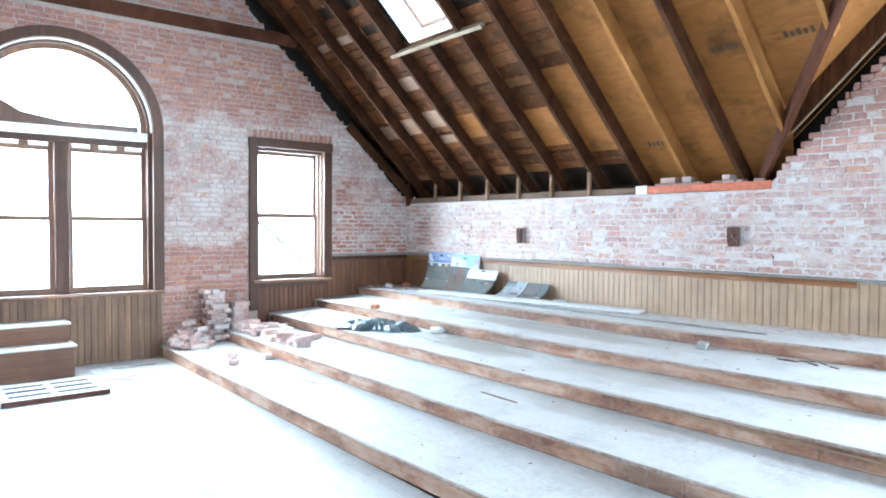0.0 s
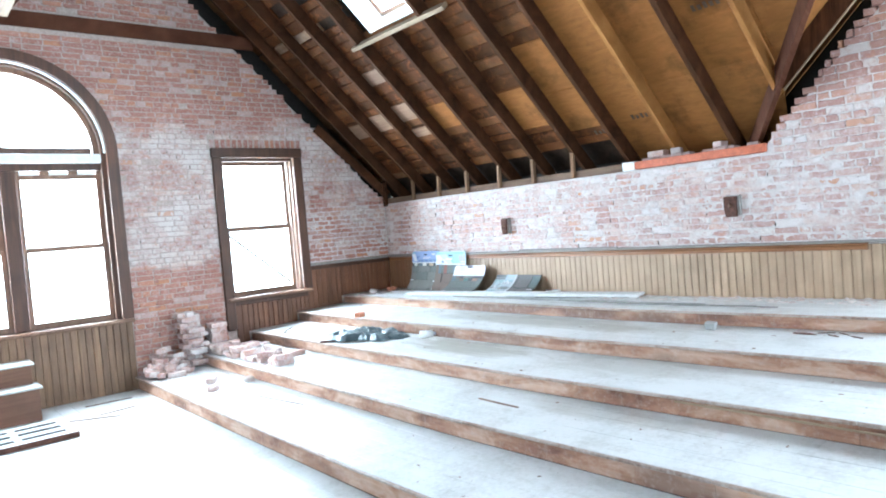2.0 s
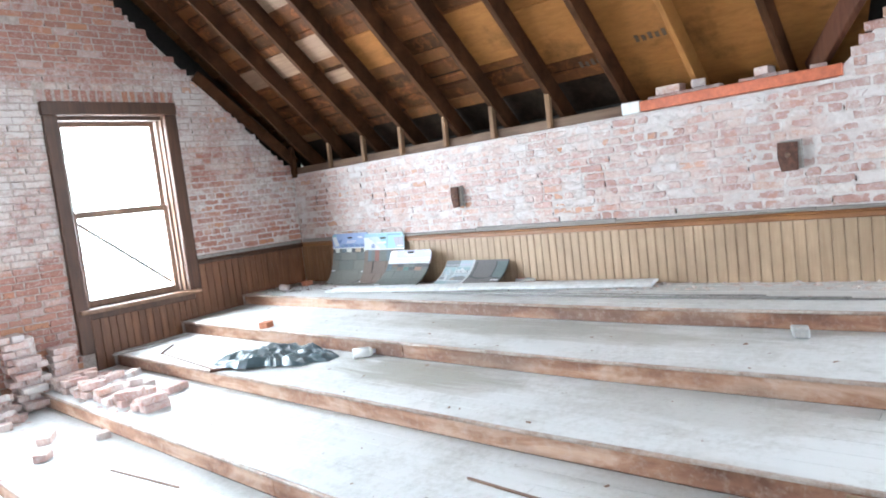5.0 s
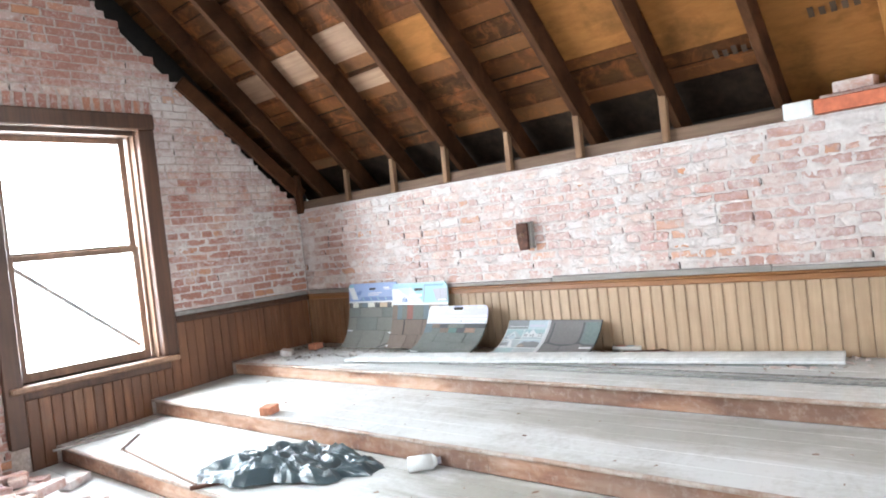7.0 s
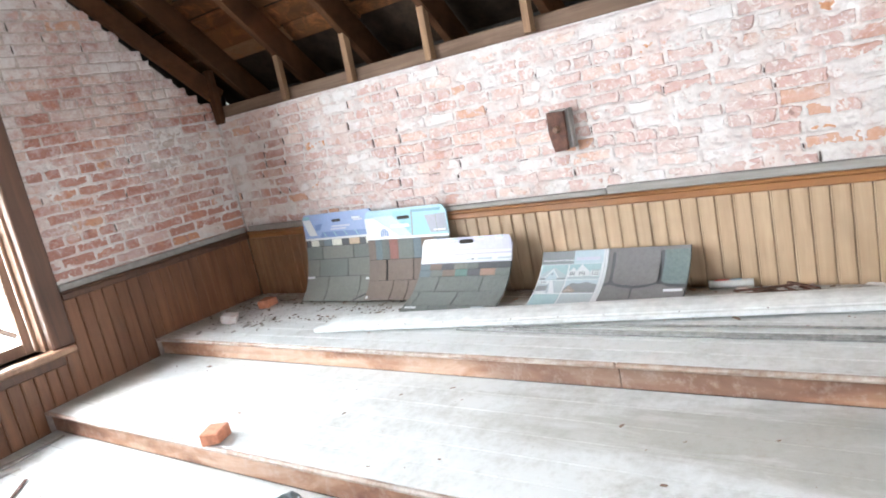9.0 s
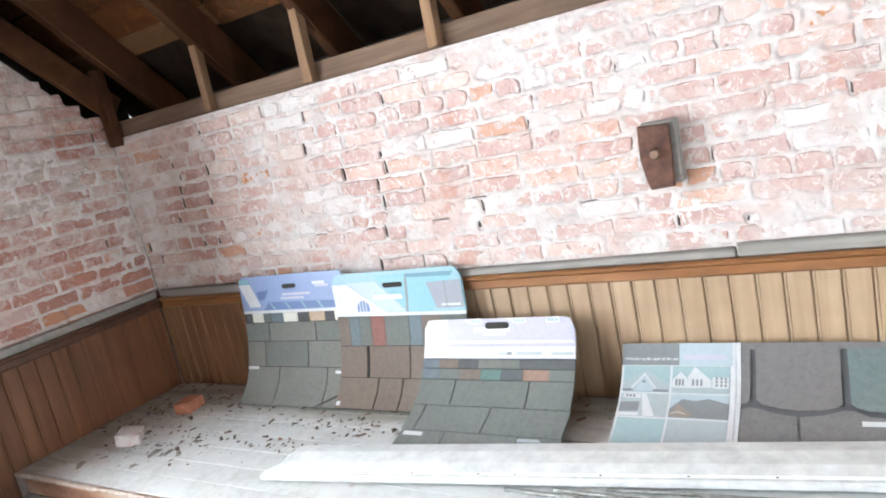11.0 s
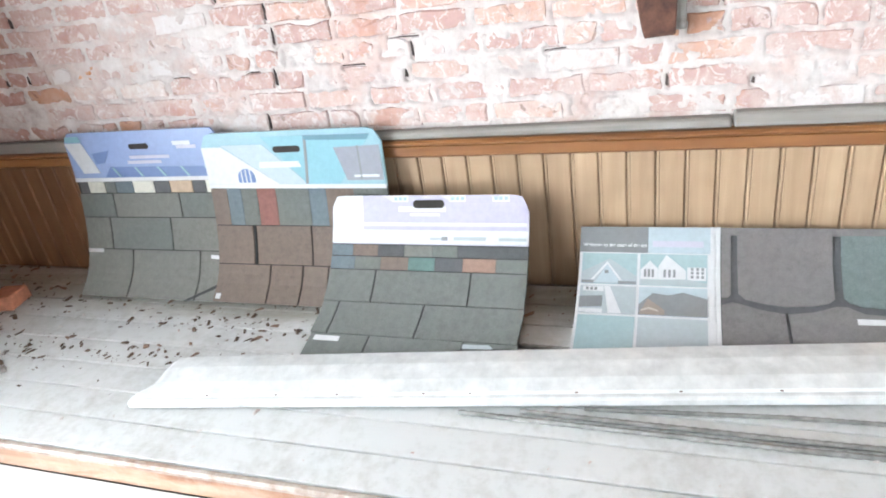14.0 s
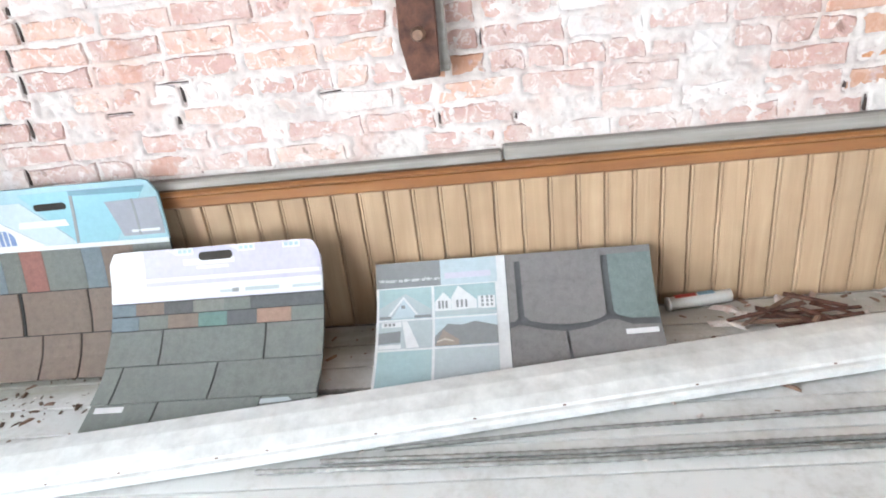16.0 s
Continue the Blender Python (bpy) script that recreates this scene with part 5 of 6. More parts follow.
tm.translation = o
tob.matrix_basis = tm

# ---- long white trim board ----
tb = empty("trim_board", 5.985, 7.93, TIER_Z[4])
tagged(tb, "long white painted trim board lying askew on the top level", "trim board")
tb.matrix_basis = Matrix.Translation((5.985, 7.93, TIER_Z[4] + 0.012)) @ Matrix.Rotation(math.atan(0.15), 4, "Z")
prof = [(-0.105, 0.0), (-0.105, 0.016), (-0.098, 0.02), (-0.085, 0.02), (-0.08, 0.026), (-0.04, 0.036), (0.02, 0.041), (0.075, 0.036), (0.09, 0.026), (0.09, 0.014), (0.0, 0.012), (-0.06, 0.0)]
rows = [0.0, 0.02, 0.05] + [0.05 + 3.38 * k / 12 for k in range(1, 13)]
verts, faces = [], []
n = len(prof)
for k, t in enumerate(rows):
    squeeze = 0.82 if k == 0 else 0.95 if k == 1 else 1.0
    for a, b in prof:
        verts.append((a * (1 if a < -0.07 else squeeze), -t + (0.05 if a < -0.07 and k == 0 else 0) - (0.03 * (a + 0.1) if k == 0 else 0), b * (squeeze if b > 0.02 else 1)))
for k in range(len(rows) - 1):
    for i in range(n):
        faces.append((k * n + i, k * n + (i + 1) % n, (k + 1) * n + (i + 1) % n, (k + 1) * n + i))
faces += [tuple(range(n - 1, -1, -1)), tuple((len(rows) - 1) * n + i for i in range(n))]
mesh_object("moulded_board", verts, faces, M_TRIM, tb)
for t in (0.18, 0.38, 0.55, 0.78, 0.9, 1.16, 1.4, 1.62, 1.95, 2.3):
    box_part("nail", (-0.084, -t - 0.004, 0.018), (-0.076, -t + 0.004, 0.024), M_RUST, tb, 0.001)
box_part("prop_block", (-0.06, -3.3, -0.012), (0.06, -3.1, 0.0), M_PLATE, tb, 0.003)
box_part("prop_block", (-0.02, -0.5, -0.012), (0.06, -0.3, 0.004), M_PLATE, tb, 0.003)

# ---- ribbed rods on the top level ----


def ribbed_rod(points, r, label):
    """A bar with close ribs, run through the points."""
    pts = [Vector(p) for p in points]
    verts, faces = [], []
    ring = 6
    sides = []
    for a, b in zip(pts, pts[1:]):
        k = max(1, int((b - a).length / 0.012))
        sides += [a + (b - a) * (i / k) for i in range(k)]
    sides.append(pts[-1])
    for i, p in enumerate(sides):
        rr = r * (1.0 if i % 2 else 0.80)
        for j in range(ring):
            a = 2 * math.pi * j / ring
            verts.append((p.x + rr * math.cos(a), p.y, p.z + rr * math.sin(a)))
    for i in range(len(sides) - 1):
        for j in range(ring):
            faces.append((i * ring + j, i * ring + (j + 1) % ring, (i + 1) * ring + (j + 1) % ring, (i + 1) * ring + j))
    faces += [tuple(range(ring)), tuple((len(sides) - 1) * ring + j for j in range(ring - 1, -1, -1))]
    ob = mesh_object("ribbed_rod", verts, faces, M_STEEL)
    return tagged(ob, label, "rod", "ribbed rods")


TZ = TIER_Z[4]
ribbed_rod([(5.995, 7.05, TZ + 0.0075), (5.985, 6.3, TZ + 0.0075), (5.99, 5.6, TZ + 0.0075), (6.02, 2.9, TZ + 0.0075)], 0.0075, "grey ribbed steel rod lying along the top level")
ribbed_rod([(6.02, 6.9, TZ + 0.0075), (6.012, 6.3, TZ + 0.0075), (6.015, 5.6, TZ + 0.0075), (6.06, 3.1, TZ + 0.0075)], 0.0075, "grey ribbed steel rod lying along the top level")
ribbed_rod([(6.05, 6.75, TZ + 0.0075), (6.085, 6.3, TZ + 0.0075), (6.105, 5.6, TZ + 0.0075), (6.12, 3.6, TZ + 0.0075)], 0.006, "grey ribbed steel rod lying along the top level")
ribbed_rod([(6.285, 7.0, TZ + 0.008), (6.27, 6.3, TZ + 0.008)], 0.0075, "short grey ribbed rod behind the trim board")

# white caulk tube
tube = empty("caulk_tube", 6.595, 5.96, TZ + 0.021)
tagged(tube, "white plastic caulk tube lying beside the wainscot", "tube")
tm = Matrix.Rotation(radians(8), 4, "Z")


def cylinder_part(name, y0, y1, r, material, parent, seg=20, m=None, r2=None):
    bm = bmesh.new()
    bmesh.ops.create_cone(bm, cap_ends=True, segments=seg, radius1=r, radius2=r if r2 is None else r2, depth=abs(y1 - y0))
    bmesh.ops.transform(bm, matrix=(m or Matrix()) @ Matrix.Translation((0, 0.5 * (y0 + y1), 0)) @ Matrix.Rotation(radians(90 if y1 < y0 else -90), 4, "X"), verts=bm.verts[:])
    return part(name, bm, material, parent, "", True)


cylinder_part("barrel", 0, -0.19, 0.0195, M_WHITE, tube, m=tm)
box_part("red_label", (-0.006, -0.085, 0.0185), (0.012, -0.02, 0.0208), plain("red_label", (0.5, 0.06, 0.05), 0.4), tube, 0.001, m=tm)
box_part("blue_label", (-0.006, -0.14, 0.0185), (0.012, -0.09, 0.0208), plain("blue_label", (0.25, 0.42, 0.55), 0.4), tube, 0.001, m=tm)
cylinder_part("end_cap", 0.004, -0.002, 0.0212, C_WHITE, tube, m=tm)

# broken lath bundle
lath = empty("wood_scraps", 6.42, 5.62, TZ)
tagged(lath, "small heap of broken brown lath scraps", "wood scraps")
rl = random.Random(4)
for k in range(20):
    ln, a = rl.uniform(0.08, 0.26), rl.uniform(-0.7, 0.7) + (0.9 if k % 3 == 0 else 0)
    m = Matrix.Translation((rl.uniform(-0.07, 0.14), rl.uniform(-0.10, 0.10), 0.004 + 0.006 * (k // 4))) @ Matrix.Rotation(a + 1.2, 4, "Z")
    box_part("lath_piece", (-ln / 2, -0.007, 0), (ln / 2, 0.007, 0.006), M_RUST if k % 3 else M_LATH, lath, 0.001, m=m, jitter=0.003)

# ---- anchor plates on the brick wall ----


def anchor(y, z, w, h, label):
    a = empty("wall_anchor", KNEE_X - 0.002, y, z)
    tagged(a, label, "wall anchor", "wall anchors")
    box_part("packing_block", (-0.045, -w / 2 - 0.018, -h / 2 + 0.012), (0.02, w / 2 - 0.012, h / 2 + 0.008), M_LEDGE, a, 0.004, jitter=0.003)
    bm = bmesh.new()
    outline = [(-w / 2, h / 2 - 0.004), (w / 2 - 0.004, h / 2), (w / 2, 0.0), (w / 2 - 0.012, -h / 2 + 0.03), (w / 2 - 0.02, -h / 2), (-w / 2 + 0.006, -h / 2 + 0.004), (-w / 2 + 0.002, 0.01)]
    front = [bm.verts.new((-0.068, u, v)) for u, v in outline]
    back = [bm.verts.new((-0.045, u, v)) for u, v in outline]
    bm.faces.new(front)
    bm.faces.new(back[::-1])
    for i in range(len(outline)):
        bm.faces.new((front[i], back[i], back[(i + 1) % len(outline)], front[(i + 1) % len(outline)]))
    bmesh.ops.recalc_face_normals(bm, faces=bm.faces[:])
    bmesh.ops.bevel(bm, geom=bm.edges[:], offset=0.003, segments=1, affect="EDGES")
    part("plate", bm, M_RUST, a)
    bm = bmesh.new()
    bmesh.ops.create_cone(bm, cap_ends=True, segments=8, radius1=0.021, radius2=0.014, depth=0.024)
    bmesh.ops.transform(bm, matrix=Matrix.Translation((-0.078, 0.0, 0.012)) @ Matrix.Rotation(radians(-90), 4, "Y"), verts=bm.verts[:])
    part("bolt_head", bm, M_BOLT, a)


anchor(6.605, 1.645, 0.10, 0.205, "rusty brown anchor plate with a bolt on the brick wall")
anchor(3.54, 1.675, 0.13, 0.20, "dark weathered anchor block with a bolt on the brick wall")

# ---- black plastic bag ----


def bag():
    rnd = random.Random(11)
    nu, nv = 96, 36
    verts, faces = [], []
    edge = [1 + 0.10 * math.sin(3 * a + 0.5) + 0.07 * math.sin(7 * a) + 0.05 * math.sin(13 * a + 1) + 0.03 * rnd.uniform(-1, 1) for a in (2 * math.pi * i / nu for i in range(nu))]
    for j in range(nv + 1):
        r = j / nv
        for i in range(nu):
            a = 2 * math.pi * i / nu
            x, y = 0.30 * r * edge[i] * math.cos(a), 0.53 * r * edge[i] * math.sin(a)
            if y > 0:
                x -= 0.10 * y
            p = Vector((x * 3.4 + y * 0.8, y * 2.5 - x * 0.6, 3.1))
            fold = 1 - abs(noise.noise(p)) * 2.2
            fold2 = 1 - abs(noise.noise(p * 2.1 + Vector((5, 1, 2)))) * 2.0
            crease = 1 - abs(noise.noise(p * 4.3 + Vector((1, 7, 2)))) * 2.0
            body = max(0.0, 1 - r ** 5)
            lump = 0.8 + 0.3 * math.exp(-((y - 0.10) / 0.16) ** 2) + 0.25 * math.exp(-((y + 0.26) / 0.12) ** 2)
            tiny = 1 - abs(noise.noise(p * 8.0 + Vector((3, 2, 9)))) * 2.0
            z = body * lump * (0.042 + 0.024 * fold + 0.030 * fold2) + (0.026 * crease + 0.007 * tiny) * (0.3 + body)
            verts.append((x + 0.012 * fold2, y + 0.012 * crease, max(0.003 + 0.004 * rnd.random(), z)))
    for j in range(nv):
        for i in range(nu):
            k = (i + 1) % nu
            faces.append((j * nu + i, (j + 1) * nu + i, (j + 1) * nu + k, j * nu + k))
    ob = mesh_object("plastic_bag", verts, faces, M_BAG, None, "", False)
    ob.matrix_basis = pose(4.60, 7.0, TIER_Z[2] + 0.010, 0, 2.0, 18)
    return tagged(ob, "crumpled shiny black plastic bag lying on the platform", "plastic bag")


bag()

# white bottle on its side
bot = empty("bottle", 4.86, 6.22, tread_z(2, 4.86) + 0.04)
tagged(bot, "small dented white plastic bottle lying on its side", "bottle")
mb = Matrix.Rotation(radians(48), 4, "Z")
cylinder_part("body", 0.07, -0.06, 0.04, M_WHITE, bot, 24, mb)
cylinder_part("shoulder", -0.06, -0.085, 0.04, M_WHITE, bot, 24, mb, 0.018)
cylinder_part("cap", -0.085, -0.105, 0.018, C_PALELAV, bot, 16, mb)

# bent strip of wire and a batten by the bag
st = empty("bent_strip", 4.2, 7.33, TIER_Z[2] + 0.003)
tagged(st, "thin dark bent strip lying on the platform", "strip")
beam("long_leg", (0, 0.02, 0.002), (0.14, 1.27, 0.002), 0.018, 0.006, M_LATH, st, 0.001)
beam("short_leg", (0.12, 1.25, 0.009), (0.36, 1.5, 0.02), 0.018, 0.006, M_RUST, st, 0.001)
bt = box_part("batten", (-0.015, -0.17, 0), (0.015, 0.17, 0.02), M_RUST, None, 0.003)
bt.matrix_basis = pose(4.29, 7.22, TIER_Z[2] + 0.003, 0, 0, 60)
tagged(bt, "short dark batten sticking out under the bag", "batten")
for k, (x, y, a, ln) in enumerate(((4.35, 9.1, 78, 0.55), (4.7, 9.16, 96, 0.45), (4.55, 9.2, 85, 0.6))):
    ob = box_part("wood_strip", (-0.012, -ln / 2, 0), (0.012, ln / 2, 0.012), M_LEDGE, None, 0.002, jitter=0.003)
    ob.matrix_basis = pose(x, y, tread_z(2, x) + 0.001, 0, 0, a)
    tagged(ob, "thin grey wood strip lying at the foot of the wainscot", "wood strip", "wood strips")

# ---- wooden step box, floor frame, leaning sash, slat stack ----
box = empty("step_box", 1.0, 8.72, 0)
tagged(box, "two-step wooden box below the arched window, brown risers darkened as backlit", "steps")
for z0, z1, y0, y1, x0, x1 in ((0, 0.345, 0.0, 0.35, -0.52, 0.50), (0.345, 0.575, 0.26, 0.60, -0.50, 0.48)):
    box_part("riser_board", (x0, y0, z0), (x1, y0 + 0.022, z1), M_STEPBOX, box, 0.003)
    box_part("side_board", (x0, y0 + 0.022, z0), (x0 + 0.022, y1, z1), M_STEPBOX, box, 0.003)
    box_part("side_board", (x1 - 0.022, y0 + 0.022, z0), (x1, y1, z1), M_STEPBOX, box, 0.003)
    box_part("tread", (x0 - 0.02, y0 - 0.03, z1), (x1 + 0.03, y1, z1 + 0.026), M_DIRTYWHITE, box, 0.006)

fr = empty("sash_frame", 1.15, 7.975, 0.0, 1)
tagged(fr, "old white window sash lying flat on the floor, openings darkened for shade", "sash")
for x0, x1, y0, y1 in ((-0.48, 0.48, -0.375, -0.26), (-0.48, 0.48, 0.29, 0.375), (-0.48, -0.40, -0.26, 0.29), (0.40, 0.48, -0.26, 0.29), (-0.03, 0.03, -0.26, 0.29), (-0.40, -0.03, -0.15, -0.04), (0.03, 0.40, -0.15, -0.04), (-0.40, -0.03, 0.08, 0.18), (0.03, 0.40, 0.08, 0.18)):
    box_part("rail", (x0, y0, 0.025), (x1, y1, 0.056), M_DIRTYWHITE, fr, 0.004)
# dark sheets fill the openings in place of shaded floor under the sash
for x0, x1 in ((-0.40, -0.03), (0.03, 0.40)):
    for y0, y1 in ((-0.26, -0.15), (-0.04, 0.08), (0.18, 0.29)):
        box_part("pane", (x0 - 0.003, y0 - 0.003, 0.046), (x1 + 0.003, y1 + 0.003, 0.052), M_DARK, fr, 0, "dark sheet for the shaded floor in the opening")
for x in (-0.44, 0.44):
    for y in (-0.33, 0.33):
        box_part("foot_block", (x - 0.03, y - 0.03, 0), (x + 0.03, y + 0.03, 0.025), M_RUST, fr, 0.002)
# dark strip added along the front for the shaded side of the sash
box_part("edge_board", (-0.48, -0.388, 0.0), (0.48, -0.376, 0.052), M_RUST, fr, 0.002)

ls = empty("leaning_sash", 0.452, 7.57, 0.0)
tagged(ls, "white window sash standing on its edge beside the hearth", "sash")
m_l = Matrix.Rotation(-math.atan2(0.149, 1.481), 4, "Z") @ Matrix.Rotation(radians(-6), 4, "Y")
for nm, lo, hi, mat in (("stile", (-0.018, 0.0, 0), (0.018, 0.055, 0.94), M_WHITE), ("stile", (-0.018, 0.895, 0), (0.018, 0.95, 0.94), M_WHITE),
                        ("rail", (-0.016, 0.055, 0), (0.016, 0.895, 0.07), M_WHITE), ("rail", (-0.016, 0.055, 0.885), (0.016, 0.895, 0.94), M_WHITE),
                        ("muntin", (-0.012, 0.055, 0.46), (0.012, 0.895, 0.49), M_WHITE), ("pane", (-0.003, 0.05, 0.06), (0.003, 0.90, 0.89), C_GREY)):
    box_part(nm, lo, hi, mat, ls, 0.003 if nm != "pane" else 0, m=m_l)

sk = empty("slat_stack", 0.0, 6.75, 0.0)
tagged(sk, "stack of dark slats with pale edges on the floor", "slats")
for k in range(6):
    box_part("slat", (-0.9, -0.36 + 0.10 * k, 0.02 + 0.022 * (k % 2)), (0.27 - 0.01 * k, -0.29 + 0.10 * k, 0.05 + 0.022 * (k % 2) + 0.01 * k), M_PLATE if k % 2 else M_DIRTYWHITE, sk, 0.003)
box_part("base_board", (-0.9, -0.38, 0), (0.24, 0.30, 0.02), M_RUST, sk, 0.002)

tw = empty("wood_scraps", 5.6, 2.35, tread_z(3, 5.6))
tagged(tw, "few dark broken wood splinters on the platform", "wood scraps")
for k in range(7):
    ln = rl.uniform(0.06, 0.2)
    m = Matrix.Translation((rl.uniform(-0.05, 0.05), rl.uniform(-0.22, 0.2), 0.0)) @ Matrix.Rotation(rl.uniform(0.9, 2.2), 4, "Z")
    box_part("splinter", (-ln / 2, -0.008, 0), (ln / 2, 0.008, 0.008), M_RUST, tw, 0.001, m=m, jitter=0.002)
blk2 = box_part("pale_block", (-0.06, -0.045, 0), (0.06, 0.045, 0.06), M_STONE, None, 0.010, jitter=0.006)
blk2.matrix_basis = pose(5.58, 3.26, tread_z(3, 5.6), 0, 0, 20)
tagged(blk2, "pale broken block lying on the platform boards", "block")


# sample boards stand at their foot; what is printed on a header belongs to that card
for root, base in ((bA, (6.42, 8.32, TZ)), (bB, (6.42, 7.73, TZ)), (bC, (6.2, 7.27, TZ)), (bD, (6.3, 6.42, TZ))):
    cards = [o for o in root.children if o.name.startswith(("header_card", "page")) and not o.name.startswith("page_edge")]
    for o in list(root.children):
        if cards and o not in cards and ("_print" in o.name or o.name.startswith(("lettering_bar", "white_rule", "handle_hole", "title_"))):
            o.parent = cards[0]
    for o in root.children:
        o.location = o.location - Vector(base)
    root.location = base

# ---- loose bricks ----
BL, BD, BH = 0.205, 0.098, 0.058


def loose_mesh(seed, length=BL):
    r = random.Random(seed)
    bm = bmesh.new()
    made = bmesh.ops.create_cube(bm, size=1.0)["verts"]
    for v in made:
        v.co = Vector((v.co.x * length, v.co.y * BD, (v.co.z + 0.5) * BH)) + Vector([r.uniform(-0.005, 0.005) for _ in range(3)])
    bmesh.ops.bevel(bm, geom=bm.edges[:], offset=0.005, segments=1, affect="EDGES")
    me = bpy.data.meshes.new("brick")
    bm.to_mesh(me)
    bm.free()
    me.materials.append(M_LOOSE)
    return me


LOOSE = [loose_mesh(k) for k in range(5)]
HALF = [loose_mesh(20 + k, 0.11) for k in range(4)]


def loose_brick(x, y, z, rz=0, rx=0, ry=0, half=False, k=0, label="loose red brick with mortar left on it", group="loose bricks"):
    ob = new("brick", (HALF if half else LOOSE)[k % (4 if half else 5)])
    ob.matrix_basis = pose(x, y, z, rx, ry, rz)
    return tagged(ob, label, "brick", group)


rb = random.Random(21)
# single bricks scattered over the levels
for x, y, z, a, half in ((2.95, 8.76, tread_z(0, 2.95), -12, False), (3.09, 7.98, tread_z(0, 3.1), 62, False), (2.93, 7.53, tread_z(0, 2.95), 50, True), (3.34, 7.54, tread_z(0, 3.3), 80, True),
                         (4.98, 7.74, TIER_Z[3], 25, True), (6.34, 8.93, TIER_Z[4], 15, True)):
    one = loose_brick(x, y, z + 0.001, a, half=half, k=rb.randrange(5), label="single loose brick lying on the platform boards")
    if x > 4:
        one.data = one.data.copy()
        one.data.materials[0] = M_BARE
        one["label"] = "single bare orange-red brick on the platform boards"
# rows of bricks laid and fallen along the edge of the second level
yy = 9.10
k = 0
while yy > 7.28:
    t = (9.10 - yy) / 1.82
    for col in range(2 if t < 0.85 else 1):
        for layer in range(1 + (rb.random() < 0.75 - 0.6 * t) + (rb.random() < 0.5 - t)):
            if col and rb.random() < 0.3:
                continue
            x = 3.555 + 0.11 * t + 0.20 * col + rb.uniform(-0.025, 0.025)
            loose_brick(x, yy + rb.uniform(-0.012, 0.012), tread_z(1, x) + 0.003 + layer * 0.061, rb.gauss(8, 9 + 10 * layer), rb.uniform(-3, 3) * layer, rb.uniform(-3, 3) * layer, rb.random() < 0.25, k, "fallen red brick in the heap beside the wall stub", "fallen bricks")
            k += 1
    yy -= rb.uniform(0.104, 0.135)
for k, (x, y, a) in enumerate(((4.02, 8.62, 30), (3.95, 8.05, 70), (3.98, 7.62, 15), (3.90, 8.9, 50))):
    loose_brick(x, y, tread_z(1, x) + 0.003, a, 0, 0, k % 2 == 1, k, "fallen red brick in the heap beside the wall stub", "fallen bricks")
for c in range(6):
    for j in range(2):
        loose_brick(3.62 + 0.04 * rb.random(), 9.23 - 0.125 * j, tread_z(1, 3.6) + 0.003 + c * 0.062, rb.uniform(-7, 7), 0, 0, False, c + j, "red brick in a low rough stack", "fallen bricks")
# rubble on the first level
for k in range(48):
    x = 2.72 + 0.42 * rb.random()
    h = rb.random() ** 1.5 * (0.36 * (1 - abs(x - 2.95) / 0.3))
    y = 9.22 - rb.random() * 0.42 * (1 - h / 0.5)
    loose_brick(x, y, tread_z(0, x) + 0.004 + max(0, h), rb.uniform(0, 180), rb.uniform(-28, 28) * (h > 0.05), rb.uniform(-25, 25) * (h > 0.05), rb.random() < 0.5, k, "broken brick in the rubble heap by the gable", "fallen bricks")
# bricks left on the wall top over the red beam
for k, (y, z, a) in enumerate(((4.48, 0, 88), (4.27, 0, 93), (4.06, 0, 86), (4.40, 0.06, 80), (4.18, 0.06, 20), (3.82, 0, 92), (3.62, 0.0, 75), (3.36, 0.0, 10), (3.70, 0.06, 70))):
    loose_brick(KNEE_X + 0.16, y, 2.152 + z, a, 0, 0, k % 4 == 3, k, "loose brick on the wall top under the plywood", "wall top bricks")
    loose_brick(KNEE_X + 0.16, y + 0.01, 2.152 + 0.06 + z, a + 4, 0, 0, k % 3 == 2, k + 2, "loose brick on the wall top under the plywood", "wall top bricks")

# standing stub of a removed brick pier
stub = empty("brick_pier", 3.335, 9.14, TIER_Z[0])
tagged(stub, "ragged stub of a removed brick pier at the gable", "brick pier")
for c in range(11):
    lean = -0.008 * c
    for j in range(3 if c < 8 else 2):
        ob = new("brick", LOOSE[(c + j) % 5])
        ob.parent = stub
        if c % 2:
            m = pose(lean + 0.02 + rb.uniform(-0.02, 0.02), 0.13 - 0.115 * j, c * 0.068, 0, 0, rb.uniform(-5, 5))
        else:
            m = pose(lean - 0.075 + 0.112 * j + rb.uniform(-0.01, 0.01), 0.06, c * 0.068, 0, 0, 90 + rb.uniform(-5, 5))
        ob.matrix_basis = m
box_part("mortar_core", (-0.10, -0.02, 0), (0.09, 0.16, 0.70), M_MORTAR, stub, 0.01, jitter=0.01)

M_SOOTY_BITS = plain("dark_dry_leaf", (0.115, 0.075, 0.052), 0.9, 0, 30, 0.5)

# ---- small debris on the levels: chips, leaves, crumbs ----


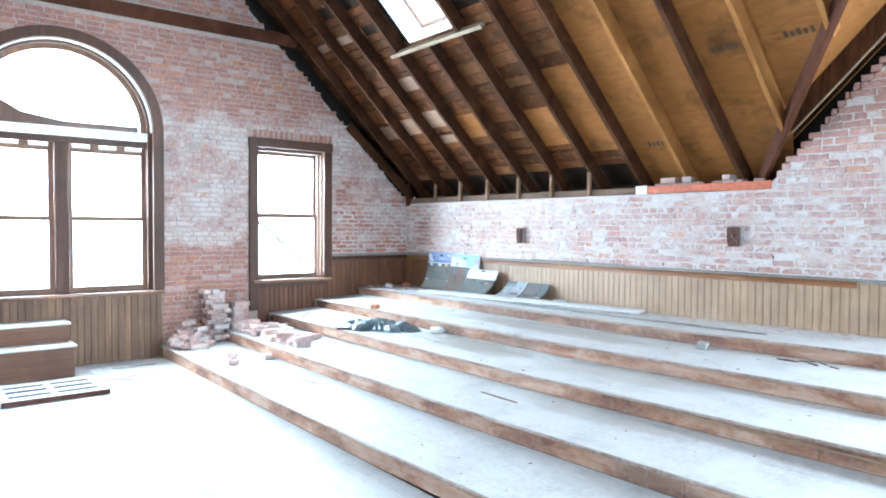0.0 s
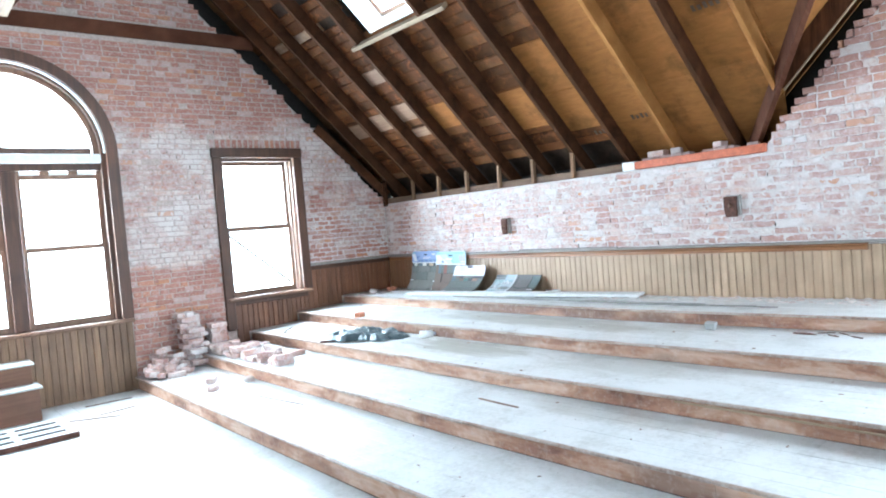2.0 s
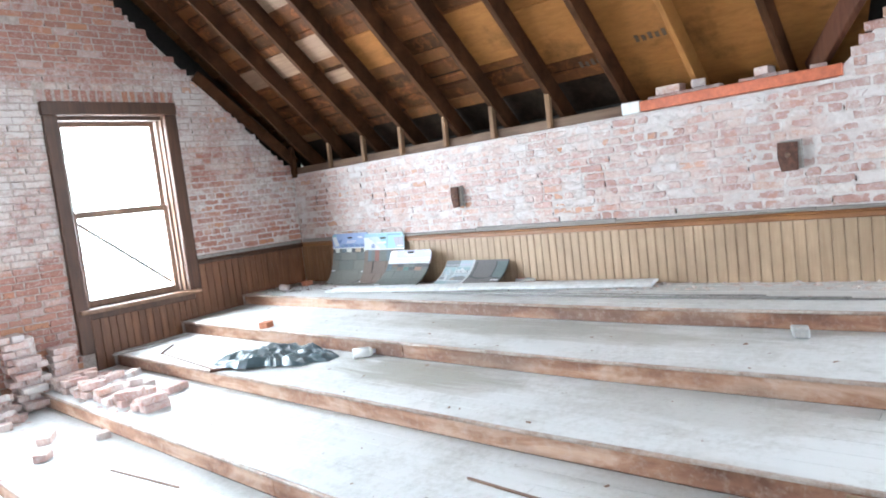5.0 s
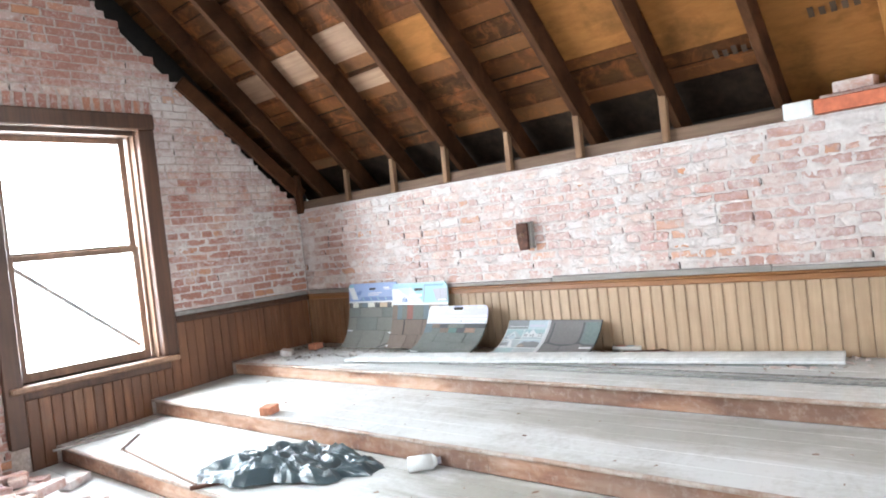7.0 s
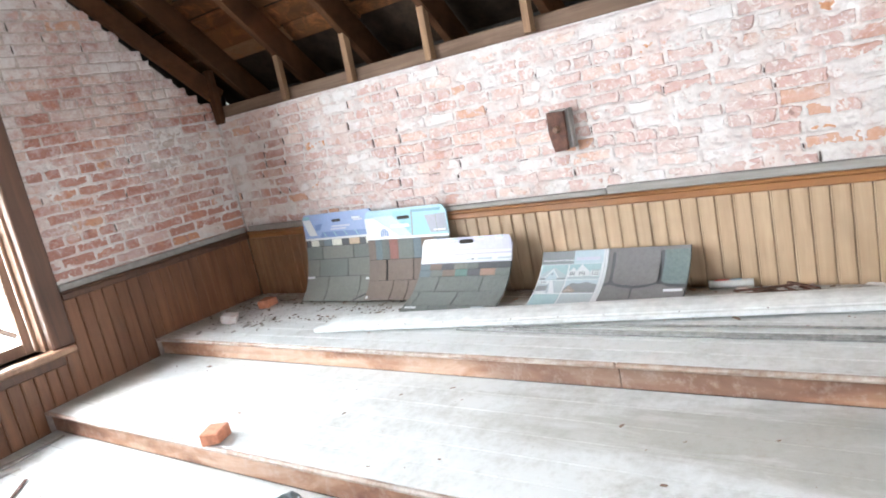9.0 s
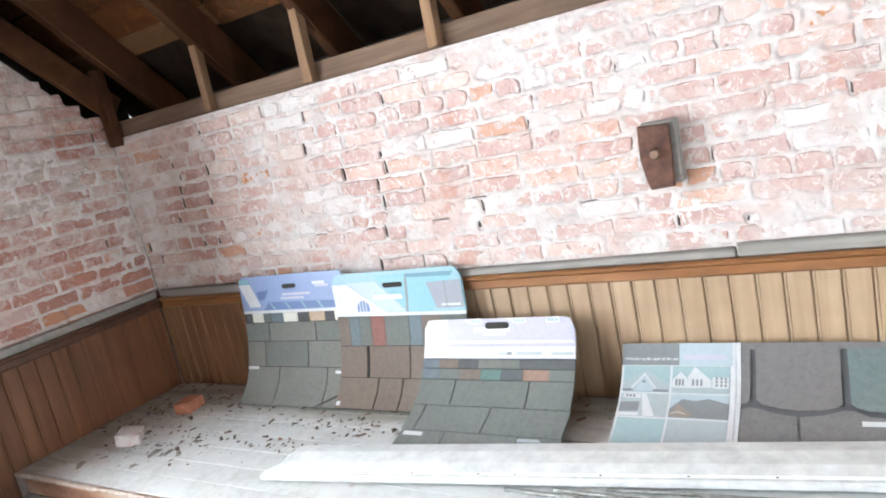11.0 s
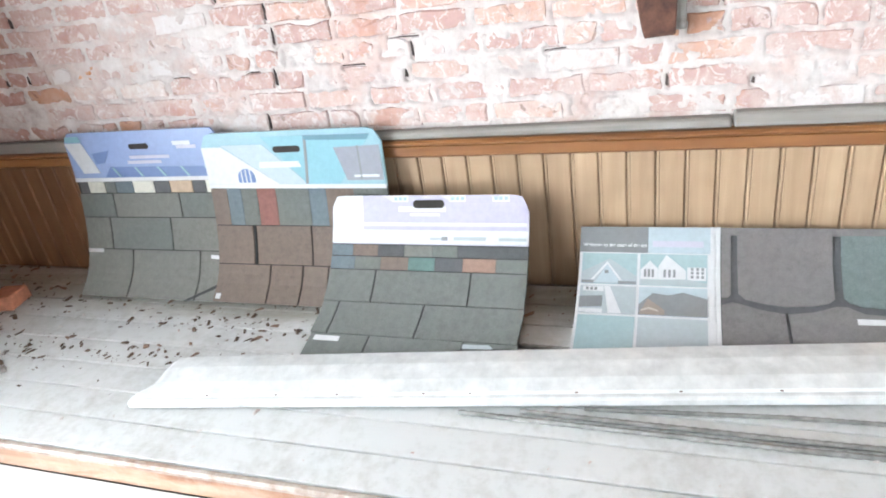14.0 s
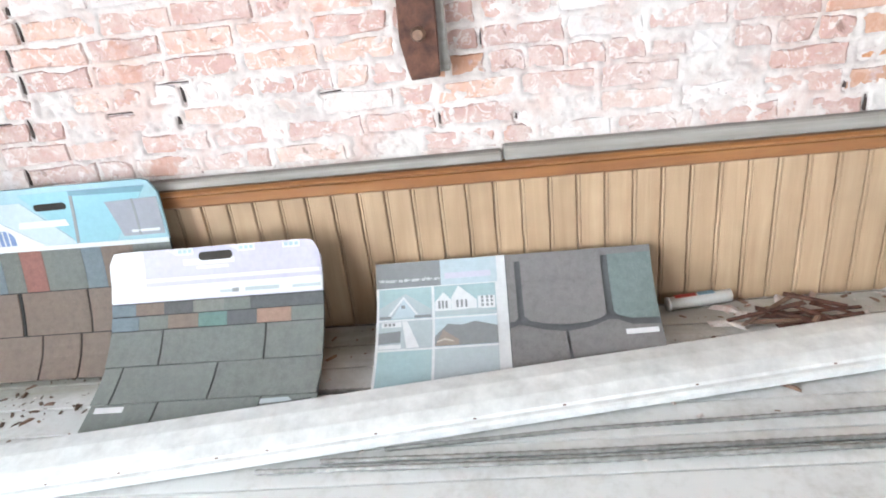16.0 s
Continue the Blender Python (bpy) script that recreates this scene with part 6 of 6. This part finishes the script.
def debris(name, label, seed, count, area, material, size):
    r = random.Random(seed)
    verts, faces = [], []
    for _ in range(count):
        x, y, z = area(r)
        s = size * (0.4 + 1.9 * r.random() ** 2.6)
        a = r.uniform(0, 6.28)
        l, w, h = s * r.uniform(0.8, 2.0), s * r.uniform(0.4, 0.9), s * r.uniform(0.25, 0.6)
        b = len(verts)
        for dx, dy, dz in ((-l, -w, 0), (l, -w * 0.6, 0), (l * 0.8, w, 0), (-l * 0.7, w * 0.7, 0), (-l * 0.6, -w * 0.5, h), (l * 0.5, -w * 0.3, h * 0.8), (l * 0.4, w * 0.6, h)):
            verts.append((x + dx * math.cos(a) - dy * math.sin(a), y + dx * math.sin(a) + dy * math.cos(a), z + dz))
        faces += [(b, b + 1, b + 5, b + 4), (b + 1, b + 2, b + 6, b + 5), (b + 2, b + 3, b + 6), (b + 3, b, b + 4), (b + 3, b + 4, b + 6), (b + 4, b + 5, b + 6), (b + 3, b + 2, b + 1, b)]
    return tagged(mesh_object(name, verts, faces, material), label, "debris", "", "stuff")


LITTER = ((6.02, 8.75, 0.05, 0.22), (6.12, 8.25, 0.03, 0.30), (6.30, 7.95, 0.035, 0.25), (6.40, 8.45, 0.03, 0.35), (6.40, 9.0, 0.09, 0.18), (6.20, 9.05, 0.12, 0.15), (6.45, 7.65, 0.02, 0.12))


def litter_place(r):
    x, y, sx, sy = r.choice(LITTER)
    return min(6.61, r.gauss(x, sx)), min(9.31, r.gauss(y, sy)), TZ + 0.001


debris("leaf_litter", "scattered brown leaf and bark bits on the top level", 3, 620, litter_place, M_SOOTY_BITS, 0.0050)
debris("leaf_litter", "dark crumbs along the foot of the boards", 8, 420, lambda r: (6.62 - 0.5 * r.random() ** 2.2, 4.5 + 4.8 * r.random(), TZ + 0.001), M_LATH, 0.006)
debris("mortar_crumbs", "pale crumbs of mortar on the top level", 5, 160, lambda r: (5.76 + 0.84 * r.random(), 2.3 + 7.0 * r.random(), TZ + 0.001), M_MORTAR, 0.005)
debris("mortar_crumbs", "pale crumbs of mortar along the brick wall", 6, 300, lambda r: (6.62 - 0.34 * r.random() ** 1.5, 2.3 + 3.6 * r.random() ** 1.3, TZ + 0.001), M_MORTAR, 0.013)
debris("plaster_bits", "pale plaster bits in the platform corner", 7, 26, lambda r: (5.8 + 0.5 * r.random(), 8.55 + 0.7 * r.random(), TZ + 0.001), M_LEDGE, 0.014)
for i in range(4):
    debris("floor_crumbs", "small crumbs scattered over the platform boards", 30 + i, 60, lambda r, i=i: (lambda x: (x, 9.2 - 7.5 * r.random(), tread_z(i, x) + 0.001))(FLOOR_X[i] + 0.06 + 0.66 * r.random()), M_LATH, 0.006)
debris("brick_rubble", "crushed brick and mortar around the fallen heap", 44, 150, lambda r: (2.7 + 0.65 * r.random(), 9.3 - 0.75 * r.random() ** 1.6, TIER_Z[0] + 0.012), M_LOOSE, 0.014)
debris("brick_rubble", "crushed brick and mortar around the fallen heap", 45, 150, lambda r: (3.46 + 0.5 * r.random(), 9.3 - 1.9 * r.random() ** 1.3, TIER_Z[1] + 0.010), M_LOOSE, 0.013)
rub = loose_brick(6.02, 8.95, TZ + 0.002, 40, 12, 0, True, 2, "pale broken lump of brick in the platform corner")
for k, (x, y, a, ln) in enumerate(((1.9, 8.2, 60, 0.5), (2.15, 8.35, 100, 0.4), (2.2, 8.9, 88, 0.5), (3.16, 6.4, 8, 0.75), (3.84, 4.07, -3, 0.45))):
    z = 0.002 if x < 2.6 else tread_z(0, x) + 0.001 if x < 3.4 else tread_z(1, x) + 0.001
    ob = box_part("wood_strip", (-0.008, -ln / 2, 0), (0.008, ln / 2, 0.008), M_LATH, None, 0.001, jitter=0.002)
    ob.matrix_basis = pose(x, y, z, 0, 0, a)
    tagged(ob, "thin broken wood strip lying on the boards", "wood strip", "wood strips")
loose_strip = beam("loose_nosing", (4.15, 2.75, TIER_Z[2] - 0.030), (4.11, -0.5, TIER_Z[2] - 0.065), 0.014, 0.012, M_PALE, None, 0.003)
tagged(loose_strip, "long pale strip come loose under a platform edge", "wood strip")

# ---- floor boards ----


def boards(parent, x0, x1, y0, y1, z, pitch, gap, seed, thick=0.02, rise=0.0):
    r = random.Random(seed)
    n = max(1, round((x1 - x0) / pitch))
    w = (x1 - x0) / n
    for i in range(n):
        cuts = [y0, y0 + r.uniform(2.2, 3.8), 0.5 * (y0 + y1) + r.uniform(-0.5, 2.5), y1]
        for a, b in zip(cuts, cuts[1:]):
            g = gap * r.uniform(0.6, 1.4)
            verts = [(x0 + w * i + g / 2, a + 0.001, z - thick), (x0 + w * (i + 1) - g / 2, a + 0.001, z - thick), (x0 + w * (i + 1) - g / 2, b - 0.001, z - thick), (x0 + w * i + g / 2, b - 0.001, z - thick)]
            dz = r.uniform(-0.0008, 0.0008)
            e = 0.0015
            verts += [(vx, vy, z - e + dz) for vx, vy, _ in verts[:4]]
            verts += [(x0 + w * i + g / 2 + e, a + 0.002, z + dz), (x0 + w * (i + 1) - g / 2 - e, a + 0.002, z + dz), (x0 + w * (i + 1) - g / 2 - e, b - 0.002, z + dz), (x0 + w * i + g / 2 + e, b - 0.002, z + dz)]
            faces = [(3, 2, 1, 0), (8, 9, 10, 11)]
            for k in range(4):
                j = (k + 1) % 4
                faces += [(k, j, j + 4, k + 4), (k + 4, j + 4, j + 8, k + 8)]
            verts = [(vx, vy, vz + rise * (vx - x0)) for vx, vy, vz in verts]
            mesh_object("floorboard", verts, faces, M_TREAD, parent)


for i, tier in enumerate([o for o in bpy.data.objects if o.name.startswith("stepped_platform")]):
    x0 = FLOOR_X[i] + 0.021
    x1 = FLOOR_X[i + 1] + 0.029 if i < 4 else KNEE_X - 0.022
    top = TIER_Z[i]
    base = tier.location
    boards(tier, x0 - base.x, x1 - base.x, SOUTH_Y, GABLE_Y - 0.02, top - base.z, 0.13 if i < 4 else 0.115, 0.005 if i == 4 else 0.0016, 60 + i, rise=TREAD_RISE if i < 4 else 0.0)
boards(floor, WEST_X, FLOOR_X[0] + 0.029, SOUTH_Y, GABLE_Y - 0.02, 0.0, 0.16, 0.0016, 80)

# the old platform has settled to the north: everything on it rises a little south of y = 4.2
SETTLE_Y, SETTLE = 4.2, 0.014


def settle(ob):
    world_m = ob.matrix_world.copy()
    bm = bmesh.new()
    bm.from_mesh(ob.data)
    back_m = world_m.inverted()
    up = back_m.to_3x3() @ Vector((0, 0, 1))
    bmesh.ops.bisect_plane(bm, geom=bm.verts[:] + bm.edges[:] + bm.faces[:], plane_co=back_m @ Vector((0, SETTLE_Y, 0)), plane_no=back_m.to_3x3() @ Vector((0, 1, 0)))
    for v in bm.verts:
        v.co += up * SETTLE * max(0.0, SETTLE_Y - (world_m @ v.co).y)
    bm.to_mesh(ob.data)
    bm.free()


bpy.context.view_layer.update()
RESTING = ("ribbed_rod", "wood_scraps", "pale_block", "loose_nosing", "wood_strip", "mortar_crumbs", "floor_crumbs", "leaf_litter")
for ob in list(bpy.data.objects):
    if ob.name.startswith("stepped_platform"):
        for child in ob.children:
            settle(child)
    elif ob.name.startswith(RESTING) and ob.matrix_world.translation.z > 0.25 and ob.matrix_world.translation.y < SETTLE_Y:
        ob.location.z += SETTLE * (SETTLE_Y - ob.matrix_world.translation.y)
    elif ob.name.startswith(RESTING) and ob.type == "MESH" and ob.parent is None and ob.matrix_world.translation.length < 0.01:
        settle(ob)

# ---- brick courses ----
smear = Nodes("smeared_lime_mortar", 0.95)
smear_v = smear.coord()
smear_c = smear.mix(smear.grey(smear.noise(9, 6, 0.7, smear_v), 0.3, 0.7), (0.47, 0.40, 0.38), (0.69, 0.645, 0.62))
smear_c = smear.mix(smear.math("MULTIPLY", smear.grey(smear.noise(4.2, 5, 0.65, smear_v, 0.6), 0.50, 0.64), 0.55), smear_c, (0.52, 0.33, 0.275))
smear_c = smear.mix(smear.math("MULTIPLY", smear.grey(smear.noise(34, 5, 0.75, smear_v, 0.8), 0.60, 0.68), 0.5), smear_c, (0.30, 0.19, 0.155))
M_SMEAR = smear.done(smear_c, smear.noise(70, 5, 0.7, smear_v), 0.6, 0.003)
spall = Nodes("broken_orange_brick", 0.95)
spall_v = spall.coord()
spall_c = spall.mix(spall.grey(spall.noise(26, 5, 0.7, spall_v), 0.3, 0.7), (0.44, 0.17, 0.075), (0.62, 0.33, 0.19))
spall_c = spall.mix(spall.math("MULTIPLY", spall.grey(spall.noise(11, 5, 0.7, spall_v, 0.7), 0.52, 0.62), 0.6), spall_c, (0.66, 0.56, 0.50))
M_SPALL = spall.done(spall_c, spall.noise(55, 5, 0.7, spall_v), 0.9, 0.008)
M_JOINT = plain("open_joint_dirt", (0.07, 0.05, 0.045), 0.95)
COURSE, LONG, SHORT, JOINT = 0.0672, 0.206, 0.099, 0.0085


def brick_data(length, seed):
    """An irregular brick: width along u from 0, face at depth 0, body behind it, worn ragged edges."""
    r = random.Random(seed)
    h, d = COURSE - JOINT, 0.05
    ring = [(0, 0), (0.3, 0), (0.65, 0), (1, 0), (1, 0.5), (1, 1), (0.7, 1), (0.35, 1), (0, 1), (0, 0.5)]
    worn = [r.random() < 0.16 for _ in ring]
    back, mid, front = [], [], []
    for (a, b), w in zip(ring, worn):
        sx, sz = (a > 0.9) - (a < 0.1), (b > 0.9) - (b < 0.1)
        x, z = a * length, b * h
        jx, jz = r.uniform(-0.004, 0.003) * abs(sx), r.uniform(-0.0045, 0.003) * abs(sz)
        back.append((x, d, z))
        mid.append((x + sx * jx, 0.007 + 0.006 * w, z + sz * jz))
        e = r.uniform(0.003, 0.006) + (r.uniform(0.004, 0.012) if w else 0)
        front.append((x + sx * (jx - e), r.uniform(-0.001, 0.0025), z + sz * (jz - e * 0.8)))
    n = len(ring)
    verts = back + mid + front + [(length * r.uniform(0.4, 0.6), r.uniform(-0.0025, 0.002), h * 0.5)]
    faces = []
    for k in range(n):
        m = (k + 1) % n
        faces += [(k, m, m + n, k + n), (k + n, m + n, m + 2 * n, k + 2 * n), (k + 2 * n, m + 2 * n, 3 * n)]
    return verts, faces


BRICKS = {}


def brick_variant(length, k):
    key = (round(length / 0.012), k)
    if key not in BRICKS:
        BRICKS[key] = brick_data(key[0] * 0.012, 1000 + key[0] * 7 + k)
    return key, BRICKS[key]


def lay_bricks(parent, put, z0, z1, spans, near, m_near, m_field, seed, ragged=0.0, missing=0.0, cracks=()):
    """Courses from z0 to z1. spans(z) gives the stretches of wall; put is the matrix from (u, depth, z)."""
    r = random.Random(seed)
    shared, verts, faces, count = {}, [], [], 0
    gaps, gap_faces, slots, uprights = [], [], [], []
    row = 0
    z = z0
    while z + COURSE * 0.6 < z1:
        header = row % 6 == 5
        step = SHORT if header else LONG
        for a, b in spans(z + COURSE / 2):
            u = a - ((0.5 * (step + JOINT)) if row % 2 else 0) - r.uniform(0, 0.02)
            if ragged and z > 2.2 and b < ragged and (a, b) == spans(z + COURSE / 2)[-1]:
                b -= r.uniform(-0.03, 0.10)
            while u < b:
                length = step * r.uniform(0.94, 1.05) if r.random() > 0.08 else SHORT
                u0, u1 = max(a, u), min(b, u + length)
                u += length + JOINT * r.uniform(0.7, 1.3)
                if u1 - u0 < 0.03:
                    continue
                split = any(abs(u1 - (ca + (cb - ca) * (z - 1.35) / 0.8)) < 0.085 for ca, cb in cracks) and 1.33 < z < 2.15
                if (r.random() < 0.09 or split and r.random() < 0.7) and u1 < b - 0.02:
                    upright = r.random() < 0.82 or split
                    w, h = (r.uniform(0.003, 0.008), r.uniform(0.015, 0.055)) if upright else (r.uniform(0.03, 0.10), r.uniform(0.002, 0.005))
                    gx, gz = (u1 + 0.001, z + r.uniform(0, 0.012)) if upright else (u1 - w * r.random(), z - 0.0085)
                    slots.append((gx, gz, w, h))
                    k = len(gaps)
                    for dy in (0.0005, 0.008):
                        gaps += [put @ Vector((gx + dx + r.uniform(-0.002, 0.002), dy, gz + dz + r.uniform(-0.002, 0.002))) for dx, dz in ((0, 0), (w, h * 0.12), (w * 0.55, h), (-w * 0.2, h * 0.7))]
                    gap_faces += [(k, k + 1, k + 2, k + 3)] + [(k + i, k + i + 4, k + (i + 1) % 4 + 4, k + (i + 1) % 4) for i in range(4)]
                depth = r.gauss(0, 0.0014)
                if r.random() < 0.025:
                    depth += 0.014
                if r.random() < missing:
                    depth += 0.03
                uprights.append((u1 + JOINT / 2, z))
                key, (bv, bf) = brick_variant(u1 - u0, r.randrange(4))
                m = put @ Matrix.Translation((u0, depth, z + r.uniform(-0.0015, 0.0015))) @ Matrix.Rotation(r.gauss(0, 0.006), 4, "Y")
                if near(u0, z) and count < 300:
                    spalled = missing > 0.008 and r.random() < 0.035
                    if spalled:
                        m = m @ Matrix.Translation((0.006, 0.007, 0.0)) @ Matrix.Diagonal((0.93, 1, 0.92, 1))
                    if (key, spalled) not in shared:
                        me = bpy.data.meshes.new("brick")
                        me.from_pydata(bv, [], bf)
                        me.materials.append(M_SPALL if spalled else m_near)
                        shared[key, spalled] = me
                    ob = new("brick", shared[key, spalled])
                    ob.parent = parent
                    ob.matrix_basis = m
                    count += 1
                else:
                    k = len(verts)
                    verts += [m @ Vector(v) for v in bv]
                    faces += [tuple(i + k for i in f) for f in bf]
        z += COURSE
        row += 1
    tagged(mesh_object("open_joints", gaps, gap_faces, M_JOINT, parent), "dark joints where mortar has fallen out", "", "", "stuff")
    field = mesh_object("brick_courses", verts, faces, m_field, parent)
    tagged(field, "weathered brick courses", "", "", "stuff")
    return slots, uprights


def cloud_noise(u, v, seed, octaves):
    """Smooth random heights over a grid, about 0.5, in several octaves."""
    table = np.random.RandomState(seed).rand(128, 128)
    out, amp, total = np.zeros_like(u), 1.0, 0.0
    for _ in range(octaves):
        iu, iv = np.floor(u).astype(int), np.floor(v).astype(int)
        fu, fv = u - iu, v - iv
        fu, fv = fu * fu * (3 - 2 * fu), fv * fv * (3 - 2 * fv)
        a, b = table[iu % 128, iv % 128], table[(iu + 1) % 128, iv % 128]
        c, d = table[iu % 128, (iv + 1) % 128], table[(iu + 1) % 128, (iv + 1) % 128]
        out += amp * (a * (1 - fu) * (1 - fv) + b * fu * (1 - fv) + c * (1 - fu) * fv + d * fu * fv)
        total += amp
        amp *= 0.6
        u, v = u * 2.03 + 11.7, v * 2.03 + 5.3
    return out / total


def mortar_smear(parent, put, u0, u1, z0, z1, base, step, seed, slots, bias, thin=None):
    """Old mortar and limewash lying unevenly in the joints and over parts of the brick faces."""
    uu, zz = np.meshgrid(np.arange(u0, u1, step), np.arange(z0, z1, step), indexing="ij")
    n = 0.34 * cloud_noise(uu * 4.5, zz * 6.5, seed, 3) + 0.46 * cloud_noise(uu * 19, zz * 26, seed + 1, 3) + 0.20 * cloud_noise(uu * 75, zz * 75, seed + 2, 2)
    bed = np.abs(((zz - base + JOINT / 2 + COURSE / 2) % COURSE) - COURSE / 2)
    n += 0.15 * np.exp(-(bed / 0.009) ** 2) + bias
    if thin:
        n -= 0.08 * np.clip((uu - thin[0]) / (thin[1] - thin[0]), 0, 1)
    for gx, gz in slots[1]:
        i0, i1 = int((gx - 0.006 - u0) / step), int((gx + 0.006 - u0) / step) + 1
        k0, k1 = int((gz - z0) / step), int((gz + COURSE - JOINT - z0) / step) + 1
        if i0 > 0 and k1 > 0:
            n[i0:i1, max(0, k0):k1] += 0.09
    depth = np.clip((0.5 - n) * 0.045, -0.0036, 0.012) + 0.0006
    for gx, gz, w, h in slots[0]:
        i0, i1 = int((gx - 0.001 - u0) / step), int((gx + w + 0.001 - u0) / step) + 1
        k0, k1 = int((gz - 0.003 - z0) / step), int((gz + h + 0.003 - z0) / step) + 1
        if i1 > 0 and k1 > 0:
            depth[max(0, i0):i1, max(0, k0):k1] = 0.012
    nu, nz = uu.shape
    flat = [put @ Vector(q) for q in np.stack([uu.ravel(), depth.ravel(), zz.ravel()], 1).tolist()]
    low = np.minimum(np.minimum(depth[:-1, :-1], depth[1:, :-1]), np.minimum(depth[:-1, 1:], depth[1:, 1:]))
    ii, kk = np.nonzero(low < 0.0085)
    a = ii * nz + kk
    quads = np.stack([a, a + nz, a + nz + 1, a + 1], 1).tolist()
    ob = mesh_object("mortar_smear", flat, quads, M_SMEAR, parent, "", True)
    return tagged(ob, "pale old mortar smeared over the brick joints", "", "", "stuff")


def cut(spans_in, holes):
    out = []
    for a, b in spans_in:
        parts = [(a, b)]
        for c, d in holes:
            parts = [q for p0, p1 in parts for q in ((p0, min(p1, c)), (max(p0, d), p1)) if q[1] - q[0] > 0.02]
        out += parts
    return out


EAST_HOLE = [(-2.2, 0.4)]


def east_spans(z):
    if z < 2.152:
        lo = SOUTH_Y
        hi = GABLE_Y - 0.005 if z > CAP_Z + 0.03 else 2.06
        return cut([(lo, hi)], EAST_HOLE if z > 1.3 else [])
    south = -1.8 - (3.2 - (z - 2.28)) if z > 2.28 else SOUTH_Y
    return cut([(max(SOUTH_Y, south), min(3.2, 3.2 - (z - 2.33)) - 0.01 - 0.03 * (int(z * 400) % 3))], EAST_HOLE if z < 3.7 else [])


def north_spans(z):
    right = KNEE_X if z < under(KNEE_X) - 0.3 else min(KNEE_X, KNEE_X - (z - EAVE_Z + 0.22) / SLOPE)
    left = 0.40
    holes = []
    if z < SPRING_Z:
        holes.append((ARCH_X - ARCH_R - 0.11, ARCH_X + ARCH_R + 0.11))
    elif z < SPRING_Z + ARCH_R + 0.11:
        w = math.sqrt(max(0, (ARCH_R + 0.11) ** 2 - (z - SPRING_Z) ** 2))
        holes.append((ARCH_X - w, ARCH_X + w))
    if z < 3.03 and z > 0.92:
        holes.append((3.87, 5.195))
    elif z <= 0.92:
        holes.append((3.87, KNEE_X))
    if z < CAP_Z + 0.03:
        holes.append((5.19, KNEE_X))
    if 3.03 <= z < 3.15:
        holes.append((3.84, 5.23))
    if 4.40 < z < 4.61:
        holes.append((0.4, 4.60))
    return cut([(left, right)], holes)


EAST_CRACKS = ((8.70, 9.15), (7.70, 7.62))
EAST_PUT = Matrix(((0, 1, 0, KNEE_X), (1, 0, 0, 0), (0, 0, 1, 0), (0, 0, 0, 1)))
NORTH_PUT = Matrix.Translation((0, GABLE_Y, 0))
east_slots = lay_bricks(wall_east, EAST_PUT, TIER_Z[4], 6.4, east_spans, lambda u, z: 5.1 < u < 8.6 and CAP_Z < z < 2.16, M_BRICK, M_BRICK_J, 91, missing=0.012, cracks=EAST_CRACKS)
mortar_smear(wall_east, EAST_PUT, 2.2, 5.2, 1.332, 2.148, TIER_Z[4], 0.010, 301, east_slots, -0.085)
mortar_smear(wall_east, EAST_PUT, 5.2, GABLE_Y + 0.003, 1.332, 2.148, TIER_Z[4], 0.006, 305, east_slots, -0.085, (8.1, 9.1))
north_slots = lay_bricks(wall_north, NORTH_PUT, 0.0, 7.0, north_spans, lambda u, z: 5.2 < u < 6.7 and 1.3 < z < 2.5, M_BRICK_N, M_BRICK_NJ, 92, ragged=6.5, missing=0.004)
mortar_smear(wall_north, NORTH_PUT, 5.215, KNEE_X + 0.004, 1.333, 2.16, 0.0, 0.007, 311, north_slots, -0.14)
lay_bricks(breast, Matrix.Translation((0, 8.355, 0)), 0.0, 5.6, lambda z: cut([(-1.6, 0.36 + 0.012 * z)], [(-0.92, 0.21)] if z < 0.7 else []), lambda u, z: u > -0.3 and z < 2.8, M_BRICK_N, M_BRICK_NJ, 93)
# soldier course over the sash window
for k in range(17):
    u = 3.85 + k * 0.0815
    if u > 5.2:
        break
    _, (bv, bf) = brick_variant(0.118, k % 4)
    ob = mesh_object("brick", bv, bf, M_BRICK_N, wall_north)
    ob.matrix_basis = NORTH_PUT @ Matrix.Translation((u + 0.062, rb.gauss(0, 0.002), 3.037)) @ Matrix.Rotation(radians(-90 + rb.uniform(-3, 3)), 4, "Y")
